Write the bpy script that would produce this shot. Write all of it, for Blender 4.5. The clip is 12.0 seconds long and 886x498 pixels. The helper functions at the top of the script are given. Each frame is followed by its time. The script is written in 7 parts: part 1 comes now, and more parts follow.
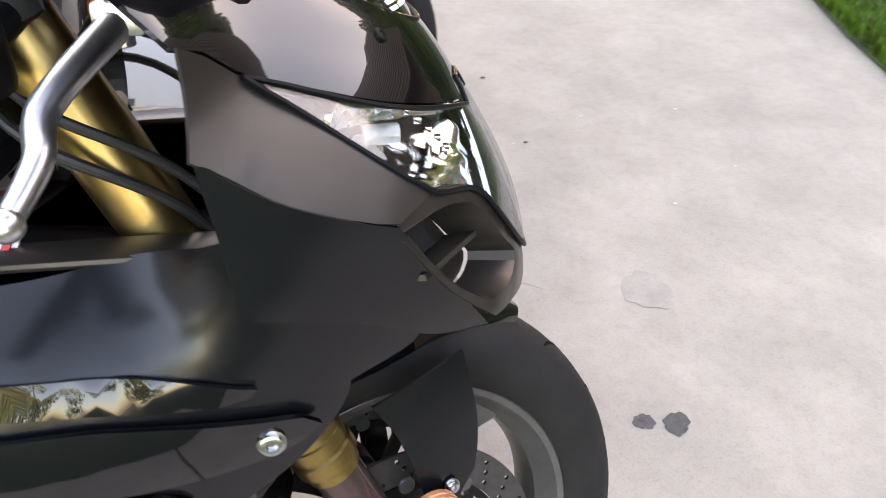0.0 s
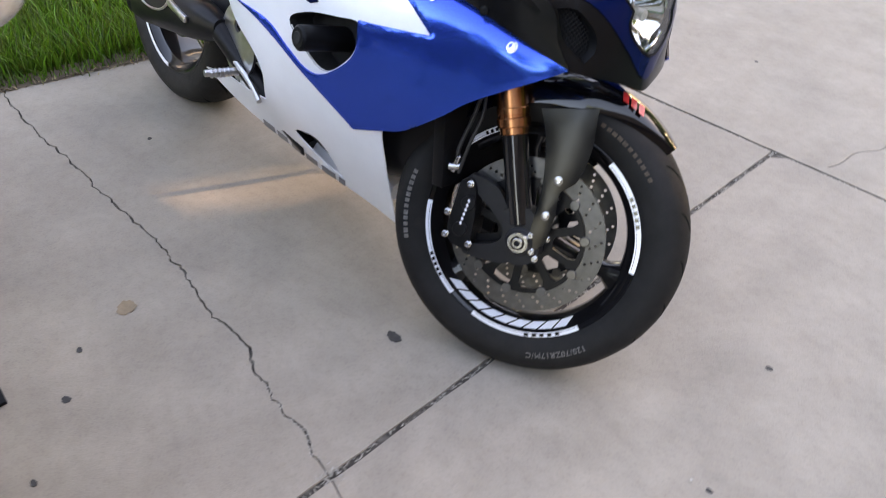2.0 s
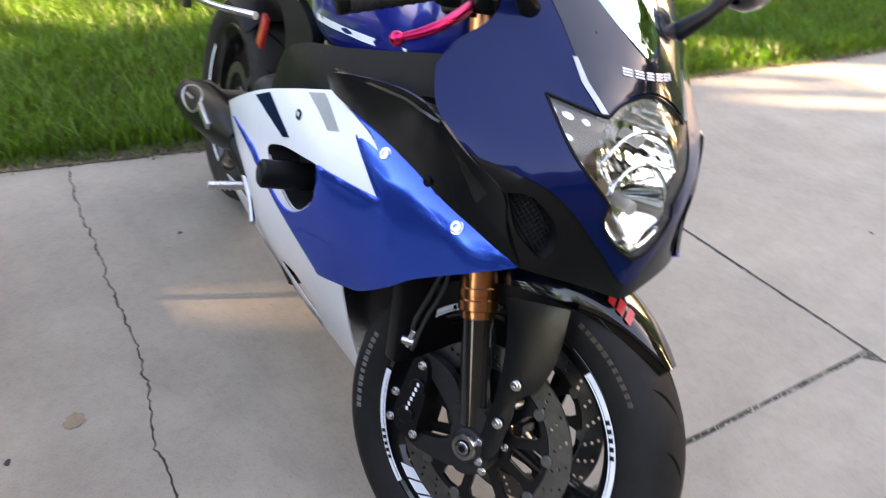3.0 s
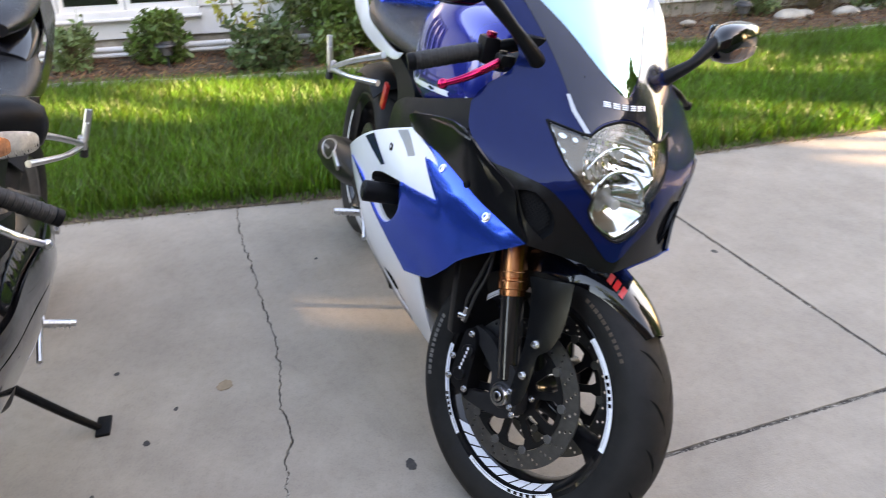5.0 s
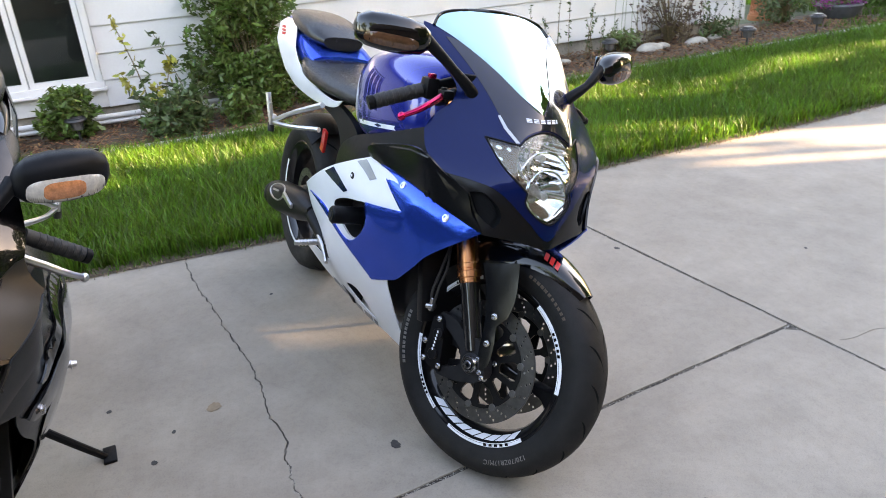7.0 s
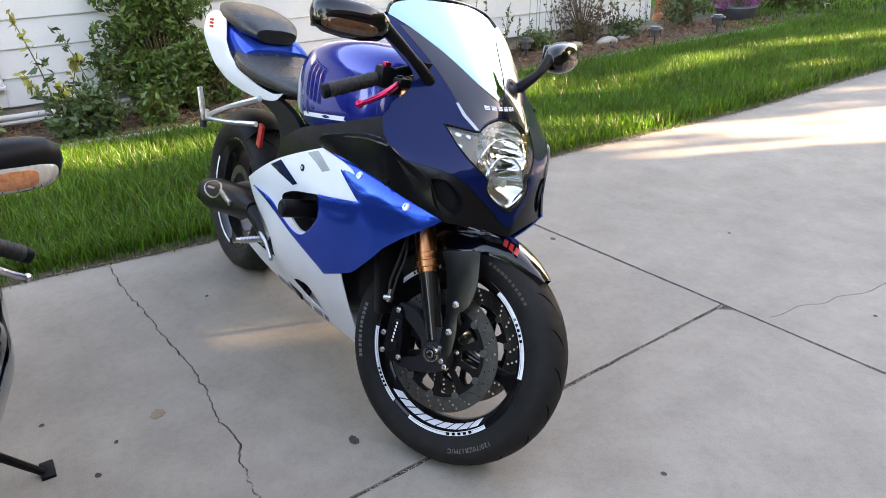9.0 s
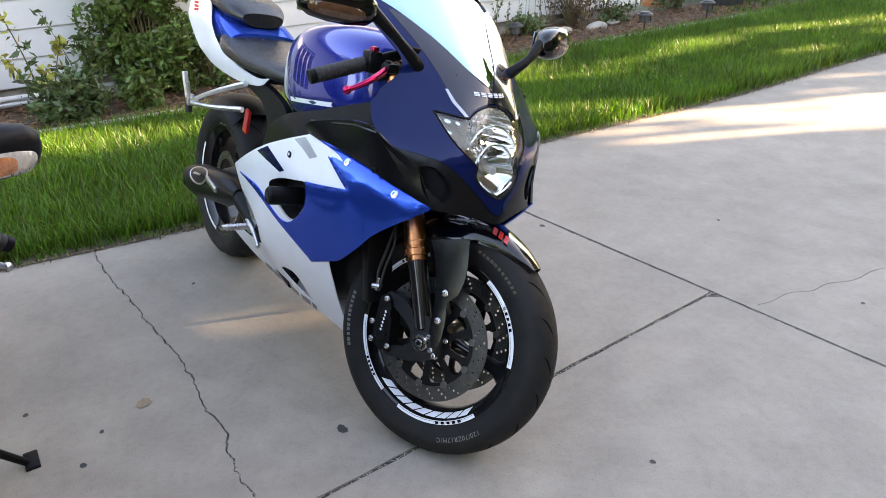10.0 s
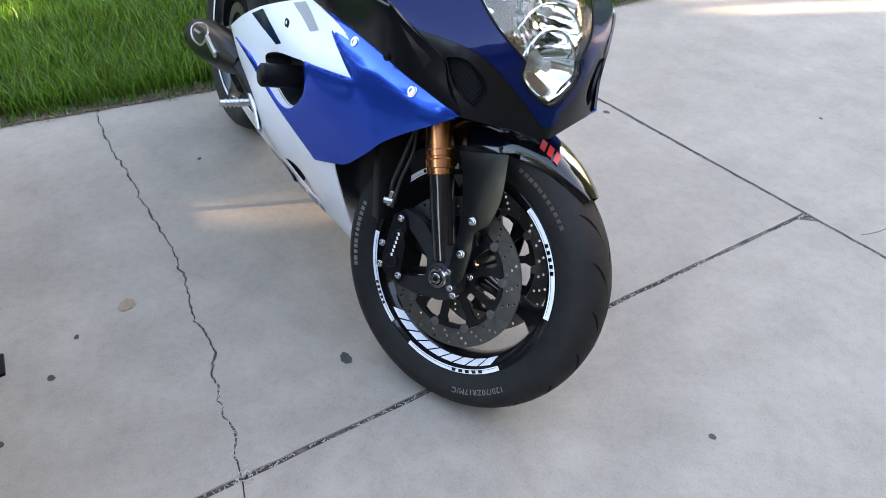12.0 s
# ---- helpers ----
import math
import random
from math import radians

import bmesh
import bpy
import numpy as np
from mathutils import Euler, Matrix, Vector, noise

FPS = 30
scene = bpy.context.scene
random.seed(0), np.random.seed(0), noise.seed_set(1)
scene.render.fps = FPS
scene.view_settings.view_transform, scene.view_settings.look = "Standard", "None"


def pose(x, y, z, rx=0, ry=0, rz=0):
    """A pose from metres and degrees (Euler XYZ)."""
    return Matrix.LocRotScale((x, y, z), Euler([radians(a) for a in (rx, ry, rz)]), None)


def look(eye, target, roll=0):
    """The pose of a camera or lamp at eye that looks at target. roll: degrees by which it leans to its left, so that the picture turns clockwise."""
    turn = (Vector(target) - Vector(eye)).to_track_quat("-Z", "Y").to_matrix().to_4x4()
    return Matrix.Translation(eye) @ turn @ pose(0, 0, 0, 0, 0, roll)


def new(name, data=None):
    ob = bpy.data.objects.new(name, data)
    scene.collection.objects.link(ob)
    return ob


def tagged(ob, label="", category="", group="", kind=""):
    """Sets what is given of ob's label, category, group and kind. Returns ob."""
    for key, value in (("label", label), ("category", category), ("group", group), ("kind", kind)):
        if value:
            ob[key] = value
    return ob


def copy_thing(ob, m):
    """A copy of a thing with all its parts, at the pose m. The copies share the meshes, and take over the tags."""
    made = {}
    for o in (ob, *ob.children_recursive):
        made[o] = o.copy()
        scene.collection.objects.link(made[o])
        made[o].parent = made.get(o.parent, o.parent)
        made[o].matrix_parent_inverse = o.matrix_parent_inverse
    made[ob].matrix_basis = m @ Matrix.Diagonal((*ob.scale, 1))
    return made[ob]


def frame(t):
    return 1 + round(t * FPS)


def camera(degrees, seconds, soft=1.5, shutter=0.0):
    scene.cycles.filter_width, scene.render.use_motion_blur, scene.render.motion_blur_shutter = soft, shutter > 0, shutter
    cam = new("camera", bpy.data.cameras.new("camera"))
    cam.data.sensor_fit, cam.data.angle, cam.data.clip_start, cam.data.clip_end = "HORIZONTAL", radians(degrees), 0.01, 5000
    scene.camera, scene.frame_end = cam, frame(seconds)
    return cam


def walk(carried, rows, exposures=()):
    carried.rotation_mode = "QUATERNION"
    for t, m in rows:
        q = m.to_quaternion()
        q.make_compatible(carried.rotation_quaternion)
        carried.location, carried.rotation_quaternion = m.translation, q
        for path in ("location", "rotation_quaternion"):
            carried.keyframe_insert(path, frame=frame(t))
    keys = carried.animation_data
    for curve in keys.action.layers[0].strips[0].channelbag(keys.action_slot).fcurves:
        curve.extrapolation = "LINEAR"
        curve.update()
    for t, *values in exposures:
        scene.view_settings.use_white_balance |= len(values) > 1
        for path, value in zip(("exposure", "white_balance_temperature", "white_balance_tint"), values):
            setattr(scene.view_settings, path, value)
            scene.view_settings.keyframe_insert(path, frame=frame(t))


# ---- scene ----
cam = camera(61.9, 12.0, soft=0.9, shutter=0.25)
PATH = [
    (0, (0.271, -1.596, 1.13), (0.237, -0.108, -0.205), 0.7),
    (0.3, (0.416, -1.559, 1.152), (0.114, -0.154, -0.239), -1.6),
    (0.4, (0.461, -1.526, 1.145), (0.116, -0.126, -0.241), -1.7),
    (0.5, (0.481, -1.507, 1.142), (0.097, -0.118, -0.244), -2.5),
    (0.6, (0.506, -1.467, 1.138), (0.068, -0.103, -0.258), -2.3),
    (0.8, (0.556, -1.363, 1.132), (0.002, -0.049, -0.271), -1.1),
    (1, (0.6, -1.254, 1.127), (-0.011, 0.008, -0.299), -0.9),
    (1.5, (0.659, -1.028, 1.14), (-0.267, 0.095, -0.232), 0.3),
    (2, (0.749, -0.768, 1.196), (-0.461, 0.182, -0.083), 2.4),
    (2.5, (0.695, -0.527, 1.183), (-0.598, 0.43, -0.005), 7.2),
    (3, (0.671, -0.372, 1.209), (-0.833, 0.339, 0.099), 3.5),
    (3.2, (0.717, -0.334, 1.208), (-0.877, 0.233, 0.141), 4.2),
    (4.8, (1.033, -0.283, 1.277), (-0.695, -0.045, 0.298), -2.5),
    (5, (1.109, -0.334, 1.275), (-0.621, 0.03, 0.341), -1.5),
    (5.5, (1.243, -0.38, 1.307), (-0.476, 0.161, 0.439), -1.5),
    (6, (1.401, -0.398, 1.304), (-0.3, 0.149, 0.406), -2.2),
    (6.5, (1.452, -0.45, 1.324), (-0.301, 0.103, 0.533), -2.2),
    (7, (1.408, -0.567, 1.329), (-0.3, 0.07, 0.506), -4.2),
    (7.2, (1.383, -0.621, 1.323), (-0.29, 0.088, 0.488), -4.2),
    (8.8, (1.367, -0.672, 1.309), (-0.241, 0.148, 0.448), -2.9),
    (9, (1.365, -0.672, 1.304), (-0.243, 0.178, 0.473), -2.9),
    (9.5, (1.372, -0.679, 1.303), (-0.22, 0.193, 0.464), -2.2),
    (10, (1.348, -0.663, 1.302), (-0.232, 0.204, 0.434), -2.5),
    (10.5, (1.333, -0.657, 1.295), (-0.229, 0.212, 0.399), -1.8),
    (11, (1.288, -0.617, 1.263), (-0.188, 0.213, 0.199), -1.0),
    (11.5, (1.141, -0.492, 1.244), (-0.363, 0.161, 0.099), -1.9),
    (12, (1.014, -0.426, 1.233), (-0.45, 0.212, 0.029), -1.4),
]
walk(cam, [(t, look(eye, target, roll)) for t, eye, target, roll in PATH],
     [(0.0, 4.34, 12300, 29), (1.0, 3.79, 12000, 28), (1.5, 3.88, 11700, 28), (3.0, 3.93, 11300, 27), (5.0, 3.9, 11000, 25), (7.2, 3.79, 10600, 23), (10.5, 3.70, 10400, 23), (12.0, 4.0, 9600, 21)])

# ---- daylight: low evening sun through the gaps of an added hedge, open sky ----
SUN_AZ, SUN_EL = 23.0, 15.0  # degrees from +y towards +x, and above the horizon
TO_SUN = Vector((math.sin(radians(SUN_AZ)) * math.cos(radians(SUN_EL)),
                 math.cos(radians(SUN_AZ)) * math.cos(radians(SUN_EL)), math.sin(radians(SUN_EL))))
world = bpy.data.worlds.new("evening_sky")
scene.world = world
world.use_nodes = True
sky = world.node_tree.nodes.new("ShaderNodeTexSky")
sky.sky_type, sky.sun_disc = "NISHITA", False
sky.sun_elevation, sky.sun_rotation = radians(15), radians(SUN_AZ)
sky.air_density, sky.dust_density, sky.ozone_density = 1.0, 2.0, 3.0
world.node_tree.links.new(sky.outputs[0], world.node_tree.nodes["Background"].inputs[0])
world.node_tree.nodes["Background"].inputs[1].default_value = 0.15
sun = new("sun", bpy.data.lights.new("sun", "SUN"))
sun.data.energy, sun.data.angle, sun.data.color = 4.2, radians(0.6), (1.0, 0.90, 0.76)
sun.matrix_world = look(TO_SUN * 30, (0, 0, 0))

# ---- materials ----
def surface(name, colour, rough=0.5, metal=0.0, var=0.1, scale=30.0, fine=300.0, bump=0.0, bump_scale=200.0,
            coat=0.0, coat_rough=0.03, spec=0.5, second=None, mottled=0.5, trans=0.0, edge=None):
    """A principled material whose colour varies at two scales, with fine relief."""
    m = bpy.data.materials.new(name)
    m.use_nodes = True
    nodes, links = m.node_tree.nodes, m.node_tree.links
    p = nodes["Principled BSDF"]
    at = nodes.new("ShaderNodeTexCoord")

    def grain(size, detail=4.0):
        n = nodes.new("ShaderNodeTexNoise")
        n.inputs["Scale"].default_value, n.inputs["Detail"].default_value = size, detail
        links.new(at.outputs["Object"], n.inputs["Vector"])
        return n.outputs["Fac"]

    def mix(a, b, fac, low, high):
        r = nodes.new("ShaderNodeMapRange")
        r.inputs["From Min"].default_value, r.inputs["From Max"].default_value = low, high
        links.new(fac, r.inputs["Value"])
        x = nodes.new("ShaderNodeMix")
        x.data_type = "RGBA"
        links.new(r.outputs[0], x.inputs["Factor"])
        for socket, v in ((x.inputs[6], a), (x.inputs[7], b)):
            if isinstance(v, tuple):
                socket.default_value = (*v, 1)
            else:
                links.new(v, socket)
        return x.outputs[2]

    dark = tuple(c * (1 - var) for c in colour)
    light = tuple(min(1, c * (1 + var)) for c in colour)
    wide = mix(dark, light, grain(scale), 0.3, 0.7)
    if second:
        wide = mix(wide, second, grain(scale * 0.35, 6.0), 0.62 - mottled * 0.3, 0.9 - mottled * 0.3)
    tint = nodes.new("ShaderNodeMix")
    tint.data_type, tint.blend_type = "RGBA", "MULTIPLY"
    tint.inputs["Factor"].default_value = 1.0
    links.new(wide, tint.inputs[6])
    links.new(mix((1 - var * 0.6,) * 3, (1.0, 1.0, 1.0), grain(fine, 2.0), 0.35, 0.6), tint.inputs[7])
    links.new(tint.outputs[2], p.inputs["Base Color"])
    p.inputs["Metallic"].default_value = metal
    p.inputs["Specular IOR Level"].default_value = spec
    if edge:
        p.inputs["Specular Tint"].default_value = (*edge, 1)
    rr = nodes.new("ShaderNodeMapRange")
    rr.inputs["To Min"].default_value, rr.inputs["To Max"].default_value = rough * 0.85, min(1, rough * 1.15)
    links.new(grain(scale * 2.3), rr.inputs["Value"])
    links.new(rr.outputs[0], p.inputs["Roughness"])
    p.inputs["Coat Weight"].default_value, p.inputs["Coat Roughness"].default_value = coat, coat_rough
    if trans:
        p.inputs["Subsurface Weight"].default_value = 0.0
        t = nodes.new("ShaderNodeBsdfTranslucent")
        links.new(tint.outputs[2], t.inputs["Color"])
        s = nodes.new("ShaderNodeMixShader")
        s.inputs[0].default_value = trans
        links.new(p.outputs[0], s.inputs[1])
        links.new(t.outputs[0], s.inputs[2])
        links.new(s.outputs[0], nodes["Material Output"].inputs["Surface"])
    if bump:
        b = nodes.new("ShaderNodeBump")
        b.inputs["Strength"].default_value, b.inputs["Distance"].default_value = min(1, bump), 0.002
        links.new(grain(bump_scale, 5.0), b.inputs["Height"])
        links.new(b.outputs[0], p.inputs["Normal"])
    return m


def vary(m, amount=0.15):
    """Lets each object of a material differ a little in brightness."""
    nodes, links = m.node_tree.nodes, m.node_tree.links
    p = nodes["Principled BSDF"]
    came = p.inputs["Base Color"].links[0].from_socket
    info, r, x = nodes.new("ShaderNodeObjectInfo"), nodes.new("ShaderNodeMapRange"), nodes.new("ShaderNodeHueSaturation")
    r.inputs["To Min"].default_value, r.inputs["To Max"].default_value = 1 - amount, 1 + amount
    links.new(info.outputs["Random"], r.inputs["Value"])
    links.new(r.outputs[0], x.inputs["Value"])
    links.new(came, x.inputs["Color"])
    links.new(x.outputs[0], p.inputs["Base Color"])
    return m


def island(m, amount=0.35, hue=0.03):
    """Lets each leaf, blade or chip of one mesh differ in brightness and hue."""
    nodes, links = m.node_tree.nodes, m.node_tree.links
    p = nodes["Principled BSDF"]
    came = p.inputs["Base Color"].links[0].from_socket
    geo, x = nodes.new("ShaderNodeNewGeometry"), nodes.new("ShaderNodeHueSaturation")
    for socket, mid, off in (("Value", 1.0, amount), ("Hue", 0.5, hue)):
        r = nodes.new("ShaderNodeMapRange")
        r.inputs["To Min"].default_value, r.inputs["To Max"].default_value = mid - off, mid + off
        links.new(geo.outputs["Random Per Island"], r.inputs["Value"])
        links.new(r.outputs[0], x.inputs[socket])
    links.new(came, x.inputs["Color"])
    links.new(x.outputs[0], p.inputs["Base Color"])
    for n in nodes:
        if n.type == "BSDF_TRANSLUCENT":
            links.new(x.outputs[0], n.inputs["Color"])
    return m


def clear(name, tint=(0.97, 0.98, 1.0), ior=1.45):
    """Thin clear plastic or glass: it lets light through and shines by its angle."""
    m = bpy.data.materials.new(name)
    m.use_nodes = True
    nodes, links = m.node_tree.nodes, m.node_tree.links
    nodes.remove(nodes["Principled BSDF"])
    t, g, f, x, q, r = (nodes.new("ShaderNode" + k) for k in ("BsdfTransparent", "BsdfGlossy", "LayerWeight", "MixShader", "Math", "MapRange"))
    t.inputs[0].default_value, g.inputs["Roughness"].default_value = (*tint, 1), 0.02
    f.inputs[0].default_value, q.operation, q.inputs[1].default_value = 0.5, "POWER", 4.0
    r.inputs["To Min"].default_value, r.inputs["To Max"].default_value = ((ior - 1) / (ior + 1)) ** 2, 0.6
    links.new(f.outputs["Facing"], q.inputs[0])
    links.new(q.outputs[0], r.inputs["Value"])
    links.new(r.outputs[0], x.inputs[0])
    links.new(t.outputs[0], x.inputs[1])
    links.new(g.outputs[0], x.inputs[2])
    links.new(x.outputs[0], nodes["Material Output"].inputs["Surface"])
    return m


def weathered(m):
    """Adds wide blotches and dark pits to a worn concrete."""
    nodes, links = m.node_tree.nodes, m.node_tree.links
    p = nodes["Principled BSDF"]
    came = p.inputs["Base Color"].links[0].from_socket
    at = nodes.new("ShaderNodeTexCoord")
    for size, detail, low, high, dark in ((0.9, 3.0, 0.36, 0.62, 0.88), (4.2, 6.0, 0.36, 0.60, 0.90), (38.0, 4.0, 0.32, 0.55, 0.93), (150.0, 3.0, 0.30, 0.48, 0.91), (420.0, 2.0, 0.30, 0.44, 0.90)):
        n, r, x = nodes.new("ShaderNodeTexNoise"), nodes.new("ShaderNodeMapRange"), nodes.new("ShaderNodeMix")
        n.inputs["Scale"].default_value, n.inputs["Detail"].default_value = size, detail
        links.new(at.outputs["Object"], n.inputs["Vector"])
        r.inputs["From Min"].default_value, r.inputs["From Max"].default_value, r.inputs["To Min"].default_value = low, high, dark
        links.new(n.outputs["Fac"], r.inputs["Value"])
        x.data_type, x.blend_type = "RGBA", "MULTIPLY"
        x.inputs["Factor"].default_value = 1.0
        links.new(came, x.inputs[6])
        links.new(r.outputs[0], x.inputs[7])
        came = x.outputs[2]
    links.new(came, p.inputs["Base Color"])
    return m


CONCRETE = surface("concrete", (0.335, 0.290, 0.240), 0.85, var=0.07, scale=9.0, fine=260, bump=0.5, bump_scale=420,
                   second=(0.29, 0.252, 0.211), mottled=0.40, spec=0.3)
weathered(CONCRETE)
JOINT = surface("joint_dirt", (0.045, 0.038, 0.032), 0.95, var=0.5, scale=60, fine=200, bump=0.8, second=(0.24, 0.215, 0.18), mottled=0.42)
CRACK = surface("crack_dirt", (0.09, 0.08, 0.07), 0.95, var=0.4, scale=50)
STAIN = surface("old_stain", (0.265, 0.232, 0.195), 0.8, var=0.12, scale=20, fine=120, bump=0.4, bump_scale=90)
RUST_STAIN = surface("rust_stain", (0.24, 0.175, 0.115), 0.85, var=0.15, scale=20, fine=120, bump=0.4, bump_scale=90)
TAR = surface("tar_spot", (0.035, 0.034, 0.033), 0.7, var=0.3, scale=60)
SOIL = surface("soil", (0.085, 0.06, 0.04), 0.95, var=0.4, scale=14, fine=90, bump=0.9, bump_scale=60)
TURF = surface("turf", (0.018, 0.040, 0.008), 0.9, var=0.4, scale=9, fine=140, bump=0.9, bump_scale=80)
GRASS = island(surface("grass_blade", (0.072, 0.165, 0.014), 0.45, var=0.3, scale=1.6, fine=40, second=(0.13, 0.215, 0.026), mottled=0.4, trans=0.45), 0.65, 0.03)
MULCH = island(surface("mulch", (0.20, 0.095, 0.05), 0.9, var=0.35, scale=30, bump=0.6), 0.5, 0.02)
SIDING = surface("white_siding", (0.70, 0.70, 0.69), 0.55, var=0.04, scale=3, fine=60, bump=0.15, bump_scale=40, second=(0.64, 0.63, 0.60), mottled=0.1)
WHITE_FRAME = surface("white_vinyl", (0.74, 0.74, 0.74), 0.35, var=0.03, scale=8)
FOUND = surface("foundation_stone", (0.33, 0.29, 0.24), 0.9, var=0.3, scale=9, fine=80, bump=0.8, bump_scale=40, second=(0.22, 0.19, 0.16))
KERB = surface("edging_stone", (0.27, 0.27, 0.24), 0.85, var=0.2, scale=10, fine=120, bump=0.5)
PANE = clear("window_pane", (0.75, 0.8, 0.8), 1.5)
ROOM = surface("dim_room", (0.10, 0.09, 0.08), 0.9, var=0.3, scale=3)
ROOFING = surface("brown_shingle", (0.12, 0.075, 0.045), 0.9, var=0.25, scale=6, bump=0.5, bump_scale=20)
TAN_WALL = surface("brown_wall", (0.17, 0.10, 0.06), 0.8, var=0.15, scale=4, bump=0.2)
BARK = surface("bark", (0.13, 0.10, 0.075), 0.9, var=0.35, scale=20, bump=0.9, bump_scale=40)
LEAF = island(surface("shrub_leaf", (0.105, 0.18, 0.042), 0.4, var=0.25, scale=6, trans=0.3), 0.45, 0.025)
ROSE_LEAF = island(surface("rose_leaf", (0.075, 0.125, 0.045), 0.4, var=0.25, scale=6, trans=0.25), 0.4, 0.03)
# rose leaves with the low sun put into their colour as yellow
SUNLIT_LEAF = island(surface("sunlit_rose_leaf", (0.42, 0.40, 0.08), 0.4, var=0.25, scale=6, trans=0.4), 0.3, 0.03)
RED_LEAF = island(surface("purple_leaf", (0.12, 0.075, 0.06), 0.45, var=0.3, scale=6, trans=0.2), 0.4, 0.03)
STRAP_LEAF = island(surface("strap_leaf", (0.17, 0.25, 0.10), 0.45, var=0.2, scale=6, trans=0.3), 0.3, 0.03)
TREE_LEAF = island(surface("tree_leaf", (0.14, 0.20, 0.03), 0.45, var=0.3, scale=2, trans=0.35), 0.45, 0.03)
STEM = surface("stem", (0.16, 0.12, 0.06), 0.7, var=0.3, scale=30)
GREEN_STEM = surface("green_stem", (0.16, 0.24, 0.08), 0.6, var=0.3, scale=30)
PETAL = island(surface("magenta_petal", (0.45, 0.06, 0.32), 0.5, var=0.2, scale=20, trans=0.3), 0.3, 0.02)
ORANGE_PETAL = surface("orange_petal", (0.75, 0.25, 0.10), 0.5, var=0.2, scale=40, trans=0.3)
TERRACOTTA = surface("terracotta", (0.48, 0.20, 0.11), 0.8, var=0.15, scale=15, bump=0.3)
SOLAR_BLACK = surface("black_lamp_plastic", (0.03, 0.032, 0.036), 0.4, var=0.2, scale=20)
LAMP_GLASS = surface("smoked_lamp_glass", (0.12, 0.12, 0.12), 0.2, var=0.1, scale=20)
STONE = surface("pale_rock", (0.42, 0.39, 0.34), 0.9, var=0.25, scale=12, bump=0.7)
PLANTER = surface("planter_plastic", (0.07, 0.075, 0.08), 0.5, var=0.2, scale=20)

BLUE = surface("blue_pearl_paint", (0.0, 0.092, 0.60), 0.2, metal=0.8, var=0.02, scale=60, fine=90, coat=0.3, coat_rough=0.02, spec=0.2, edge=(0.2, 0.55, 1.0))
NAVY = surface("deep_blue_paint", (0.0002, 0.008, 0.055), 0.2, metal=0.3, var=0.03, scale=60, fine=90, coat=0.45, coat_rough=0.012, spec=0.1, edge=(0.3, 0.5, 1.0))
DARK_NAVY = surface("blue_black_panel", (0.001, 0.002, 0.014), 0.2, var=0.03, scale=60, coat=1.0, coat_rough=0.012, spec=0.2)
TANK_BLUE = surface("tank_blue_paint", (0.001, 0.018, 0.22), 0.22, metal=0.45, var=0.03, scale=60, fine=90, coat=1.0, coat_rough=0.012, spec=0.2, edge=(0.3, 0.5, 1.0))
WHITE = surface("white_paint", (0.86, 0.87, 0.88), 0.3, var=0.02, scale=20, coat=0.8, coat_rough=0.05)
SILVER_PAINT = surface("silver_paint", (0.40, 0.42, 0.44), 0.35, metal=0.5, var=0.05, scale=60, fine=2500, coat=0.8)
GLOSS_BLACK = surface("gloss_black_paint", (0.002, 0.002, 0.003), 0.2, var=0.05, scale=40, fine=90, coat=1.0, coat_rough=0.01, spec=0.1)
MATTE_BLACK = surface("matte_black_plastic", (0.0055, 0.006, 0.007), 0.42, var=0.2, scale=40, fine=900, bump=0.12, bump_scale=1500, spec=0.12)
SATIN_BLACK = surface("satin_black_paint", (0.0035, 0.004, 0.005), 0.24, var=0.1, scale=40, fine=300, spec=0.36)
GRAPHITE = surface("satin_graphite_paint", (0.046, 0.040, 0.035), 0.36, metal=0.6, var=0.05, scale=40, fine=300, spec=0.3)
CAST_BLACK = surface("black_cast_metal", (0.0055, 0.0055, 0.0065), 0.38, metal=0.2, var=0.2, scale=60, fine=700, bump=0.12, bump_scale=900, spec=0.25)
CAST_GREY = surface("grey_cast_metal", (0.016, 0.016, 0.018), 0.42, metal=0.3, var=0.15, scale=60, fine=700, bump=0.15, bump_scale=900, spec=0.35)
FRAME_GREY = surface("frame_metal", (0.010, 0.0105, 0.012), 0.42, metal=0.2, var=0.12, scale=30, fine=700, bump=0.1, bump_scale=900, spec=0.12)
RIM_BLACK = surface("black_rim_paint", (0.006, 0.006, 0.007), 0.3, var=0.15, scale=40, coat=0.8, coat_rough=0.05, spec=0.1)
RIM_GREY = surface("grey_rim_paint", (0.10, 0.098, 0.095), 0.38, metal=0.5, var=0.1, scale=40, coat=0.2)
RUBBER = surface("tyre_rubber", (0.0125, 0.012, 0.0118), 0.66, var=0.25, scale=25, fine=500, bump=0.2, bump_scale=700, second=(0.018, 0.017, 0.016), mottled=0.4, spec=0.22)
# groove shade put into the colour of strips laid on the rubber
GROOVE = surface("groove_shade_strip", (0.003, 0.003, 0.003), 0.9, var=0.2, scale=60, spec=0.1)
TYRE_INK = surface("raised_tyre_lettering", (0.15, 0.145, 0.135), 0.8, var=0.3, scale=200)
TYRE_BROWN = surface("worn_tyre_lettering", (0.085, 0.062, 0.045), 0.8, var=0.3, scale=200)
STICKER = surface("white_vinyl_sticker", (0.82, 0.84, 0.88), 0.3, var=0.04, scale=40, coat=0.4)
ROTOR = surface("brake_rotor_steel", (0.105, 0.105, 0.107), 0.36, metal=0.9, var=0.15, scale=60, fine=800, bump=0.08, bump_scale=1500)
STEEL = surface("bright_steel", (0.52, 0.52, 0.53), 0.22, metal=1.0, var=0.08, scale=60)
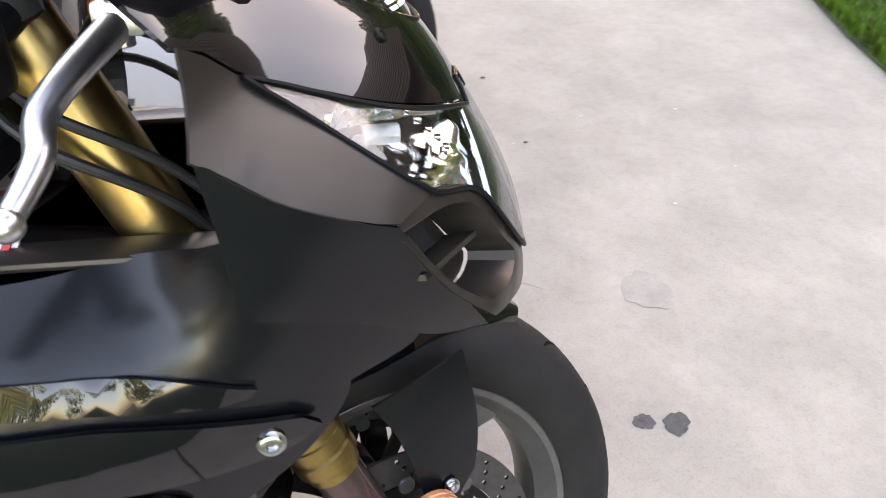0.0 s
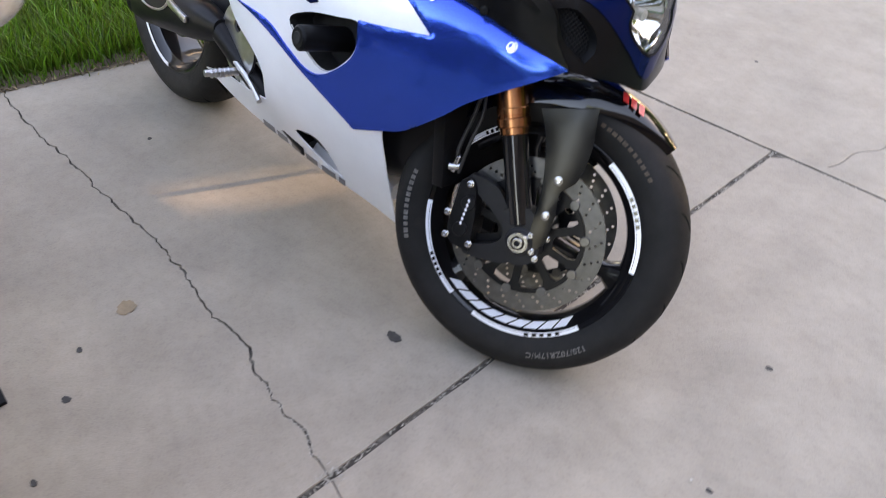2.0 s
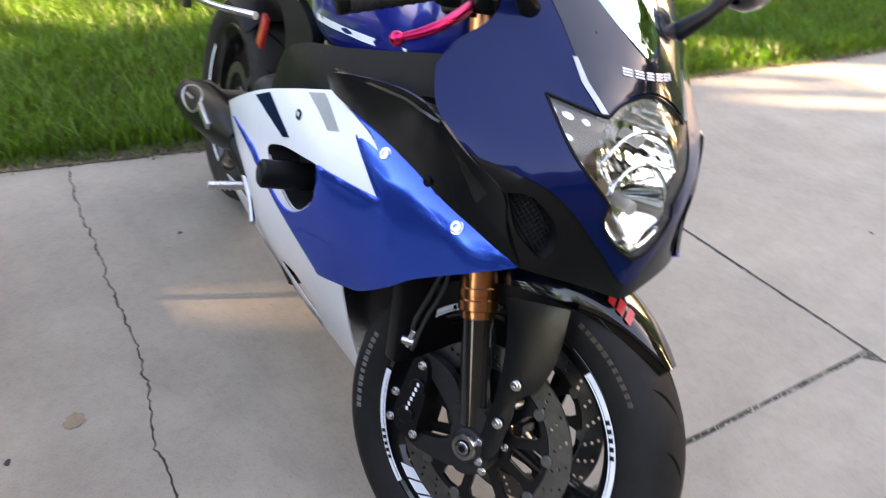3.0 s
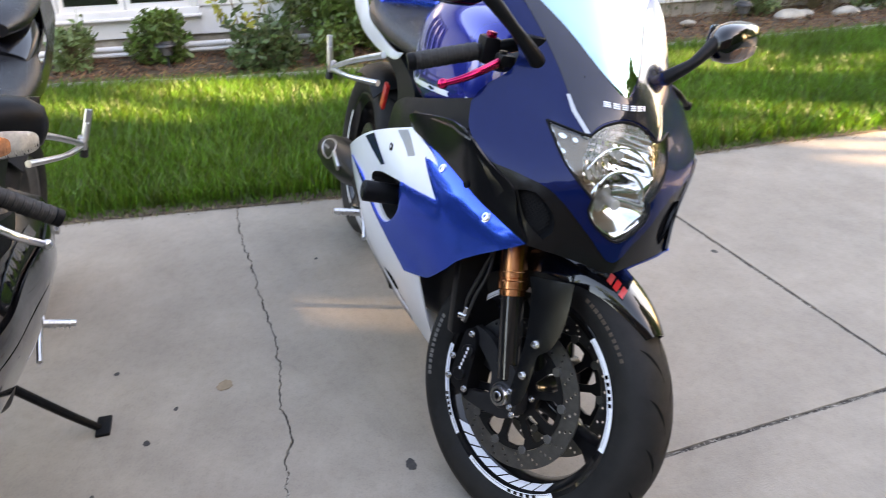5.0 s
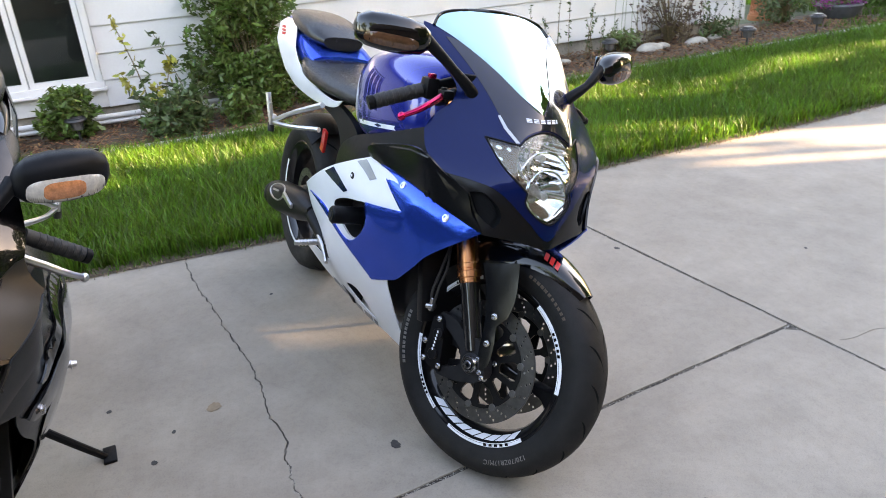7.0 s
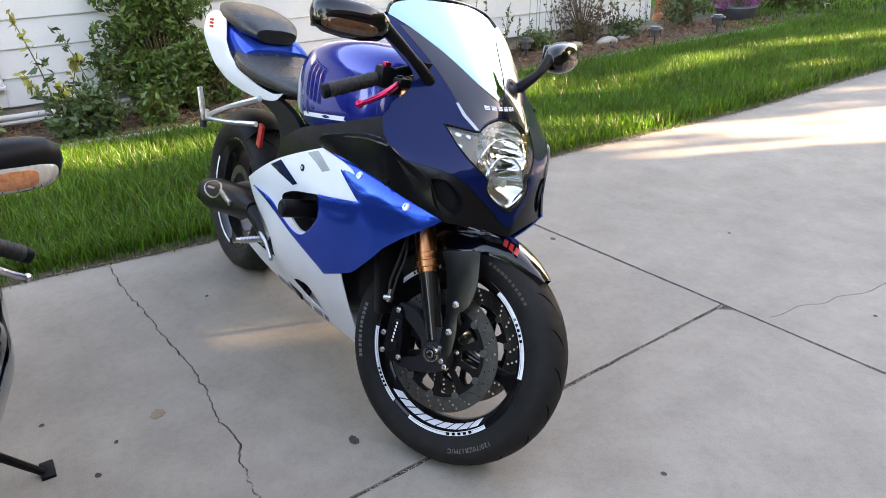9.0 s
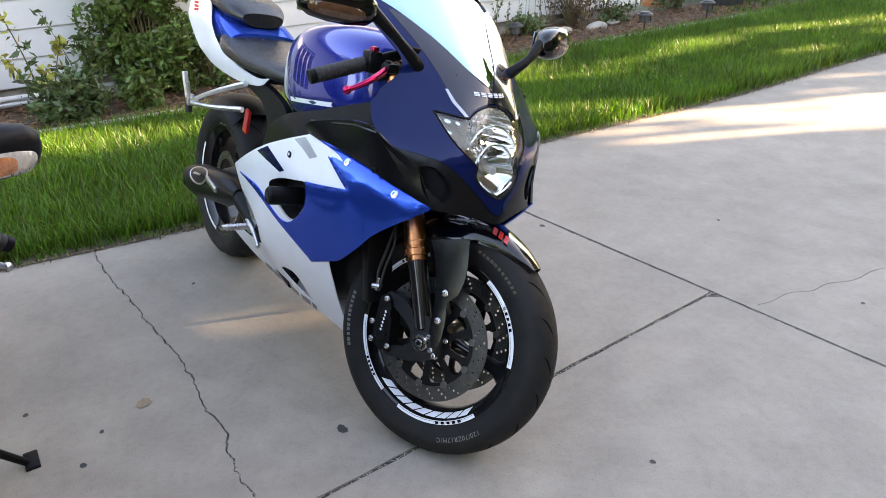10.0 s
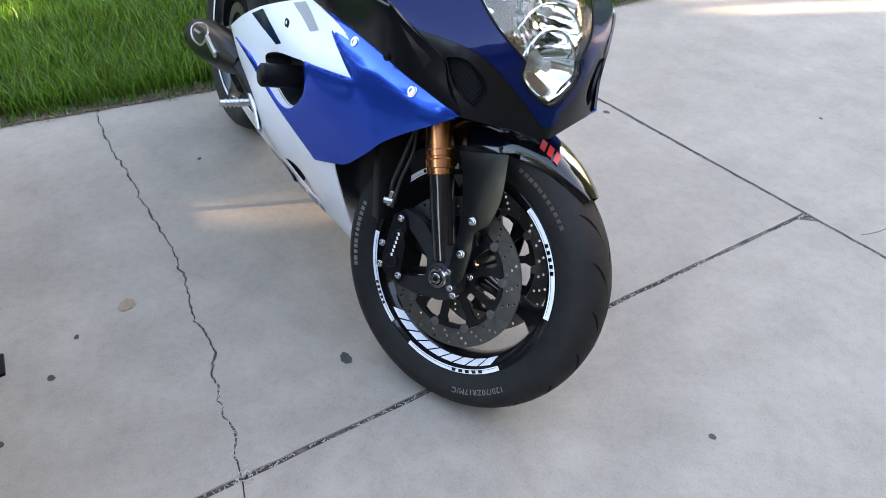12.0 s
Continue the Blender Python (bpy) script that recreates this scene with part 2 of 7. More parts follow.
ALLOY = surface("polished_alloy", (0.60, 0.60, 0.61), 0.3, metal=1.0, var=0.08, scale=60, fine=800, bump=0.05, bump_scale=900)
COPPER = surface("copper_anodised", (0.62, 0.24, 0.11), 0.25, metal=1.0, var=0.08, scale=40)
GOLD = surface("gold_anodised", (0.38, 0.25, 0.10), 0.32, metal=1.0, var=0.08, scale=40)
DARK_TUBE = surface("dark_coated_tube", (0.03, 0.028, 0.028), 0.12, metal=0.6, var=0.1, scale=40, coat=0.6)
PINK_TUBE = surface("coated_fork_tube", (0.16, 0.10, 0.095), 0.2, metal=0.8, var=0.1, scale=40)
GRIP = surface("grip_rubber", (0.015, 0.015, 0.015), 0.65, var=0.2, scale=60, bump=0.5, bump_scale=400)
SEAT = surface("black_seat_vinyl", (0.006, 0.0065, 0.008), 0.26, var=0.15, scale=20, fine=900, bump=0.3, bump_scale=800)
HOSE = surface("black_hose", (0.015, 0.015, 0.015), 0.5, var=0.2, scale=60)
ANOD_RED = surface("magenta_anodised", (0.62, 0.02, 0.10), 0.25, metal=0.9, var=0.1, scale=60)
RED = surface("red_decal", (0.62, 0.02, 0.02), 0.35, var=0.08, scale=60, coat=0.5)
DECAL_GREY = surface("dark_grey_decal", (0.14, 0.14, 0.15), 0.35, var=0.1, scale=60, coat=0.5)
CARBON = surface("dark_carbon_fibre", (0.006, 0.006, 0.007), 0.35, var=0.3, scale=120, spec=0.2)
REFLECTOR = surface("ribbed_lamp_reflector", (0.90, 0.90, 0.89), 0.10, metal=1.0, var=0.03, scale=60)
CHROME = surface("chrome_reflector", (0.92, 0.92, 0.92), 0.07, metal=1.0, var=0.03, scale=60)
SMOKE = surface("smoked_lamp_housing", (0.006, 0.0065, 0.008), 0.16, var=0.1, scale=30, spec=0.3)
LENS = clear("headlight_lens", (0.96, 0.97, 0.97), 1.5)
MIRROR_SCREEN = surface("mirror_tinted_screen", (0.37, 0.58, 0.60), 0.03, metal=1.0, var=0.02, scale=5)
DARK_SCREEN = surface("dark_smoked_screen", (0.004, 0.0035, 0.003), 0.04, var=0.05, scale=5, coat=1.0, coat_rough=0.008, spec=0.8)
AMBER = surface("amber_lens", (0.62, 0.23, 0.10), 0.2, var=0.25, scale=80, coat=0.8)
SMOKED_AMBER = surface("smoked_amber_lens", (0.10, 0.04, 0.02), 0.12, var=0.2, scale=80, coat=0.8)
PALE_LENS = surface("pale_lens", (0.55, 0.52, 0.48), 0.15, var=0.15, scale=80, coat=0.8)
# near-black colour stands in for the shade inside recesses and openings
VOID = surface("painted_dark_opening", (0.006, 0.006, 0.006), 0.8, var=0.2, scale=60)
WHITE_STICKER_RED = surface("warning_sticker", (0.72, 0.71, 0.69), 0.4, var=0.05, scale=60)

# ---- a small modelling kit: every shape is a pair (points, faces) ----
from mathutils import geometry


def mesh(name, shape, material, sharp=35):
    me = bpy.data.meshes.new(name)
    me.from_pydata([tuple(v) for v in shape[0]], [], [tuple(f) for f in shape[1]])
    bm = bmesh.new()
    bm.from_mesh(me)
    bmesh.ops.recalc_face_normals(bm, faces=bm.faces)
    bm.to_mesh(me)
    bm.free()
    for p in me.polygons:
        p.use_smooth = True
    me.set_sharp_from_angle(angle=radians(sharp))
    me.materials.append(material)
    return me


def part(name, shape, material, parent, label="", sharp=35):
    ob = new(name, mesh(name, shape, material, sharp))
    ob.parent = parent
    return tagged(ob, label)


def thing(name, label, category, group="", kind="", at=None):
    ob = new(name)
    ob.empty_display_size = 0.1
    if at is not None:
        ob.matrix_world = at
    return tagged(ob, label, category, group, kind)


def solid(name, shape, material, label, category, group="", kind="", sharp=35):
    return tagged(new(name, mesh(name, shape, material, sharp)), label, category, group, kind)


def merged(*shapes):
    points, faces = [], []
    for s in shapes:
        faces += [tuple(i + len(points) for i in f) for f in s[1]]
        points += list(s[0])
    return points, faces


def moved(shape, m):
    return [m @ Vector(v) for v in shape[0]], shape[1]


def mirrored(shape):
    return [Vector((v[0], -v[1], v[2])) for v in shape[0]], [tuple(reversed(f)) for f in shape[1]]


def spline(points, step=0.012, closed=True):
    """A curve through points; a third value of 1 marks a sharp corner."""
    pts, n, out = [Vector(p[:2]) for p in points], len(points), []
    hard = [len(p) > 2 for p in points]
    for i in range(n if closed else n - 1):
        j = (i + 1) % n
        a, b = pts[i], pts[j]
        before, after = pts[i - 1], pts[(j + 1) % n]
        ta = (b - a) if hard[i] or (not closed and i == 0) else (b - before) * 0.5
        tb = (b - a) if hard[j] or (not closed and j == n - 1) else (after - a) * 0.5
        count = max(1, int((b - a).length / step))
        for k in range(count):
            t = k / count
            out.append(a * (2 * t**3 - 3 * t**2 + 1) + ta * (t**3 - 2 * t**2 + t) + b * (3 * t**2 - 2 * t**3) + tb * (t**3 - t**2))
    if not closed:
        out.append(pts[-1])
    return out


def inside(p, loop):
    hit, j = False, len(loop) - 1
    for i in range(len(loop)):
        a, b = loop[i], loop[j]
        if (a[1] > p[1]) != (b[1] > p[1]) and p[0] < (b[0] - a[0]) * (p[1] - a[1]) / (b[1] - a[1]) + a[0]:
            hit = not hit
        j = i
    return hit


def filled(outline, holes=(), grid=0.0):
    """Triangles in the plane inside an outline, with holes, and inner points on a grid."""
    points, edges = [], []
    for loop in (outline, *holes):
        base, n = len(points), len(loop)
        points += [Vector(p[:2]) for p in loop]
        edges += [(base + i, base + (i + 1) % n) for i in range(n)]
    if grid:
        xs, ys = [p[0] for p in outline], [p[1] for p in outline]
        rim = list(points)
        kd = [(p.x, p.y) for p in rim]
        arr = np.array(kd)
        x = min(xs) + grid / 2
        row = 0
        while x < max(xs):
            y = min(ys) + grid / 2 + (grid / 2 if row % 2 else 0)
            while y < max(ys):
                if inside((x, y), outline) and not any(inside((x, y), h) for h in holes) and np.abs(arr - (x, y)).max(1).min() > grid * 0.35:
                    points.append(Vector((x, y)))
                y += grid
            x += grid * 0.87
            row += 1
    got = geometry.delaunay_2d_cdt(points, edges, [], 0, 1e-6)
    verts, faces = got[0], []
    for f in got[2]:
        c = sum((verts[i] for i in f), Vector((0, 0))) / len(f)
        if inside(c, outline) and not any(inside(c, h) for h in holes):
            faces.append(tuple(f))
    return verts, faces


def thickened(points, faces, thick, push=0.0):
    """A sheet of triangles made solid: its back lies thick behind its front, with rims between."""
    points = [Vector(p) for p in points]
    normals = [Vector((0, 0, 0)) for _ in points]
    for f in faces:
        n = (points[f[1]] - points[f[0]]).cross(points[f[2]] - points[f[0]])
        for i in f:
            normals[i] += n
    normals = [n.normalized() if n.length > 0 else n for n in normals]
    used = sorted({i for f in faces for i in f})
    at = {i: k for k, i in enumerate(used)}
    count = {}
    for f in faces:
        for a, b in zip(f, f[1:] + f[:1]):
            count[(a, b)] = count.get((a, b), 0) + 1
    border = [(a, b) for a, b in count if (b, a) not in count]
    edge = {i for e in border for i in e}
    soft = min(0.0012, thick * 0.4)
    front = [points[i] + normals[i] * (push - (soft if i in edge else 0)) for i in used]
    back = [points[i] + normals[i] * (push - thick) for i in used]
    n = len(used)
    out = [tuple(at[i] for i in f) for f in faces] + [tuple(at[i] + n for i in reversed(f)) for f in faces]
    out += [(at[b], at[a], at[a] + n, at[b] + n) for a, b in border]
    return front + back, out


def sheet(outline, to3d, thick=0.004, holes=(), grid=0.02, push=0.0, flip=False):
    """A bent panel: an outline in the plane, laid on the surface that to3d gives."""
    verts, faces = filled(outline, holes, grid)
    if flip:
        faces = [tuple(reversed(f)) for f in faces]
    return thickened([to3d(v[0], v[1]) for v in verts], faces, thick, push)


def plate(outline, thick, holes=(), axis="y", at=0.0):
    """A flat plate with its outline in x and z (axis y) or x and y (axis z)."""
    put = (lambda a, b: Vector((a, at, b))) if axis == "y" else (lambda a, b: Vector((a, b, at)))
    verts, faces = filled(outline, holes)
    return thickened([put(v[0], v[1]) for v in verts], faces, thick, thick / 2)


def ring(radius, n=32, centre=(0, 0), start=0.0):
    return [Vector((centre[0] + radius * math.cos(start + 2 * math.pi * i / n), centre[1] + radius * math.sin(start + 2 * math.pi * i / n))) for i in range(n)]


def turned(profile, n=64, start=0.0, sweep=360.0, closed=False):
    """A profile of (y, radius) turned round the y axis; start and sweep in degrees from +x towards +z."""
    full = abs(sweep - 360) < 1e-6
    cols = n if full else n + 1
    points, faces, m = [], [], len(profile)
    for i in range(cols):
        a = radians(start + sweep * i / n)
        points += [Vector((r * math.cos(a), y, r * math.sin(a))) for y, r in profile]
    for i in range(n):
        j = (i + 1) % cols
        for k in range(m if closed else m - 1):
            l = (k + 1) % m
            faces.append((i * m + k, j * m + k, j * m + l, i * m + l))
    if closed and not full:
        faces += [tuple(range(m)), tuple(range((cols - 1) * m, cols * m))]
    return points, faces


def rod(a, b, r, r2=None, n=16, round_ends=0.0):
    """A capped cylinder or cone from a to b, with chamfered ends."""
    a, b = Vector(a), Vector(b)
    r2 = r if r2 is None else r2
    length = (b - a).length
    c = round_ends or min(r, r2, length) * 0.12
    turn = (b - a).to_track_quat("Z", "Y").to_matrix()
    rows = [(0, r - c), (c, r), (length - c, r2), (length, r2 - c)]
    points = [a + turn @ Vector((q * math.cos(2 * math.pi * i / n), q * math.sin(2 * math.pi * i / n), h)) for h, q in rows for i in range(n)]
    faces = [(k * n + i, k * n + (i + 1) % n, (k + 1) * n + (i + 1) % n, (k + 1) * n + i) for k in range(3) for i in range(n)]
    return points, faces + [tuple(range(n)), tuple(range(3 * n, 4 * n))]


def pipe(path, r, n=10, smooth=6):
    """A round tube along a smooth path; r may be one radius or one for each point."""
    pts = [Vector(p) for p in path]
    radii = list(r) if isinstance(r, (list, tuple)) else [r] * len(pts)
    line, size = [], []
    for i in range(len(pts) - 1):
        p0, p1, p2, p3 = pts[max(i - 1, 0)], pts[i], pts[i + 1], pts[min(i + 2, len(pts) - 1)]
        for k in range(smooth):
            t = k / smooth
            line.append(0.5 * (2 * p1 + (p2 - p0) * t + (2 * p0 - 5 * p1 + 4 * p2 - p3) * t * t + (3 * p1 - p0 - 3 * p2 + p3) * t**3))
            size.append(radii[i] * (1 - t) + radii[i + 1] * t)
    line.append(pts[-1])
    size.append(radii[-1])
    points, faces = [], []
    up = Vector((0.13, 0.21, 0.97))
    for i, p in enumerate(line):
        d = (line[min(i + 1, len(line) - 1)] - line[max(i - 1, 0)]).normalized()
        side = d.cross(up).normalized()
        other = side.cross(d)
        points += [p + size[i] * (side * math.cos(2 * math.pi * k / n) + other * math.sin(2 * math.pi * k / n)) for k in range(n)]
    for i in range(len(line) - 1):
        faces += [(i * n + k, i * n + (k + 1) % n, (i + 1) * n + (k + 1) % n, (i + 1) * n + k) for k in range(n)]
    return points, faces + [tuple(range(n)), tuple(range((len(line) - 1) * n, len(line) * n))]


def block(centre, size, bevel=0.004, turn=None):
    """A box with chamfered edges."""
    bm = bmesh.new()
    bmesh.ops.create_cube(bm, size=1.0)
    bmesh.ops.scale(bm, vec=size, verts=bm.verts)
    if bevel:
        bmesh.ops.bevel(bm, geom=list(bm.edges), offset=bevel, segments=2, affect="EDGES", profile=0.6)
    m = Matrix.Translation(centre) @ (turn or Matrix())
    bm.verts.index_update()
    shape = [m @ v.co for v in bm.verts], [tuple(v.index for v in f.verts) for f in bm.faces]
    bm.free()
    return shape


def loft(rings):
    """A skin over closed rings of equal count, capped at both ends."""
    n = len(rings[0])
    points = [Vector(p) for r in rings for p in r]
    faces = [(i * n + k, i * n + (k + 1) % n, (i + 1) * n + (k + 1) % n, (i + 1) * n + k) for i in range(len(rings) - 1) for k in range(n)]
    return points, faces + [tuple(range(n)), tuple(range((len(rings) - 1) * n, len(rings) * n))]


def oval(x, y, z, wide, up, down=None, n=28, power=2.4, lean=0.0):
    """A rounded cross-section in the y-z plane at x; lean shifts x with height."""
    out = []
    for i in range(n):
        a = 2 * math.pi * i / n
        c, s = math.cos(a), math.sin(a)
        h = (up if s > 0 else (up if down is None else down)) * math.copysign(abs(s) ** (2 / power), s)
        out.append(Vector((x + lean * h, y + wide * math.copysign(abs(c) ** (2 / power), c), z + h)))
    return out


def smooth_rings(rows, steps=5, **kw):
    """Oval sections blended through rows of (x, y, z, wide, up, down)."""
    out, n = [], len(rows)
    for i in range(n - 1):
        r = [np.array(rows[k], float) for k in (max(i - 1, 0), i, i + 1, min(i + 2, n - 1))]
        for k in range(steps):
            t = k / steps
            v = 0.5 * (2 * r[1] + (r[2] - r[0]) * t + (2 * r[0] - 5 * r[1] + 4 * r[2] - r[3]) * t * t + (3 * r[1] - r[0] - 3 * r[2] + r[3]) * t**3)
            out.append(oval(v[0], v[1], v[2], max(v[3], 0.002), max(v[4], 0.002), max(v[5], 0.002), **kw))
    v = rows[-1]
    out.append(oval(*v, **kw))
    return out


def skin(controls, soft):
    """A smooth surface through a few (a, b, height) controls (a thin plate)."""
    p, v = np.array([c[:2] for c in controls], float), np.array([c[2] for c in controls], float)
    n = len(p)

    def bend(r):
        return np.where(r > 0, r * r * np.log(r + 1e-12), 0.0)

    q = np.c_[np.ones(n), p]
    a = np.block([[bend(np.linalg.norm(p[:, None] - p[None], axis=-1)) + soft * np.eye(n), q], [q.T, np.zeros((3, 3))]])
    c = np.linalg.solve(a, np.r_[v, 0, 0, 0])
    return lambda x, y: float(bend(np.hypot(x - p[:, 0], y - p[:, 1])) @ c[:n] + c[n] + c[n + 1] * x + c[n + 2] * y)


def sheet_object(name, points, faces, material, label, category, kind="structure"):
    me = bpy.data.meshes.new(name)
    me.from_pydata([tuple(p) for p in points], [], faces)
    me.materials.append(material)
    return tagged(new(name, me), label, category, kind=kind)


def lawn_edge(y):
    """The x at which the concrete meets the lawn."""
    return -1.83 - 0.035 * max(0, y) - 0.012 * max(0, y - 2.0) ** 2 - 0.05 * max(0, -y - 0.5) + 0.02 * math.sin(2.3 * y)


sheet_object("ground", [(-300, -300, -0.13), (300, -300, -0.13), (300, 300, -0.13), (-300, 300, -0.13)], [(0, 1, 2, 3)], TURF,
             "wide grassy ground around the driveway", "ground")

rng = random.Random(4)


def along_joint(y):
    return -0.028 - 0.123 * y


def cross_joint(x):
    return 1.272 + 0.118 * x


def rough(points, amount=0.0015):
    return [Vector((p[0] + rng.uniform(-amount, amount), p[1] + rng.uniform(-amount, amount))) for p in points]


def line(a, b, step=0.04):
    a, b = Vector(a), Vector(b)
    n = max(1, int((b - a).length / step))
    return [a.lerp(b, i / n) for i in range(n)]


def crack_y(x):
    """The wandering crack that runs from the lawn to the joint and on."""
    base = np.interp(x, [-1.85, -1.71, -1.51, -1.27, -1.08, -0.88, -0.64, -0.56, -0.37, -0.30, -0.17, -0.09, 0.0], [-0.595, -0.587, -0.563, -0.524, -0.498, -0.462, -0.446, -0.454, -0.423, -0.440, -0.441, -0.430, -0.446])
    return float(base) + 0.007 * noise.noise(Vector((x * 16, 3.1, 0))) + 0.010 * noise.noise(Vector((x * 38, 7.7, 0))) + 0.006 * noise.noise(Vector((x * 90, 1.7, 0)))


G = 0.0068  # half the width of a joint
crack_w = lambda x: 0.0010 + 0.0016 * (0.5 + 0.5 * math.sin(53 * x)) * (0.5 + 0.5 * math.sin(19 * x + 2))
edge_pts = lambda y0, y1: [Vector((lawn_edge(y0 + (y1 - y0) * i / 60), y0 + (y1 - y0) * i / 60)) for i in range(61)]
crack_x = [(-1.86) + i * 0.011 for i in range(int(1.86 / 0.011))]
jx = along_joint(-0.44) - G
upper_side = [Vector((x, crack_y(x) + crack_w(x) + rng.uniform(0, 0.002))) for x in crack_x if lawn_edge(-0.6) < x < jx - 0.01]
lower_side = [Vector((x, crack_y(x) - crack_w(x) - rng.uniform(0, 0.002))) for x in crack_x if lawn_edge(-0.6) < x < jx - 0.01]
top_y = lambda x: cross_joint(x) - G
slab_a = upper_side + rough(line((jx, upper_side[-1].y), (along_joint(1.25) - G, top_y(-0.19)))) + rough(line((along_joint(1.25) - G, top_y(-0.19)), (lawn_edge(1.05), top_y(-1.87)))) + list(reversed(edge_pts(upper_side[0].y, 1.03)))[1:-1]
slab_b = list(reversed(lower_side)) + list(reversed(edge_pts(-2.5, lower_side[0].y)))[1:] + line((lawn_edge(-2.5), -2.5), (along_joint(-2.5) - G, -2.5), 0.3) + rough(line((along_joint(-2.5) - G, -2.5), (jx, lower_side[-1].y))) + [Vector((jx, lower_side[-1].y))]
slab_c = rough(line((along_joint(-2.5) + G, -2.5), (along_joint(1.25) + G, top_y(-0.17)))) [::-1] + line((along_joint(-2.5) + G, -2.5), (9.0, -2.5), 0.4) + line((9.0, -2.5), (9.0, top_y(9.0)), 0.4) + rough(line((9.0, top_y(9.0)), (along_joint(1.25) + G, top_y(-0.17))))
slab_d = rough(line((lawn_edge(1.08), cross_joint(-1.87) + G), (9.0, cross_joint(9.0) + G))) + line((9.0, cross_joint(9.0) + G), (9.0, 13.0), 0.4) + line((9.0, 13.0), (lawn_edge(13.0), 13.0), 0.4) + list(reversed(edge_pts(1.12, 13.0)))
hair = [0.03 + i * 0.015 for i in range(30)]
hair_w = lambda x: 0.0011 * max(0.05, 1 - (x - 0.03) / 0.45) * (0.6 + 0.4 * math.sin(31 * x))
hair_y = lambda x: -0.452 + 0.012 * math.sin(19 * x) + 0.006 * math.sin(47 * x + 1) - 0.05 * max(0, x - 0.3)
hair_loop = [Vector((x, hair_y(x) + 0.0004 + hair_w(x))) for x in hair] + [Vector((x, hair_y(x) - 0.0004 - hair_w(x))) for x in reversed(hair)]
side_x = [-0.05 + i * 0.012 for i in range(60)]
side_pt = lambda s: Vector((-0.045 + 0.11 * s + 0.01 * math.sin(23 * s), 1.285 + 0.75 * s + 0.02 * math.sin(9 * s)))
side_loop = [side_pt(i / 40) + Vector((0.0016, 0)) for i in range(1, 40)] + [side_pt(i / 40) - Vector((0.0016, 0)) for i in range(39, 0, -1)]


def slab(outline, holes=()):
    verts, faces = filled(outline, holes)
    return thickened([Vector((v[0], v[1], 0.0)) for v in verts], faces, 0.10)


driveway = thing("driveway", "grey broom-finished concrete driveway slabs with dirty joints and a crack", "driveway", kind="structure")
for outline, holes in ((slab_a, ()), (slab_b, ()), (slab_c, (hair_loop,)), (slab_d, (side_loop,))):
    part("concrete_slab", slab(outline, holes), CONCRETE, driveway)
part("joint_bed", ([(-1.95, -2.52, -0.006), (9.2, -2.52, -0.006), (9.2, 13.2, -0.006), (-1.95, 13.2, -0.006)], [(0, 1, 2, 3)]), JOINT, driveway, "dark dirt lying in the joints and cracks")


def blotch(name, x, y, r, material, label, stretch=1.0, seed=0, category="stain", lift=0.0012):
    """A flat uneven stain on the concrete."""
    k = random.Random(seed)
    ph = [k.uniform(0, 6.28) for _ in range(4)]
    loop = []
    for i in range(40):
        a = 2 * math.pi * i / 40
        q = r * (1 + 0.10 * math.sin(2 * a + ph[0]) + 0.06 * math.sin(3 * a + ph[1]) + 0.06 * math.sin(7 * a + ph[2]) + 0.04 * math.sin(11 * a + ph[3]))
        loop.append(Vector((x + q * stretch * math.cos(a), y + q * math.sin(a))))
    verts, faces = filled(loop)
    solid(name, thickened([Vector((v[0], v[1], lift)) for v in verts], faces, 0.001), material, label, category, kind="structure")


blotch("tar_spot", -0.2, -0.15, 0.013, TAR, "small black tar spot on the concrete", 1.4, 1)
blotch("oil_spot", 0.682, -0.794, 0.024, surface("oil_spot", (0.06, 0.055, 0.05), 0.9, var=0.2, scale=60), "round dark oil spot on the concrete", 1.0, 2)
blotch("oil_spot", 0.623, -0.792, 0.017, surface("oil_spot_worn", (0.07, 0.065, 0.06), 0.9, var=0.4, scale=60), "small dark worn oil spot on the concrete", 1.1, 3)
for i, (x, y, r, k) in enumerate(((0.687, -0.45, 0.062, 0.8),)):
    blotch("old_stain", x, y, r, STAIN, "old faded grey stain on the concrete", k, 60 + i, lift=0.0008)
blotch("rust_stain", -0.622, -0.597, 0.020, RUST_STAIN, "faint brown rust stain on the concrete", 1.2, 5)
for i, (x, y, r) in enumerate(((-0.43, -0.78, 0.008), (-0.27, -0.88, 0.006), (0.34, 0.462, 0.006), (-0.98, 1.105, 0.010), (-0.75, -0.9, 0.007), (-0.55, -0.72, 0.006), (0.15, 1.6, 0.006), (-1.3, -0.3, 0.006), (0.454, 0.11, 0.005), (-0.6, 1.75, 0.006))):
    blotch("dark_speck", x, y, r, TAR, "tiny dark speck on the concrete", 1.3, 20 + i)
for i, (x, y, r) in enumerate(((0.81, -0.147, 0.004), (0.9, 0.3, 0.004), (0.42, 0.1, 0.003), (1.0, 0.02, 0.003), (0.62, 0.25, 0.003))):
    blotch("pale_pebble", x, y, r, STONE, "tiny pale grit on the concrete", 1.0, 40 + i, "grit", 0.003)

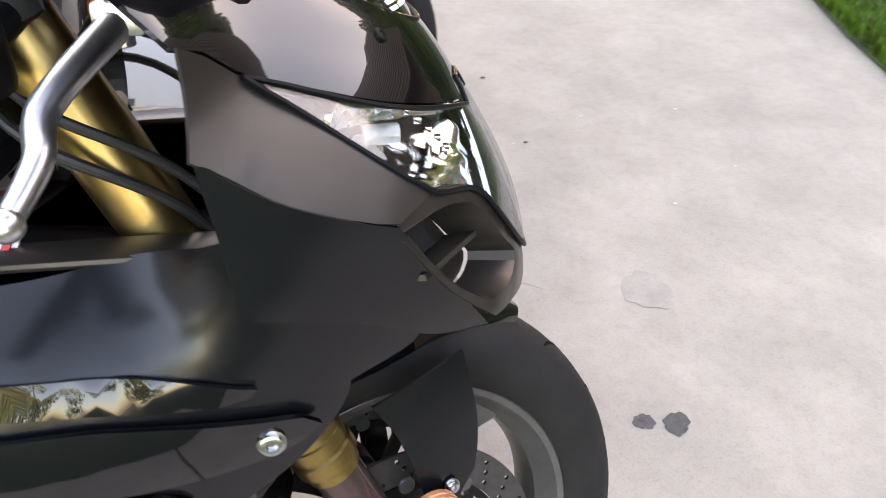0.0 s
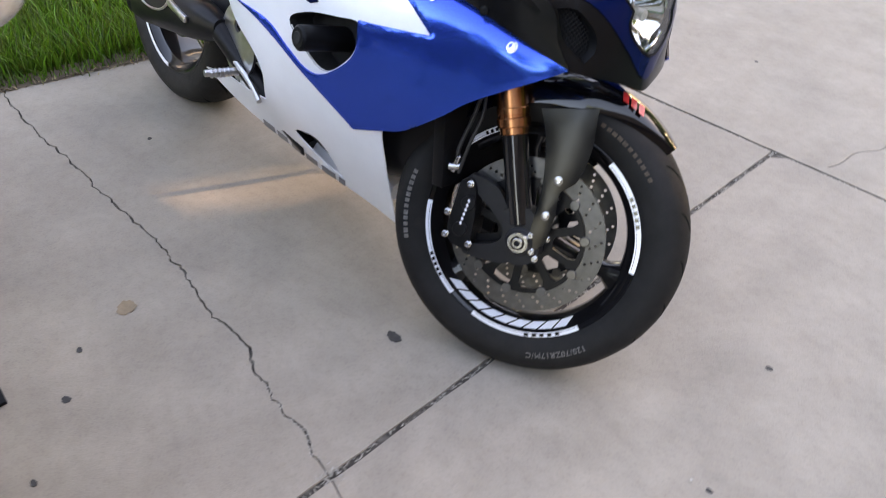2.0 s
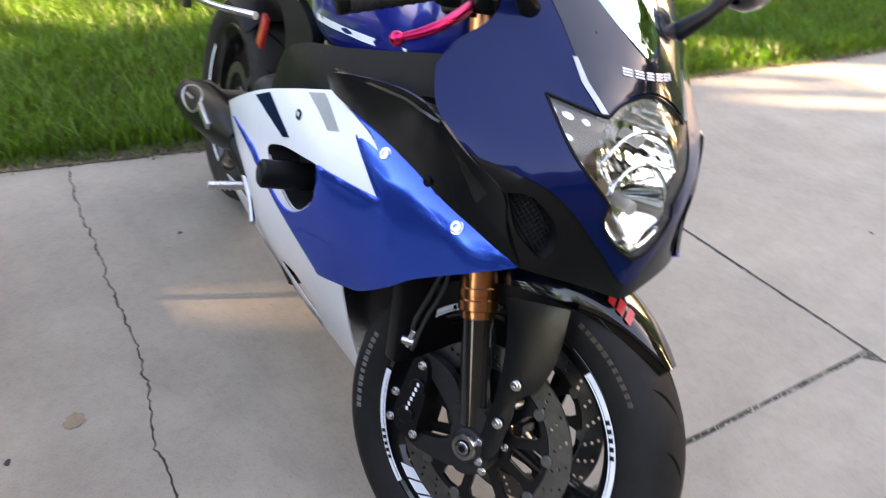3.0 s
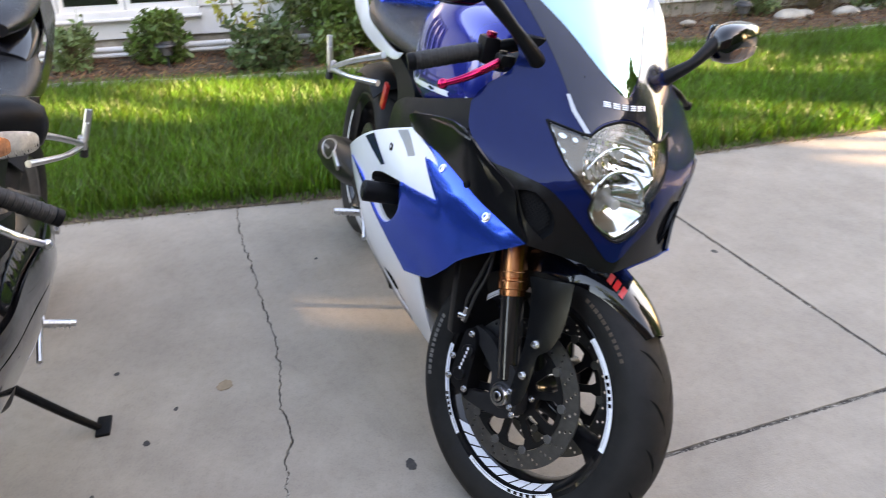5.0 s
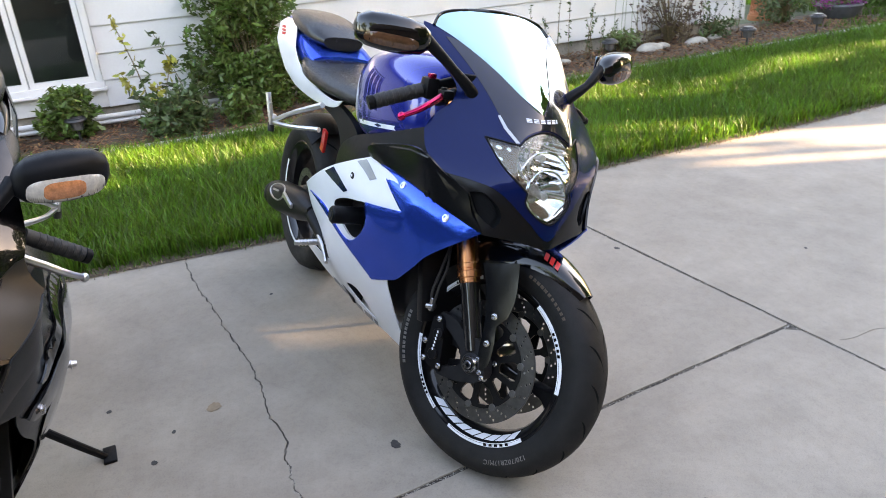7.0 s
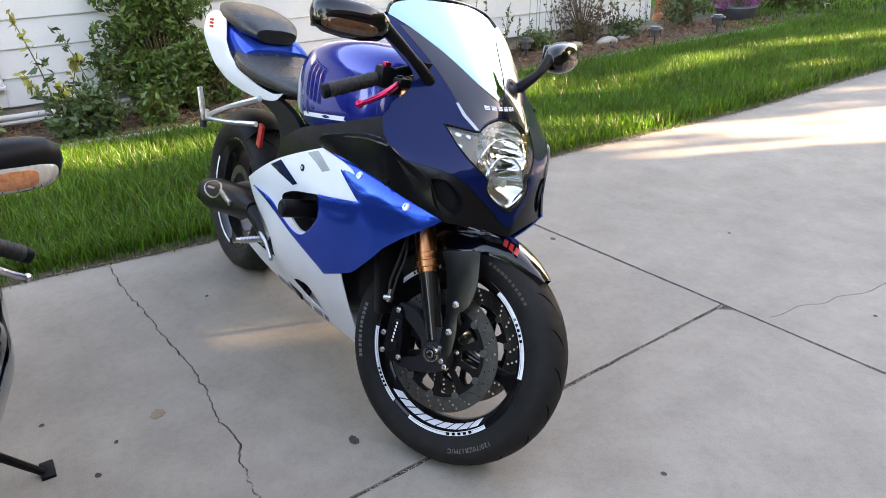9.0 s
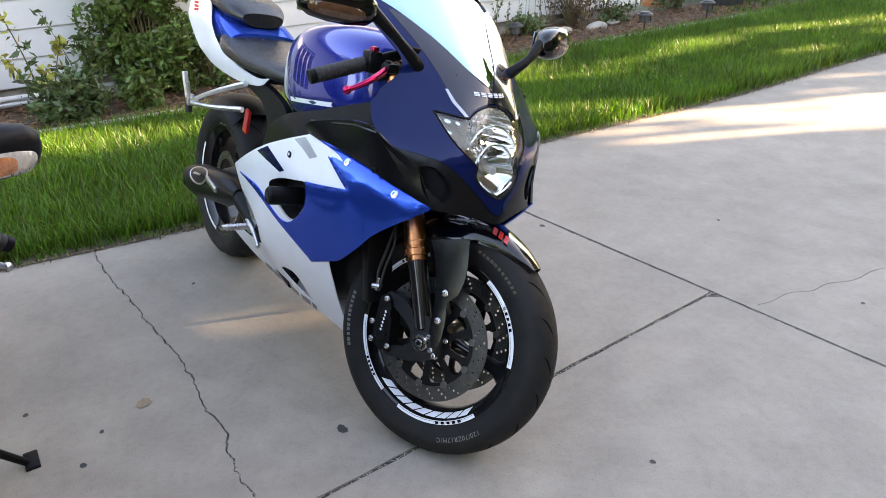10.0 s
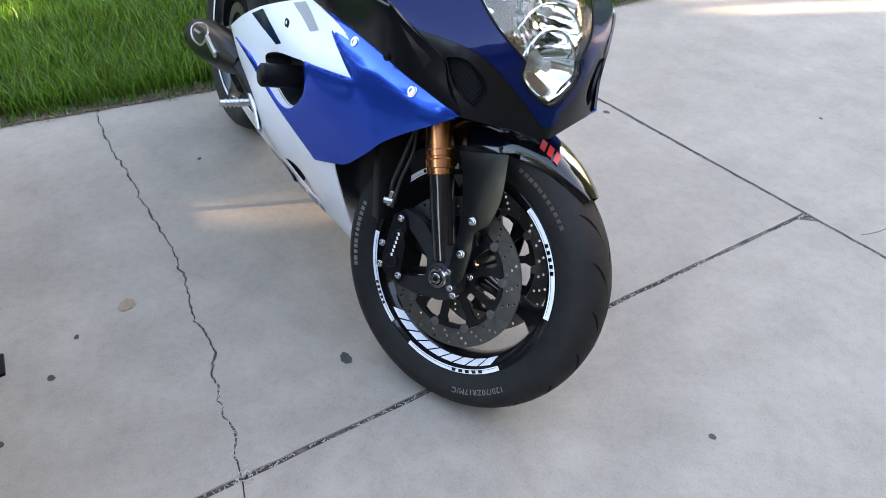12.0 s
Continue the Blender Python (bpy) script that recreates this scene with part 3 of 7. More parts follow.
# soil under the lawn and its turf sheet
bed_x = lambda y: -3.82 - 0.03 * max(0, y - 2) ** 1.3 - 0.15 * max(0, -y - 0.5)
far = 16.0
n = 80
ys = [-9 + (far + 9) * i / n for i in range(n + 1)]
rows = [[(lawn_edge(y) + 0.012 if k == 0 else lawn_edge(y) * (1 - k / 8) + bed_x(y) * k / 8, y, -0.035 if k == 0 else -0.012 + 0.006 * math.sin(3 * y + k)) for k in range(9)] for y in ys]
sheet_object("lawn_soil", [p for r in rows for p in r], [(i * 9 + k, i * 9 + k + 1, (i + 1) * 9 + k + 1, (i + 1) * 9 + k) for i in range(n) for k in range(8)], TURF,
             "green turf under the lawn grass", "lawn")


def blades(name, count, place, height, width, material, label, category, seed, lean=0.5):
    """Many single grass blades in one mesh; place(rng) gives x, y, z or None."""
    g = np.random.RandomState(seed)
    spots = []
    while len(spots) < count:
        p = place(g)
        if p is not None:
            spots.append(p)
    spots = np.array(spots)
    h = height * g.uniform(0.55, 1.25, count)
    a = g.uniform(0, 2 * np.pi, count)
    w = width * g.uniform(0.7, 1.3, count)
    bend = lean * g.uniform(0.1, 1.0, count) * h
    b = a + g.uniform(-1.2, 1.2, count)
    side = np.c_[np.cos(a), np.sin(a), np.zeros(count)]
    lean_to = np.c_[-np.sin(b), np.cos(b), np.zeros(count)]
    up = np.array([0, 0, 1.0])
    mid = spots + up * (h * 0.6)[:, None] + lean_to * (bend * 0.35)[:, None]
    tip = spots + up * (h * 0.95)[:, None] + lean_to * bend[:, None]
    v = np.stack([spots - side * w[:, None] / 2, spots + side * w[:, None] / 2, mid + side * w[:, None] * 0.4, mid - side * w[:, None] * 0.4, tip], 1).reshape(-1, 3)
    base = 5 * np.arange(count)[:, None]
    loops = np.concatenate([base + [0, 1, 2], base + [0, 2, 3], base + [3, 2, 4]], 1).reshape(-1)
    me = bpy.data.meshes.new(name)
    me.vertices.add(len(v))
    me.vertices.foreach_set("co", v.ravel())
    me.loops.add(len(loops))
    me.loops.foreach_set("vertex_index", loops.astype(np.int32))
    me.polygons.add(len(loops) // 3)
    me.polygons.foreach_set("loop_start", np.arange(0, len(loops), 3, dtype=np.int32))
    me.update(calc_edges=True)
    me.materials.append(material)
    return tagged(new(name, me), label, category, kind="stuff")


def lawn_spot(g):
    y = g.uniform(-3.2, 7.5)
    x0, x1 = bed_x(y) + 0.02, lawn_edge(y) - 0.035
    x = g.uniform(x0, x1)
    # thinner further off
    if g.uniform() > 1.0 - 0.45 * min(1, max(0, y - 2.0) / 6):
        return None
    return x, y, -0.015


GRASS_COUNT = 170000
blades("lawn_grass", GRASS_COUNT, lawn_spot, 0.115, 0.0062, GRASS, "dense bright green uncut lawn grass", "grass", 3, 0.7)


def far_spot(g):
    y = g.uniform(6.0, 15.0)
    x = g.uniform(-9.0, lawn_edge(min(y, 9)) - 0.1)
    if x < -4.6 and y < 6.9:
        return None
    return x, y, -0.02


blades("far_lawn_grass", 40000, far_spot, 0.085, 0.010, GRASS, "green lawn grass beyond the flower bed", "grass", 5, 0.7)


edge_ys = [-4 + 12 * i / 160 for i in range(161)]
sheet_object("lawn_edge_soil", [q for y in edge_ys for q in ((lawn_edge(y) - 0.08, y, 0.004), (lawn_edge(y) + 0.014 + 0.012 * noise.noise(Vector((y * 9, 0, 0))), y, 0.0025))],
             [(2 * i, 2 * i + 1, 2 * i + 3, 2 * i + 2) for i in range(160)], SOIL, "strip of bare dark soil along the lawn edge", "soil")


def fringe_spot(g):
    y = g.uniform(-3.0, 6.0)
    return lawn_edge(y) - 0.02 + abs(g.normal(0, 0.02)) * (0.4 + 0.6 * math.sin(5 * y) ** 2), y, -0.01


blades("edge_grass", 2200, fringe_spot, 0.055, 0.004, GRASS, "grass creeping over the concrete edge", "grass", 8, 1.1)
dry = island(surface("dry_clippings", (0.24, 0.18, 0.10), 0.8, var=0.3, scale=30), 0.4)


def dry_spot(g):
    y = g.uniform(-3.0, 6.0)
    return lawn_edge(y) + 0.005 + abs(g.normal(0, 0.02)), y, 0.003


blades("dry_grass", 1500, dry_spot, 0.012, 0.004, dry, "dry brown grass clippings along the lawn edge", "grass", 9, 2.5)

# a second lawn along the other side of the drive
other_edge = lambda y: 1.655 - 0.087 * y
ys = [-4 + 16 * i / 40 for i in range(41)]
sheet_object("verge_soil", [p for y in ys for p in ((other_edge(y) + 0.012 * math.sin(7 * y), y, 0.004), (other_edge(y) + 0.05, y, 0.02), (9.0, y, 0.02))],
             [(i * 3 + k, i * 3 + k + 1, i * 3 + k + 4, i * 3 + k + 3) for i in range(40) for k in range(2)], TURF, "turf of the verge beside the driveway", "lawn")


def verge_spot(g):
    y = g.uniform(-1.6, 2.6)
    return other_edge(y) + 0.01 + abs(g.normal(0, 0.30)) * g.uniform(0.1, 1), y, 0.006


blades("verge_grass", 14000, verge_spot, 0.085, 0.0055, GRASS, "ragged green grass along the driveway's other edge", "grass", 31, 0.9)

# unseen dark ground added here so the bike's side reflects less light
sheet_object("added_side_lawn", [(-4.2, -14, 0.006), (9.0, -14, 0.006), (9.0, -2.5, 0.006), (-4.2, -2.5, 0.006)], [(0, 1, 2, 3)], TURF, "unseen dark lawn added past the pad's end to darken reflections", "lawn")

# ---- the house wall with its lap siding ----
WALL_X, CORNER_Y, COURSE, BOTTOM = -5.0, 5.42, 0.205, 0.125
house = thing("house_wall", "white painted house wall of wide lap siding boards", "wall", kind="structure")
WIN_Y0, WIN_Y1, WIN_Z0, WIN_Z1 = -2.86, -0.915, 0.285, 1.65


def siding_board(y0, y1, z):
    """One lap board: thick at its lower edge, tilted, with a rounded drip edge."""
    x = WALL_X
    prof = [(x - 0.02, z), (x + 0.006, z - 0.006), (x + 0.010, z + 0.0), (x + 0.009, z + 0.012), (x - 0.004, z + COURSE + 0.01), (x - 0.02, z + COURSE + 0.01)]
    m = len(prof)
    pts = [(px, y, pz) for y in (y0, y1) for px, pz in prof]
    return pts, [(k, (k + 1) % m, m + (k + 1) % m, m + k) for k in range(m)] + [tuple(range(m)), tuple(range(m, 2 * m))]


for k in range(13):
    z = BOTTOM + k * COURSE
    if z + COURSE < WIN_Z0 + 0.02 or z > WIN_Z1:
        spans = [(-6.0, -1.6 + (k % 3) * 0.9), (-1.6 + (k % 3) * 0.9 + 0.0015, 3.1 - (k % 2) * 0.8), (3.1 - (k % 2) * 0.8 + 0.0015, CORNER_Y - 0.07)]
    else:
        spans = [(-6.0, WIN_Y0 - 0.016), (WIN_Y1 + 0.016, 2.6 - (k % 2) * 0.9), (2.6 - (k % 2) * 0.9 + 0.0015, CORNER_Y - 0.07)]
    for y0, y1 in spans:
        part("siding_board", siding_board(y0, y1, z), SIDING, house)
part("apron_board", block((WALL_X - 0.004, (WIN_Y0 + WIN_Y1) / 2, 0.193), (0.022, WIN_Y1 - WIN_Y0 + 0.03, 0.14), 0.003), SIDING, house)
part("corner_board", block((WALL_X - 0.03, CORNER_Y - 0.035, 1.45), (0.10, 0.07, 2.7), 0.005), WHITE_FRAME, house)
part("return_wall", block((WALL_X - 2.1, CORNER_Y - 0.06, 1.45), (4.0, 0.06, 2.7), 0.004), SIDING, house)
part("sheathing", merged(block((WALL_X - 0.07, -4.46, 1.4), (0.06, 3.2, 2.6), 0), block((WALL_X - 0.07, 2.27, 1.4), (0.06, 6.26, 2.6), 0)), SIDING, house)
part("foundation", block((WALL_X - 0.09, -0.3, 0.03), (0.14, 11.3, 0.24), 0.01), FOUND, house, "rough grey-brown foundation under the siding")
part("eaves", block((WALL_X + 0.15, -0.3, 2.86), (0.9, 11.8, 0.12), 0.01), WHITE_FRAME, house)
pts = [(WALL_X + 0.62, -6.2, 2.9), (WALL_X + 0.62, 5.6, 2.9), (WALL_X - 4.2, 5.6, 4.9), (WALL_X - 4.2, -6.2, 4.9)]
part("roof", thickened([Vector(p) for p in pts], [(0, 1, 2), (0, 2, 3)], 0.08), ROOFING, house)
part("ledge_pipe", merged(rod((-4.80, -3.2, 0.085), (-4.80, 0.35, 0.085), 0.022, n=12), rod((-4.80, -3.2, 0.045), (-4.80, 0.35, 0.045), 0.018, n=12)), WHITE_FRAME, house, "white drain pipe lying along the foundation")

window = thing("window_1", "white vinyl window with dark panes in the house wall", "window", kind="structure")
fw = 0.05
part("outer_frame", merged(block((WALL_X + 0.012, (WIN_Y0 + WIN_Y1) / 2, WIN_Z0 + 0.02), (0.07, WIN_Y1 - WIN_Y0 + 0.04, 0.05), 0.006),
                           block((WALL_X + 0.010, WIN_Y1 - 0.012, (WIN_Z0 + WIN_Z1) / 2 + 0.02), (0.066, 0.052, WIN_Z1 - WIN_Z0 - 0.05), 0.006),
                           block((WALL_X + 0.010, WIN_Y0 + 0.012, (WIN_Z0 + WIN_Z1) / 2 + 0.02), (0.066, 0.052, WIN_Z1 - WIN_Z0 - 0.05), 0.006)), WHITE_FRAME, window)
part("sill", block((WALL_X + 0.024, (WIN_Y0 + WIN_Y1) / 2, WIN_Z0 - 0.014), (0.085, WIN_Y1 - WIN_Y0 + 0.06, 0.02), 0.005), WHITE_FRAME, window)
count = 4
sw = (WIN_Y1 - WIN_Y0 - 0.076) / count
for i in range(count):
    y0 = WIN_Y0 + 0.038 + i * sw
    z0, z1 = WIN_Z0 + 0.046, WIN_Z1
    loop = [Vector(p) for p in ((y0 + 0.004, z0), (y0 + sw - 0.004, z0), (y0 + sw - 0.004, z1), (y0 + 0.004, z1))]
    hole = [Vector(p) for p in ((y0 + 0.042, z0 + 0.042), (y0 + sw - 0.042, z0 + 0.042), (y0 + sw - 0.042, z1 - 0.04), (y0 + 0.042, z1 - 0.04))]
    verts, faces = filled(loop, (hole,))
    sash = part("sash", thickened([Vector((WALL_X + 0.030, v[0], v[1])) for v in verts], faces, 0.04), WHITE_FRAME, window)
    pane = part("pane", block((WALL_X + 0.008, y0 + sw / 2, (z0 + z1) / 2), (0.006, sw - 0.08, z1 - z0 - 0.08), 0), PANE, sash)
part("dim_room", ([(WALL_X - 0.9, -3.2, 0.0), (WALL_X - 0.9, -0.6, 0.0), (WALL_X - 0.9, -0.6, 2.4), (WALL_X - 0.9, -3.2, 2.4),
                   (WALL_X - 0.1, -3.2, 0.0), (WALL_X - 0.1, -0.6, 0.0), (WALL_X - 0.1, -0.6, 2.4), (WALL_X - 0.1, -3.2, 2.4)],
                  [(0, 1, 2, 3), (0, 1, 5, 4), (1, 2, 6, 5), (3, 2, 6, 7), (0, 3, 7, 4)]), ROOM, window, "dark room behind the panes")

# flower bed
n = 60
ys = [-6 + 13.5 * i / n for i in range(n + 1)]
rows = [[(bed_x(y) - 0.05 + (-5.2 - bed_x(y)) * k / 6, y, 0.0 + 0.02 * math.sin(4 * y + 2 * k) * (0 < k < 6)) for k in range(7)] for y in ys]
sheet_object("flower_bed", [p for r in rows for p in r], [(i * 7 + k, i * 7 + k + 1, (i + 1) * 7 + k + 1, (i + 1) * 7 + k) for i in range(n) for k in range(6)], SOIL, "dark mulched flower bed along the house", "flower bed")
edging = thing("bed_edging", "low grey stone edging between lawn and flower bed", "edging", kind="structure")
y = -4.0
while y < 6.2:
    l = rng.uniform(0.55, 0.75)
    tilt = math.atan2(bed_x(y + l) - bed_x(y), l)
    part("edging_stone", block(((bed_x(y) + bed_x(y + l)) / 2, y + l / 2, 0.015), (0.085, l - 0.006, 0.075), 0.012, Matrix.Rotation(-tilt, 4, "Z")), KERB, edging)
    y += l


def chips(name, count, place, size, material, label, seed):
    """Loose wedge-shaped chips in one mesh."""
    g = random.Random(seed)
    pts, faces = [], []
    for _ in range(count):
        x, y, z = place(g)
        m = Matrix.Translation((x, y, z)) @ Euler((g.uniform(-0.6, 0.6), g.uniform(-0.6, 0.6), g.uniform(0, 6.3))).to_matrix().to_4x4()
        a, b, c = size * g.uniform(0.5, 1.6), size * g.uniform(0.15, 0.35), size * g.uniform(0.1, 0.2)
        k = len(pts)
        pts += [m @ Vector(p) for p in ((-a, -b, 0), (a, -b * 0.6, 0), (a * 0.9, b * 0.7, 0), (-a * 0.8, b, 0), (0, 0, c))]
        faces += [(k, k + 1, k + 4), (k + 1, k + 2, k + 4), (k + 2, k + 3, k + 4), (k + 3, k, k + 4)]
    me = bpy.data.meshes.new(name)
    me.from_pydata([tuple(p) for p in pts], [], faces)
    me.materials.append(material)
    return tagged(new(name, me), label, "mulch", kind="stuff")


chips("mulch", 9000, lambda g: ((lambda y: (g.uniform(-4.98, bed_x(y) - 0.06), y, 0.018))(g.uniform(-3.5, 6.8))), 0.022, MULCH, "red-brown bark mulch in the flower bed", 11)


def grit_spot(g):
    """A random place in one of the joints or at the end of the crack."""
    k = g.random()
    if k < 0.45:
        y = g.uniform(-1.2, 1.25)
        return along_joint(y) + g.uniform(-0.005, 0.005), y, -0.004
    if k < 0.85:
        x = g.uniform(-1.8, 1.5)
        return x, cross_joint(x) + g.uniform(-0.005, 0.005), -0.004
    if k < 0.95:
        x = g.uniform(-0.25, -0.02)
        return x, crack_y(x) + g.uniform(-0.004, 0.004), -0.003
    return along_joint(-0.44) + g.gauss(0, 0.012), -0.44 + g.gauss(0, 0.014), 0.001


chips("joint_grit", 900, grit_spot, 0.0042, STONE, "pale grit and crumbs lying in the joints", 17)

# ---- motorcycle parts; a bike's own axes: x ahead of the front axle, y to its left, z up ----
RAKE = Vector((-0.4035, 0, 0.915))
FOOT = Vector((0.096, 0, 0))


def steered(degrees):
    """The turn of the front wheel, forks and bars about the steering axis."""
    return Matrix.Translation(FOOT) @ Matrix.Rotation(radians(degrees), 4, RAKE) @ Matrix.Translation(-FOOT)


def arc_band(r0, r1, a0, a1, y, thick=0.0008, n=24, face=-1):
    """A flat band of a ring in the wheel's plane (angles in degrees, from +x up)."""
    pts, faces = [], []
    for i in range(n + 1):
        a = radians(a0 + (a1 - a0) * i / n)
        for r in (r0, r1):
            pts.append(Vector((r * math.cos(a), y, r * math.sin(a))))
    tri = []
    for i in range(n):
        k = 2 * i
        tri += [(k, k + 1, k + 3), (k, k + 3, k + 2)] if face < 0 else [(k, k + 3, k + 1), (k, k + 2, k + 3)]
    return thickened(pts, tri, thick, thick / 2)


def tyre_shape(radius, half, bead, n=96):
    """A sport tyre: round crown, full sidewalls, a bead ring against the rim."""
    h = radius - bead
    prof = [(-half * 0.80, bead), (-half * 0.86, bead + 0.006), (-half * 0.90, bead + 0.010), (-half * 0.97, bead + h * 0.32), (-half, bead + h * 0.45),
            (-half * 0.97, bead + h * 0.60), (-half * 0.80, bead + h * 0.80), (-half * 0.52, bead + h * 0.93), (-half * 0.25, bead + h * 0.985), (0, radius)]
    prof += [(-y, r) for y, r in reversed(prof[:-1])]
    return turned(prof, n)


def tyre_point(radius, half, bead, s, a):
    """A point on the tyre's outside: s from 0 (crown) to 1 (sidewall), angle in degrees."""
    h = radius - bead
    keys = [(0, 0, 1.0), (0.25, 0.25, 0.985), (0.5, 0.52, 0.93), (0.72, 0.80, 0.80), (0.88, 0.97, 0.60), (1.0, 1.0, 0.45), (1.2, 0.97, 0.32)]
    y = np.interp(abs(s), [k[0] for k in keys], [k[1] for k in keys]) * half * (1 if s >= 0 else -1)
    r = bead + h * np.interp(abs(s), [k[0] for k in keys], [k[2] for k in keys]) + 0.0006
    return Vector((r * math.cos(radians(a)), y, r * math.sin(radians(a))))


def grooves(radius, half, bead, count):
    """Slanting sickle-shaped strips on both shoulders, the shade of tread grooves painted dark."""
    shapes = []
    for side in (-1, 1):
        for i in range(count):
            a0 = 360 * i / count + (180 / count if side > 0 else 0)
            rows = []
            for k in range(7):
                t = k / 6
                w = 1.9 * math.sin(math.pi * (0.08 + 0.92 * t)) + 0.25
                s, a = 0.08 + 0.55 * t, a0 + 13 * t**0.7
                rows.append((tyre_point(radius, half, bead, side * s, a - w * 0.5), tyre_point(radius, half, bead, side * s, a + w * 0.5)))
            pts = [p for r in rows for p in r]
            shapes.append((pts, [(2 * k, 2 * k + 1, 2 * k + 3, 2 * k + 2) for k in range(6)]))
    return merged(*shapes)


def side_bars(radius, half, bead, a0, a1, count, s0=0.93, s1=1.10, side=-1, seed=0, raised=0.0012):
    """A word of a given length on the sidewall, as plain raised bars."""
    k = random.Random(seed)
    shapes, a, step = [], a0, (a1 - a0) / count
    for i in range(count):
        w = step * k.uniform(0.55, 0.78)
        q = [tyre_point(radius, half, bead, side * s, b) + Vector((0, side * raised, 0)) for s, b in ((s0, a), (s0, a + w), (s1, a + w), (s1, a))]
        q2 = [tyre_point(radius, half, bead, side * s, b) for s, b in ((s0, a), (s0, a + w), (s1, a + w), (s1, a))]
        shapes.append((q + q2, [(0, 1, 2, 3), (0, 1, 5, 4), (1, 2, 6, 5), (2, 3, 7, 6), (3, 0, 4, 7)]))
        a += step
    return merged(*shapes)


def curved_text(body, size, radius, half, bead, a_mid, s_mid, material, parent, name="tyre_marking"):
    """Readable raised writing bent round the sidewall of the right side."""
    font = bpy.data.curves.new("words", "FONT")
    font.body, font.size, font.extrude, font.align_x = body, size, 0.0006, "CENTER"
    font.space_character = 1.15
    ob = bpy.data.objects.new("words", font)
    me = bpy.data.meshes.new_from_object(ob)
    bpy.data.objects.remove(ob)
    r_mid = bead + (radius - bead) * 0.42
    for v in me.vertices:
        a = radians(a_mid) - v.co.x / r_mid
        r = r_mid + (v.co.y - size * 0.35)
        y = -half * np.interp(r, [bead + 0.01, bead + 0.32 * (radius - bead), bead + 0.45 * (radius - bead), bead + 0.6 * (radius - bead), bead + 0.8 * (radius - bead)], [0.90, 0.97, 1.0, 0.97, 0.80])
        v.co = Vector((r * math.cos(a), y - 0.0008 - v.co.z, r * math.sin(a)))
    me.materials.append(material)
    ob = new(name, me)
    ob.parent = parent
    return ob


def rim_shape(bead, half, spokes, spoke_width, hub=0.042, start=90.0, n=72):
    """A cast wheel in pieces: barrel with lips, hub, tapered spokes."""
    prof = [(-half, bead + 0.006), (-half - 0.002, bead + 0.001), (-half + 0.001, bead - 0.006), (-half + 0.012, bead - 0.012), (-half + 0.022, bead - 0.026), (-0.012, bead - 0.030),
            (0.012, bead - 0.030), (half - 0.022, bead - 0.026), (half - 0.012, bead - 0.012), (half - 0.001, bead - 0.006), (half + 0.002, bead + 0.001), (half, bead + 0.006), (half - 0.02, bead + 0.001), (-half + 0.02, bead + 0.001)]
    barrel, arms = turned(prof, n, closed=True), []
    hubp = [(-0.052, 0.016), (-0.052, hub - 0.006), (-0.046, hub), (-0.02, hub + 0.004), (0.02, hub + 0.004), (0.046, hub), (0.052, hub - 0.006), (0.052, 0.016)]
    centre = turned(hubp, 32, closed=True)
    for k in range(spokes):
        a = radians(start + 360 * k / spokes)
        rows = []
        for r, w, d in ((hub - 0.004, spoke_width * 0.85, 0.034), (hub + 0.03, spoke_width * 0.62, 0.026), (bead - 0.085, spoke_width * 0.52, 0.022), (bead - 0.05, spoke_width * 0.7, 0.024), (bead - 0.022, spoke_width * 1.5, 0.03)):
            ringp = []
            for q in range(12):
                b = 2 * math.pi * q / 12
                cy, cw = math.copysign(abs(math.cos(b)) ** 0.7, math.cos(b)) * d, math.copysign(abs(math.sin(b)) ** 0.7, math.sin(b)) * w / 2
                ringp.append(Vector((r * math.cos(a) - cw * math.sin(a), cy, r * math.sin(a) + cw * math.cos(a))))
            rows.append(ringp)
        arms.append(loft(rows))
    return barrel, centre, arms


def rotor_shape(r_in, r_out, holes_per_row, y, wave=0.0):
    """A drilled brake rotor."""
    outer = ring(r_out, 96)
    holes = [ring(r_in, 72)]
    for i in range(holes_per_row):
        a = 2 * math.pi * i / holes_per_row
        for k, f in enumerate((0.22, 0.5, 0.78)):
            r = r_in + (r_out - r_in) * f
            b = a + (k - 1) * 0.055
            holes.append(ring(0.0031, 8, (r * math.cos(b), r * math.sin(b))))
    return plate(outer, 0.005, holes, "y", y)


def carrier_shape(r_hub, r_out, arms, y):
    """The rotor's inner carrier: one plate with windows between its arms."""
    holes = [ring(r_hub - 0.012, 36)]
    for i in range(2 * arms):
        a = math.pi * (i + 0.25) / arms
        w = 0.20 if i % 2 else 0.26
        holes.append([Vector((r * math.cos(a + s * w * k), r * math.sin(a + s * w * k))) for r, s, k in ((r_hub + 0.014, -1, 0.75), (r_hub + 0.010, 0, 1), (r_hub + 0.014, 1, 0.75), (r_out - 0.022, 1, 1), (r_out - 0.010, 1, 0.8), (r_out - 0.008, 0, 1), (r_out - 0.010, -1, 0.8), (r_out - 0.022, -1, 1))])
    return plate(ring(r_out, 72), 0.008, holes, "y", y)


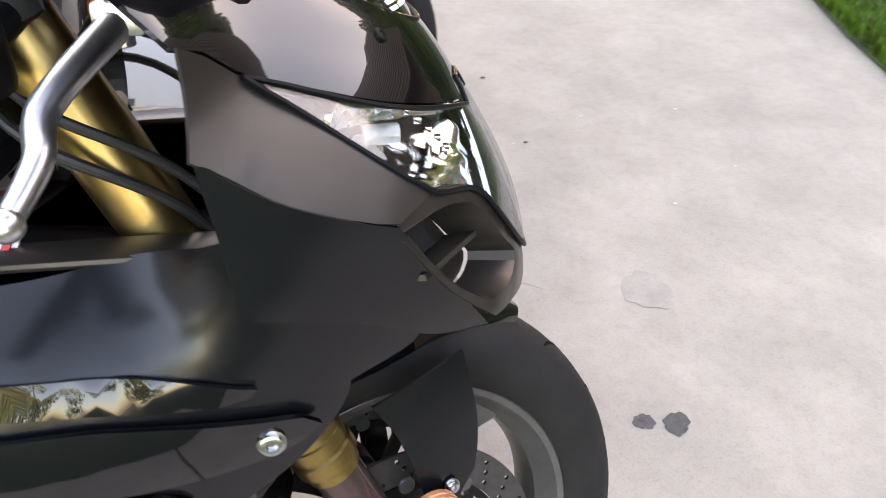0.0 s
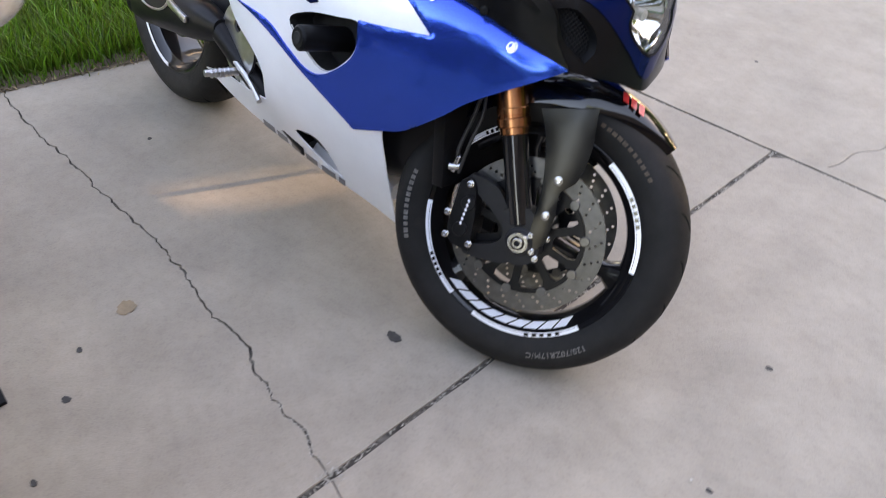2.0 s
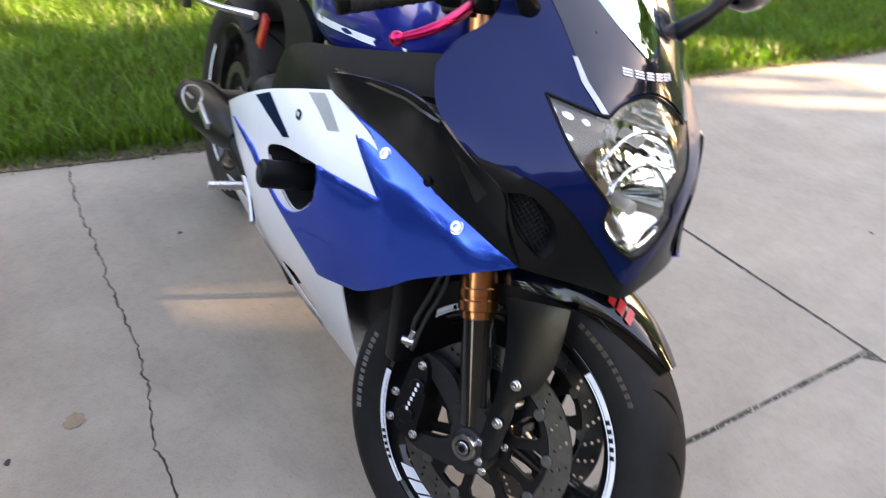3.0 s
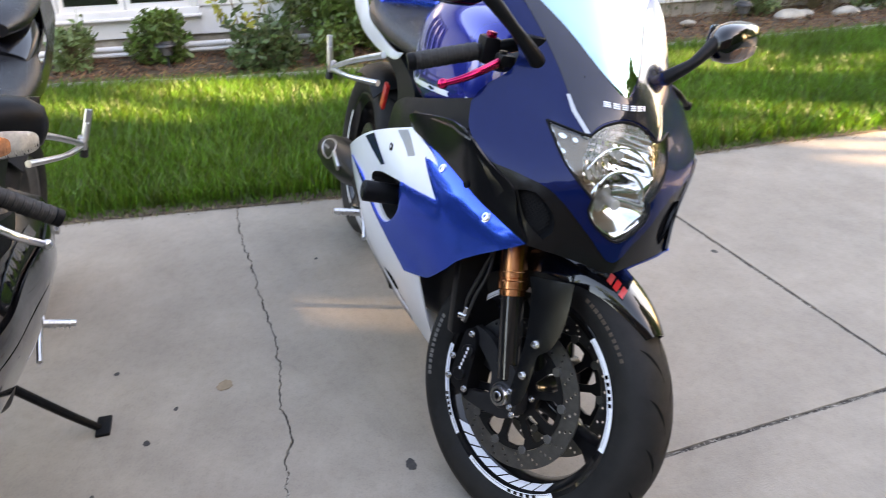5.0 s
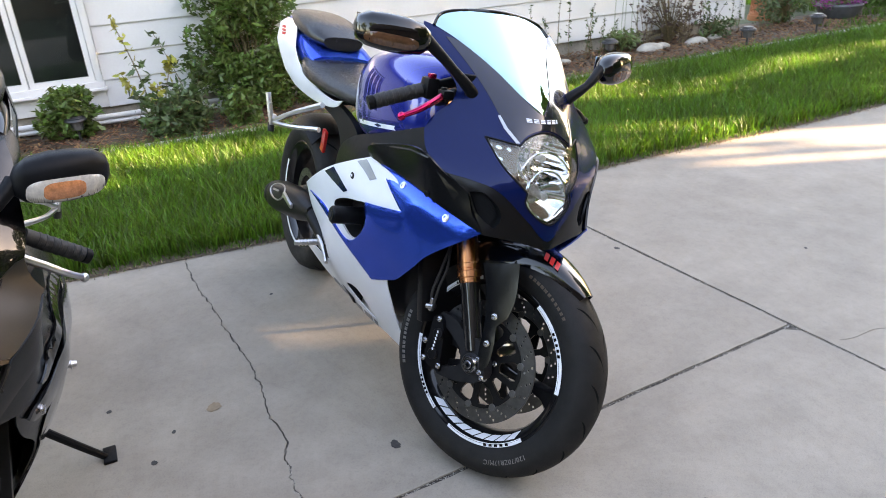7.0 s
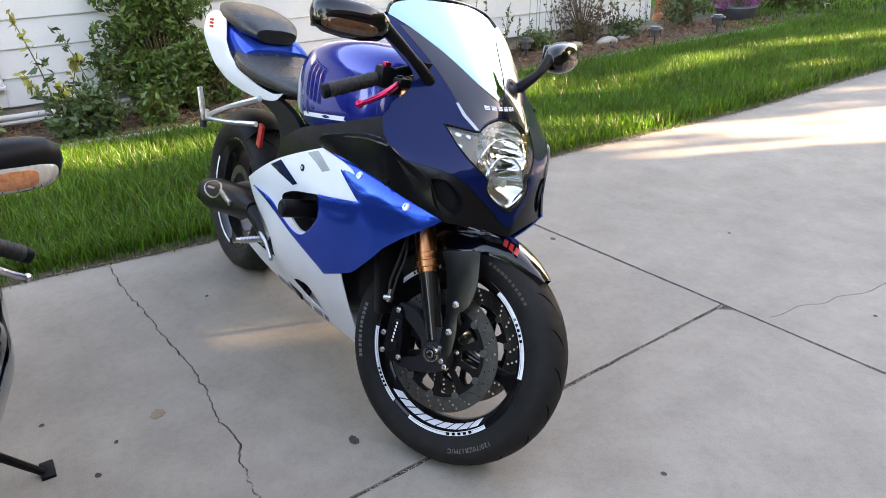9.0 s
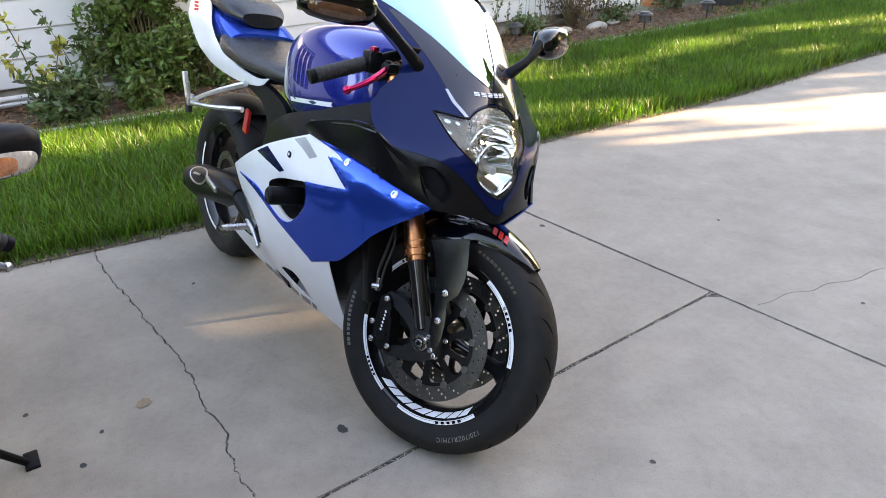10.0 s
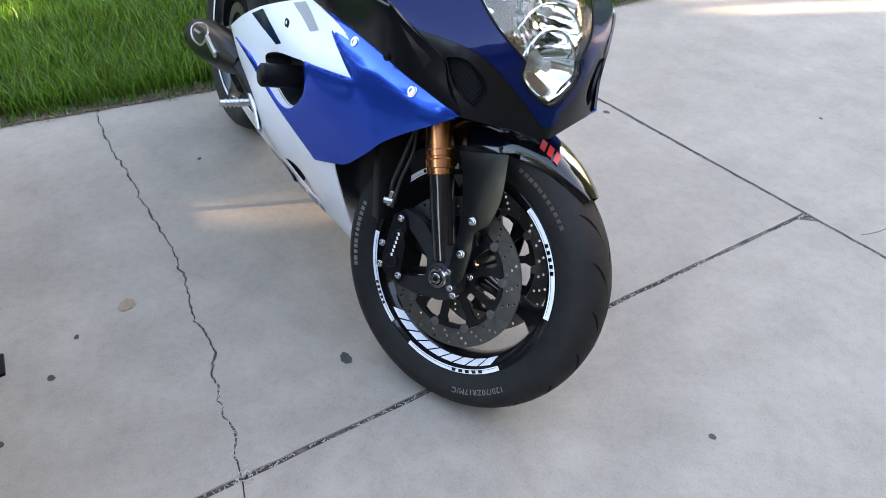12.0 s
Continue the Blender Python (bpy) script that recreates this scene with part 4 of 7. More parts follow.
def bolt_shape(at, axis, r=0.008, h=0.006):
    """A socket-head bolt: a flanged head with a recess."""
    a, d = Vector(at), Vector(axis).normalized()
    turn = d.to_track_quat("Z", "Y").to_matrix()
    prof = [(0, r * 1.25), (h * 0.3, r * 1.25), (h * 0.35, r), (h * 0.9, r), (h, r * 0.85), (h, r * 0.5), (h * 0.5, r * 0.45), (h * 0.5, 0.0005)]
    n = 16
    pts = [a + turn @ Vector((q * math.cos(2 * math.pi * i / n), q * math.sin(2 * math.pi * i / n), z)) for z, q in prof for i in range(n)]
    return pts, [(k * n + i, k * n + (i + 1) % n, (k + 1) * n + (i + 1) % n, (k + 1) * n + i) for k in range(len(prof) - 1) for i in range(n)] + [tuple(range(n))]


def front_wheel(bike, turn, rim_mat, stickers, spokes=3, spin=90.0):
    """Front wheel with tyre, two drilled rotors and their carriers."""
    m = turn @ Matrix.Translation((0, 0, 0.297))
    R, H, B = 0.3015, 0.0625, 0.221
    barrel, centre, arms = rim_shape(B - 0.006, 0.047, spokes, 0.052, start=spin)
    rim = part("front_wheel", barrel, rim_mat, bike, "cast three-spoke front wheel")
    rim.matrix_local = m
    part("hub", centre, rim_mat, rim)
    for arm in arms:
        part("spoke", arm, rim_mat, rim)
    tyre = part("tyre", tyre_shape(R, H, B - 0.003), RUBBER, rim, "black sport tyre with slanted tread grooves", 50)
    part("groove_shade_strip", grooves(R, H, B - 0.003, 20), GROOVE, rim)
    for side in (-1, 1):
        rotor = part("brake_disc", rotor_shape(0.118, 0.155, 24, side * 0.067), ROTOR, rim, "drilled steel brake disc")
        part("disc_carrier", carrier_shape(0.044, 0.117, 5, side * 0.067), CAST_BLACK, rim)
        for i in range(10):
            a = 2 * math.pi * (i + 0.5) / 10
            part("disc_button", rod((0.116 * math.cos(a), side * 0.063, 0.116 * math.sin(a)), (0.116 * math.cos(a), side * 0.0725, 0.116 * math.sin(a)), 0.0095, n=14), RIM_GREY, rim)
        for i in range(5):
            a = 2 * math.pi * i / 5 + 0.3
            part("disc_bolt", bolt_shape((0.043 * math.cos(a), side * 0.071, 0.043 * math.sin(a)), (0, side, 0), 0.006), STEEL, rim)
    if stickers:
        y = -0.0495
        for a0, a1, r0, r1 in ((184, 240, 0.2065, 0.217), (256, 319, 0.2070, 0.217), (2, 62, 0.2060, 0.217), (110, 146, 0.2065, 0.217)):
            part("rim_sticker", arc_band(r0, r1, a0, a1, y - 0.0032, 0.0012, 28), STICKER, rim, "white vinyl rim sticker")
        for a0, a1 in ((214, 230), (288, 310), (26, 44), (120, 134)):
            part("sticker_bars", merged(*[arc_band(0.2082, 0.2152, a0 + i * (a1 - a0) / 5, a0 + (i + 0.55) * (a1 - a0) / 5, y - 0.0046, 0.0006, 3) for i in range(5)]), GLOSS_BLACK, rim)
        for a0, a1 in ((186, 239), (258, 318), (4, 61), (112, 145)):
            part("sticker_line", arc_band(0.2090, 0.2097, a0, a1, y - 0.0045, 0.0005, 28), GLOSS_BLACK, rim)
        chev = []
        for i in range(9):
            a = 238 + 9.0 * i
            q = [Vector((r * math.cos(radians(b)), yy, r * math.sin(radians(b)))) for r, b, yy in ((0.1905, a, -0.030), (0.1905, a + 7.6, -0.030), (0.2025, a + 2.0, -0.0418), (0.2025, a - 5.6, -0.0418))]
            chev.append(thickened(q, [(0, 1, 2), (0, 2, 3)], 0.0012, 0.0022))
        for c in chev:
            part("rim_chevron", c, STICKER, rim, "white slanted rim sticker")
        part("tyre_lettering", side_bars(R, H, B, 172, 206, 12, 0.95, 1.08, seed=3), TYRE_INK, rim)
        part("tyre_lettering", side_bars(R, H, B, 46, 78, 11, 0.97, 1.08, seed=4), TYRE_BROWN, rim, "brown worn tyre lettering")
        curved_text("120/70ZR17M/C", 0.0165, R, H, B - 0.003, 304, 1.0, TYRE_INK, rim)
    return rim


def rear_wheel(bike, x, rim_mat, stickers):
    m = Matrix.Translation((x, 0, 0.312))
    R, H, B = 0.314, 0.092, 0.221
    barrel, centre, arms = rim_shape(B - 0.006, 0.076, 3, 0.06)
    rim = part("rear_wheel", barrel, rim_mat, bike, "cast rear wheel")
    rim.matrix_local = m
    part("hub", centre, rim_mat, rim)
    for arm in arms:
        part("spoke", arm, rim_mat, rim)
    part("tyre", tyre_shape(R, H, B - 0.003), RUBBER, rim, "wide black sport tyre", 50)
    part("groove_shade_strip", grooves(R, H, B - 0.003, 16), GROOVE, rim)
    part("brake_disc", rotor_shape(0.080, 0.110, 18, -0.055), ROTOR, rim, "drilled steel brake disc")
    if stickers:
        for a0, a1 in ((150, 200), (215, 265)):
            part("rim_sticker", arc_band(0.204, 0.217, a0, a1, -0.0815, 0.0012, 28), STICKER, rim, "white vinyl rim sticker")
    return rim


def fork(bike, turn, outer, inner, ring_z, extras):
    """Both legs of an upside-down fork with axle lugs, calipers and hoses."""
    def at(s, y, fwd=0.0):
        """A point s metres up the leg from the axle, fwd ahead of it."""
        return Vector((0, y, 0.297)) + RAKE * s + Vector((0.915, 0, 0.4035)) * fwd

    for side in (-1, 1):
        y = side * 0.0940
        leg = part("fork_leg", moved(rod(at(0.215, y), at(0.69, y), 0.0290, n=28), turn), outer, bike, "anodised upside-down fork tube")
        for s0, s1, r in ((0.213, 0.232, 0.0315), (0.236, 0.25, 0.0305), (0.200, 0.216, 0.027)):
            part("fork_collar", moved(rod(at(s0, y), at(s1, y), r, n=28), turn), outer, leg)
        part("fork_slider", moved(rod(at(0.03, y), at(0.22, y), 0.0245, n=28), turn), inner, bike)
        lug = spline([(-0.030, 0.03), (-0.034, -0.02), (-0.020, -0.045), (0.012, -0.045), (0.034, -0.028), (0.034, 0.02), (0.026, 0.060), (-0.026, 0.060)], 0.01)
        tilt = Matrix.Translation((0, 0, 0.297)) @ Matrix.Rotation(-radians(23.8), 4, "Y")
        part("axle_lug", moved(moved(merged(plate(lug, 0.040, (), "y", y), rod((0, y - 0.024, 0), (0, y + 0.024, 0), 0.028, n=24)), tilt), turn), CAST_GREY, bike, "dark grey cast fork foot")
        arm = spline([(-0.020, -0.040), (-0.105, -0.034), (-0.125, -0.020), (-0.118, -0.008), (-0.06, -0.008), (-0.036, 0.012), (-0.05, 0.05), (-0.092, 0.105), (-0.100, 0.122), (-0.088, 0.130), (-0.030, 0.085)], 0.01)
        part("caliper_bracket", moved(moved(plate(arm, 0.018, (), "y", y - side * 0.004), tilt), turn), CAST_GREY, bike)
        body = spline([(-0.108, -0.022, 1), (-0.143, 0.000), (-0.146, 0.026), (-0.122, 0.086), (-0.106, 0.120), (-0.090, 0.124), (-0.080, 0.106), (-0.084, 0.06), (-0.098, 0.01)], 0.01)
        cal = part("brake_caliper", moved(moved(merged(plate(body, 0.070, (), "y", side * 0.076), rod((-0.118, side * 0.1080, 0.025), (-0.118, side * 0.1180, 0.025), 0.0145, n=20), rod((-0.095, side * 0.1080, 0.075), (-0.095, side * 0.1180, 0.075), 0.0145, n=20)), tilt), turn), CAST_BLACK, bike, "black four-piston brake caliper")
        part("caliper_mark", moved(moved(merged(*[block((-0.113 + i * 0.0042, side * 0.1185, 0.038 + i * 0.0085), (0.004, 0.001, 0.0062), 0) for i in range(6)]), tilt), turn), STICKER, cal)
        for bx, bz in ((-0.104, -0.006), (-0.088, 0.112), (-0.140, 0.06), (-0.150, 0.016)):
            part("caliper_bolt", moved(moved(bolt_shape((bx, side * 0.1110, bz), (0, side, 0), 0.006), tilt), turn), STEEL, cal)
        part("axle_nut", moved(moved(merged(turned([(side * 0.108, 0.0215), (side * 0.124, 0.0215), (side * 0.127, 0.0195), (side * 0.127, 0.0135), (side * 0.121, 0.0125)], 32), turned([(side * 0.118, 0.0105), (side * 0.129, 0.0105), (side * 0.130, 0.0095), (side * 0.130, 0.0055), (side * 0.118, 0.005)], 24)), tilt), turn), STEEL, bike, "bright steel axle end with a socket")
        for bx, bz in ((0.022, -0.02), (0.024, 0.012), (0.028, -0.034)):
            part("pinch_bolt", moved(moved(bolt_shape((bx, side * 0.1140, bz), (0, side, 0), 0.0055), tilt), turn), STEEL, bike)
        part("brake_hose", moved(pipe([(-0.165, side * 0.1080, 0.395), (-0.168, side * 0.1150, 0.425), (-0.160, side * 0.1120, 0.50), (-0.165, side * 0.0900, 0.60), (-0.21, side * 0.07, 0.70)], 0.0042), turn), HOSE, bike)
        part("hose_fitting", moved(merged(rod((-0.170, side * 0.1020, 0.372), (-0.164, side * 0.1100, 0.408), 0.0068, n=12), rod((-0.180, side * 0.1080, 0.380), (-0.156, side * 0.1020, 0.386), 0.0085, n=12)), turn), STEEL, bike)
        if extras:
            part("sensor_cable", moved(pipe([(-0.155, side * 0.1120, 0.375), (-0.150, side * 0.1180, 0.44), (-0.145, side * 0.1120, 0.50), (-0.165, side * 0.1000, 0.56), (-0.20, side * 0.09, 0.64)], 0.0034), turn), HOSE, bike)
    part("lower_yoke", moved(block((at(0.40, 0) + Vector((0.0, 0, 0))), (0.075, 0.27, 0.045), 0.012, Matrix.Rotation(-radians(23.8), 4, "Y")), turn), CAST_BLACK, bike)
    part("top_yoke", moved(block((at(0.66, 0) + Vector((-0.02, 0, 0))), (0.085, 0.27, 0.03), 0.01, Matrix.Rotation(-radians(23.8), 4, "Y")), turn), CAST_BLACK, bike)


def fender(bike, turn, material, tip_angle=52.0, back_angle=138.0):
    """Front mudguard hugging the tyre, with fork guards at its sides."""
    rows, n = [], 26
    for i in range(n + 1):
        t = i / n
        a = radians(tip_angle + (back_angle - tip_angle) * t)
        half = 0.022 + 0.046 * min(1, t * 2.6) ** 0.8 if t < 0.4 else 0.068
        lift = 0.313 + 0.006 * math.sin(math.pi * min(1, t * 1.5))
        row = []
        for k in range(13):
            u = k / 6 - 1
            drop = 0.055 * abs(u) ** 3.2 * min(1, 0.25 + 1.6 * t)
            r = lift - drop - 0.004 * u * u
            row.append(Vector((r * math.cos(a), half * math.sin(u * math.pi / 2) * 1.0, 0.297 + r * math.sin(a))))
        rows.append(row)
    pts = [p for r in rows for p in r]
    tri = []
    for i in range(n):
        for k in range(12):
            a, b, c, d = i * 13 + k, i * 13 + k + 1, (i + 1) * 13 + k + 1, (i + 1) * 13 + k
            tri += [(a, c, b), (a, d, c)]
    guard = part("front_fender", moved(thickened(pts, tri, 0.004), turn), material, bike, "glossy black front mudguard", 50)
    for side in (-1, 1):
        loop = spline([(-0.045, 0.545, 1), (0.052, 0.578, 1), (0.066, 0.50), (0.060, 0.44), (0.040, 0.415), (0.046, 0.37), (0.046, 0.31), (0.020, 0.29), (0.012, 0.34), (0.004, 0.42), (-0.020, 0.50)], 0.012)
        bend = lambda x, z, s=side: Vector((x, s * (0.1175 - 0.10 * max(0, x - 0.02)), z))
        part("fork_guard", moved(sheet(loop, bend, 0.005, grid=0.02, flip=side > 0), turn), SATIN_BLACK, guard, "black fork guard")
        for bx, bz in ((0.030, 0.435), (0.030, 0.365)):
            part("guard_bolt", moved(bolt_shape((bx, side * 0.119, bz), (0, side, 0), 0.0068), turn), STEEL, guard)
    return guard


def controls(bike, turn, lever, grip_out, grip_in, tip, pivot, side, accent, lever_r=0.0065, ball=True, bulge=0.022):
    """One bar end: grip with bar weight, switch box, lever with its ball."""
    a, b = Vector(grip_out), Vector(grip_in)
    along = (b - a).normalized()
    length = (b - a).length
    prof = [(0.012, 0.014), (0.013, 0.0168)]
    for i in range(7):
        d = 0.02 + i * 0.015
        prof += [(d, 0.0168), (d + 0.0008, 0.0179), (d + 0.0060, 0.0179), (d + 0.0068, 0.0168)]
    prof = [q for q in prof if q[0] < length - 0.004] + [(length, 0.0168), (length, 0.010)]
    face = along.to_track_quat("Y", "Z").to_matrix().to_4x4()
    grip = part("handlebar_grip", moved(turned(prof, 20), Matrix.Translation(a) @ face), GRIP, bike, "black rubber handlebar grip")
    part("bar_end", rod(a - along * 0.004, a + along * 0.012, 0.0172, n=20), MATTE_BLACK, grip)
    part("switch_box", merged(block(b + along * 0.02, (0.042, 0.034, 0.052), 0.009), rod(b, b + along * 0.14, 0.0135, n=16)), MATTE_BLACK, grip)
    part("kill_switch", block(b + along * 0.018 + Vector((0.010, 0, 0.030)), (0.018, 0.016, 0.012), 0.003), accent, grip)
    t, p = Vector(tip), Vector(pivot)
    mid = t.lerp(p, 0.5) + Vector((bulge, 0, 0.004))
    part("brake_lever" if side < 0 else "clutch_lever", merged(pipe([t, t.lerp(mid, 0.5) + Vector((0.006, 0, 0)), mid, p], [lever_r * 0.8, lever_r, lever_r * 1.15, lever_r * 1.3], 12)), lever, bike, "anodised hand lever")
    if ball:
        bm = bmesh.new()
        bmesh.ops.create_uvsphere(bm, u_segments=20, v_segments=12, radius=0.0098)
        bm.verts.index_update()
        s = [v.co + t for v in bm.verts], [tuple(v.index for v in f.verts) for f in bm.faces]
        bm.free()
        part("lever_ball", s, lever, bike)
    part("lever_perch", merged(block(p + along * 0.006, (0.034, 0.030, 0.022), 0.006), rod(p + Vector((0, 0, -0.016)), p + Vector((0, 0, 0.018)), 0.0075, n=14)), lever if accent is not ANOD_RED else MATTE_BLACK, bike)
    if side < 0:
        part("brake_reservoir", merged(rod(p + along * 0.05 + Vector((0.015, 0, 0.0)), p + along * 0.05 + Vector((0.015, 0, 0.040)), 0.019, n=22)), MATTE_BLACK, bike)


def mirror(bike, side, base, inner, outer, height, body_mat, lens_mats, drop=0.0):
    """A fairing mirror: foot, curved arm, rounded shell, turn lens."""
    base, inner, outer = (Vector((p[0], side * p[1], p[2])) for p in (base, inner, outer))
    root = part("mirror_arm", merged(pipe([base + Vector((-0.012, -side * 0.004, -0.030)), base, base.lerp(inner, 0.5) + Vector((0.012, 0, 0.0)), inner], [0.016, 0.015, 0.0105, 0.015], 14)), MATTE_BLACK, bike, "black fairing mirror")
    d = outer - inner
    rows = []
    for t, h, w in ((-0.04, 0.2, 0.2), (0.0, 0.55, 0.5), (0.12, 0.85, 0.85), (0.35, 1.0, 1.0), (0.6, 1.0, 1.0), (0.82, 0.9, 0.85), (0.96, 0.6, 0.5), (1.0, 0.2, 0.2)):
        c = inner + d * t
        rows.append([c + Vector((math.copysign(abs(math.cos(a)) ** 0.75, math.cos(a)) * 0.040 * w, 0, math.copysign(abs(math.sin(a)) ** 0.75, math.sin(a)) * height * 0.5 * h)) + d.normalized() * 0.0 for a in [2 * math.pi * i / 24 for i in range(24)]])
    part("mirror_shell", loft(rows), body_mat, root, "", 60)
    def front(t, z, out):
        w = float(np.interp(t, [-0.04, 0.0, 0.12, 0.35, 0.6, 0.82, 0.96, 1.0], [0.2, 0.5, 0.85, 1.0, 1.0, 0.85, 0.5, 0.2]))
        h = float(np.interp(t, [-0.04, 0.0, 0.12, 0.35, 0.6, 0.82, 0.96, 1.0], [0.2, 0.55, 0.85, 1.0, 1.0, 0.9, 0.6, 0.2])) * height * 0.5
        q = min(0.97, abs(z) / h)
        return inner + d * t + Vector((0.040 * w * (1 - q ** 2.667) ** 0.375 + out, 0, z))

    for mat, t0, t1, name, z0, z1, out in lens_mats:
        mid, half = (t0 + t1) / 2, (t1 - t0) / 2
        zc, zh = height * (z0 + z1) / 2, height * (z1 - z0) / 2
        loop = []
        for i in range(32):
            a = 2 * math.pi * i / 32
            loop.append(Vector((mid + half * math.copysign(abs(math.cos(a)) ** 0.6, math.cos(a)), zc + zh * math.copysign(abs(math.sin(a)) ** 0.6, math.sin(a)))))
        shape = sheet(loop, lambda t, z: front(t, z, out), 0.002, grid=0.012, flip=side < 0)
        part(name, shape, mat, root, "turn signal lens in the mirror", 50)
    glass = [inner + d * t + Vector((-0.036, 0, z)) for t in (0.12, 0.9) for z in (-height * 0.36, height * 0.36)]
    part("mirror_glass", thickened(glass, [(0, 1, 2), (1, 3, 2)], 0.003, 0.004), CHROME, root)
    return root

# ---- the blue and white sport bike ----
TANK_ROWS = [(-0.29, 0, 0.868, 0.098, 0.093, 0.1), (-0.35, 0, 0.866, 0.149, 0.126, 0.13), (-0.47, 0, 0.856, 0.175, 0.15, 0.145), (-0.6, 0, 0.843, 0.179, 0.158, 0.145), (-0.72, 0, 0.83, 0.163, 0.153, 0.135), (-0.82, 0, 0.814, 0.13, 0.126, 0.11), (-0.875, 0, 0.8, 0.101, 0.073, 0.085)]


def bike_body(bike, seat_mat, tank_mat, tail_mat, tail_side_mat, frame_mat, rear_x, can_mat, foot=(-0.77, 0.300), long_spar=True):
    """What lies behind the fairing: engine, frame, tank, seats, tail, swingarm, exhaust, rests."""
    eng = part("engine_block", merged(loft(smooth_rings([(-0.22, 0, 0.50, 0.10, 0.14, 0.12), (-0.30, 0, 0.46, 0.15, 0.20, 0.18), (-0.50, 0, 0.44, 0.17, 0.22, 0.22), (-0.72, 0, 0.42, 0.16, 0.20, 0.20), (-0.88, 0, 0.40, 0.11, 0.14, 0.14)], power=3.5)),
                                      rod((-0.60, -0.19, 0.36), (-0.60, 0.19, 0.36), 0.085, n=32), rod((-0.72, -0.18, 0.44), (-0.72, 0.18, 0.44), 0.06, n=28)), CAST_BLACK, bike, "dark engine block behind the fairing")
    part("radiator", block((-0.205, 0, 0.47), (0.03, 0.32, 0.26), 0.006, Matrix.Rotation(radians(-12), 4, "Y")), CAST_BLACK, bike)
    for s in (-1, 1):
        front = [(-0.165, 0.865, 1), (-0.13, 0.815), (-0.25, 0.775)] if long_spar else [(-0.34, 0.775, 1), (-0.33, 0.745)]
        spar = spline(front + [ (-0.43, 0.715), (-0.60, 0.635), (-0.72, 0.55), (-0.80, 0.47), (-0.88, 0.40, 1), (-0.94, 0.46), (-0.90, 0.58), (-0.80, 0.665), (-0.62, 0.735), (-0.43, 0.785)], 0.02)
        part("frame_spar", sheet(spar, lambda x, z, s=s: Vector((x, s * (0.150 + 0.055 * math.exp(-((x + 0.5) / 0.25) ** 2) + 0.02 * math.exp(-((z - 0.7) / 0.08) ** 2)), z)), 0.03, grid=0.03, flip=s > 0), frame_mat, bike, "dark alloy frame spar")
        rail = spline([(-0.80, 0.70), (-0.98, 0.76), (-1.30, 0.78), (-1.32, 0.75), (-1.0, 0.70), (-0.92, 0.56), (-0.86, 0.47), (-0.80, 0.48), (-0.83, 0.60)], 0.02)
        part("subframe", plate(rail, 0.022, (), "y", s * 0.115), MATTE_BLACK, bike)
        arm = [[Vector((x, s * y + dy, z + dz)) for dy, dz in [(w * math.cos(a), h * math.sin(a)) for a in [2 * math.pi * i / 16 + 0.39 for i in range(16)]]] for x, y, z, w, h in
               ((-0.86, 0.10, 0.40, 0.024, 0.06), (-1.02, 0.115, 0.41, 0.024, 0.062), (-1.20, 0.125, 0.385, 0.022, 0.05), (-1.38, 0.128, 0.335, 0.022, 0.036), (rear_x - 0.06, 0.128, 0.315, 0.02, 0.032))]
        part("swingarm", loft(arm), CAST_GREY, bike, "grey alloy swingarm")
        part("rear_axle_nut", rod((rear_x, s * 0.148, 0.312), (rear_x, s * 0.166, 0.312), 0.019, n=6), STEEL, bike)
    part("swingarm_bridge", loft(smooth_rings([(-0.98, 0, 0.46, 0.125, 0.05, 0.05), (-1.08, 0, 0.48, 0.13, 0.05, 0.05), (-1.14, 0, 0.46, 0.12, 0.03, 0.03)], power=3)), CAST_GREY, bike)
    tank = part("fuel_tank", loft(smooth_rings(TANK_ROWS, 6, n=48, power=3.3)), tank_mat, bike, "glossy painted fuel tank", 60)
    part("filler_cap", merged(rod((-0.50, 0, 0.975), (-0.50, 0, 0.992), 0.047, n=32), rod((-0.50, 0, 0.990), (-0.50, 0, 0.996), 0.034, n=32)), ALLOY, tank)
    seat = part("rider_seat", loft(smooth_rings([(-0.86, 0, 0.800, 0.085, 0.025, 0.04), (-0.95, 0, 0.798, 0.122, 0.040, 0.035), (-1.15, 0, 0.812, 0.158, 0.046, 0.03), (-1.32, 0, 0.835, 0.155, 0.048, 0.03), (-1.42, 0, 0.872, 0.118, 0.030, 0.02)], 6, n=36, power=3.0)), seat_mat, bike, "black vinyl rider seat", 60)
    part("tail_body", loft(smooth_rings([(-1.30, 0, 0.86, 0.125, 0.03, 0.05), (-1.40, 0, 0.885, 0.132, 0.045, 0.07), (-1.55, 0, 0.91, 0.125, 0.055, 0.08), (-1.70, 0, 0.94, 0.105, 0.05, 0.06), (-1.84, 0, 0.965, 0.07, 0.035, 0.035)], 6, n=36, power=2.8)), tail_mat, bike, "painted tail cowl", 60)
    part("passenger_seat", loft(smooth_rings([(-1.33, 0, 0.94, 0.075, 0.018, 0.03), (-1.42, 0, 0.958, 0.112, 0.042, 0.04), (-1.58, 0, 0.985, 0.114, 0.044, 0.04), (-1.72, 0, 1.005, 0.085, 0.028, 0.025), (-1.78, 0, 1.01, 0.05, 0.012, 0.012)], 6, n=36, power=2.6)), seat_mat, bike, "small black vinyl passenger seat", 60)
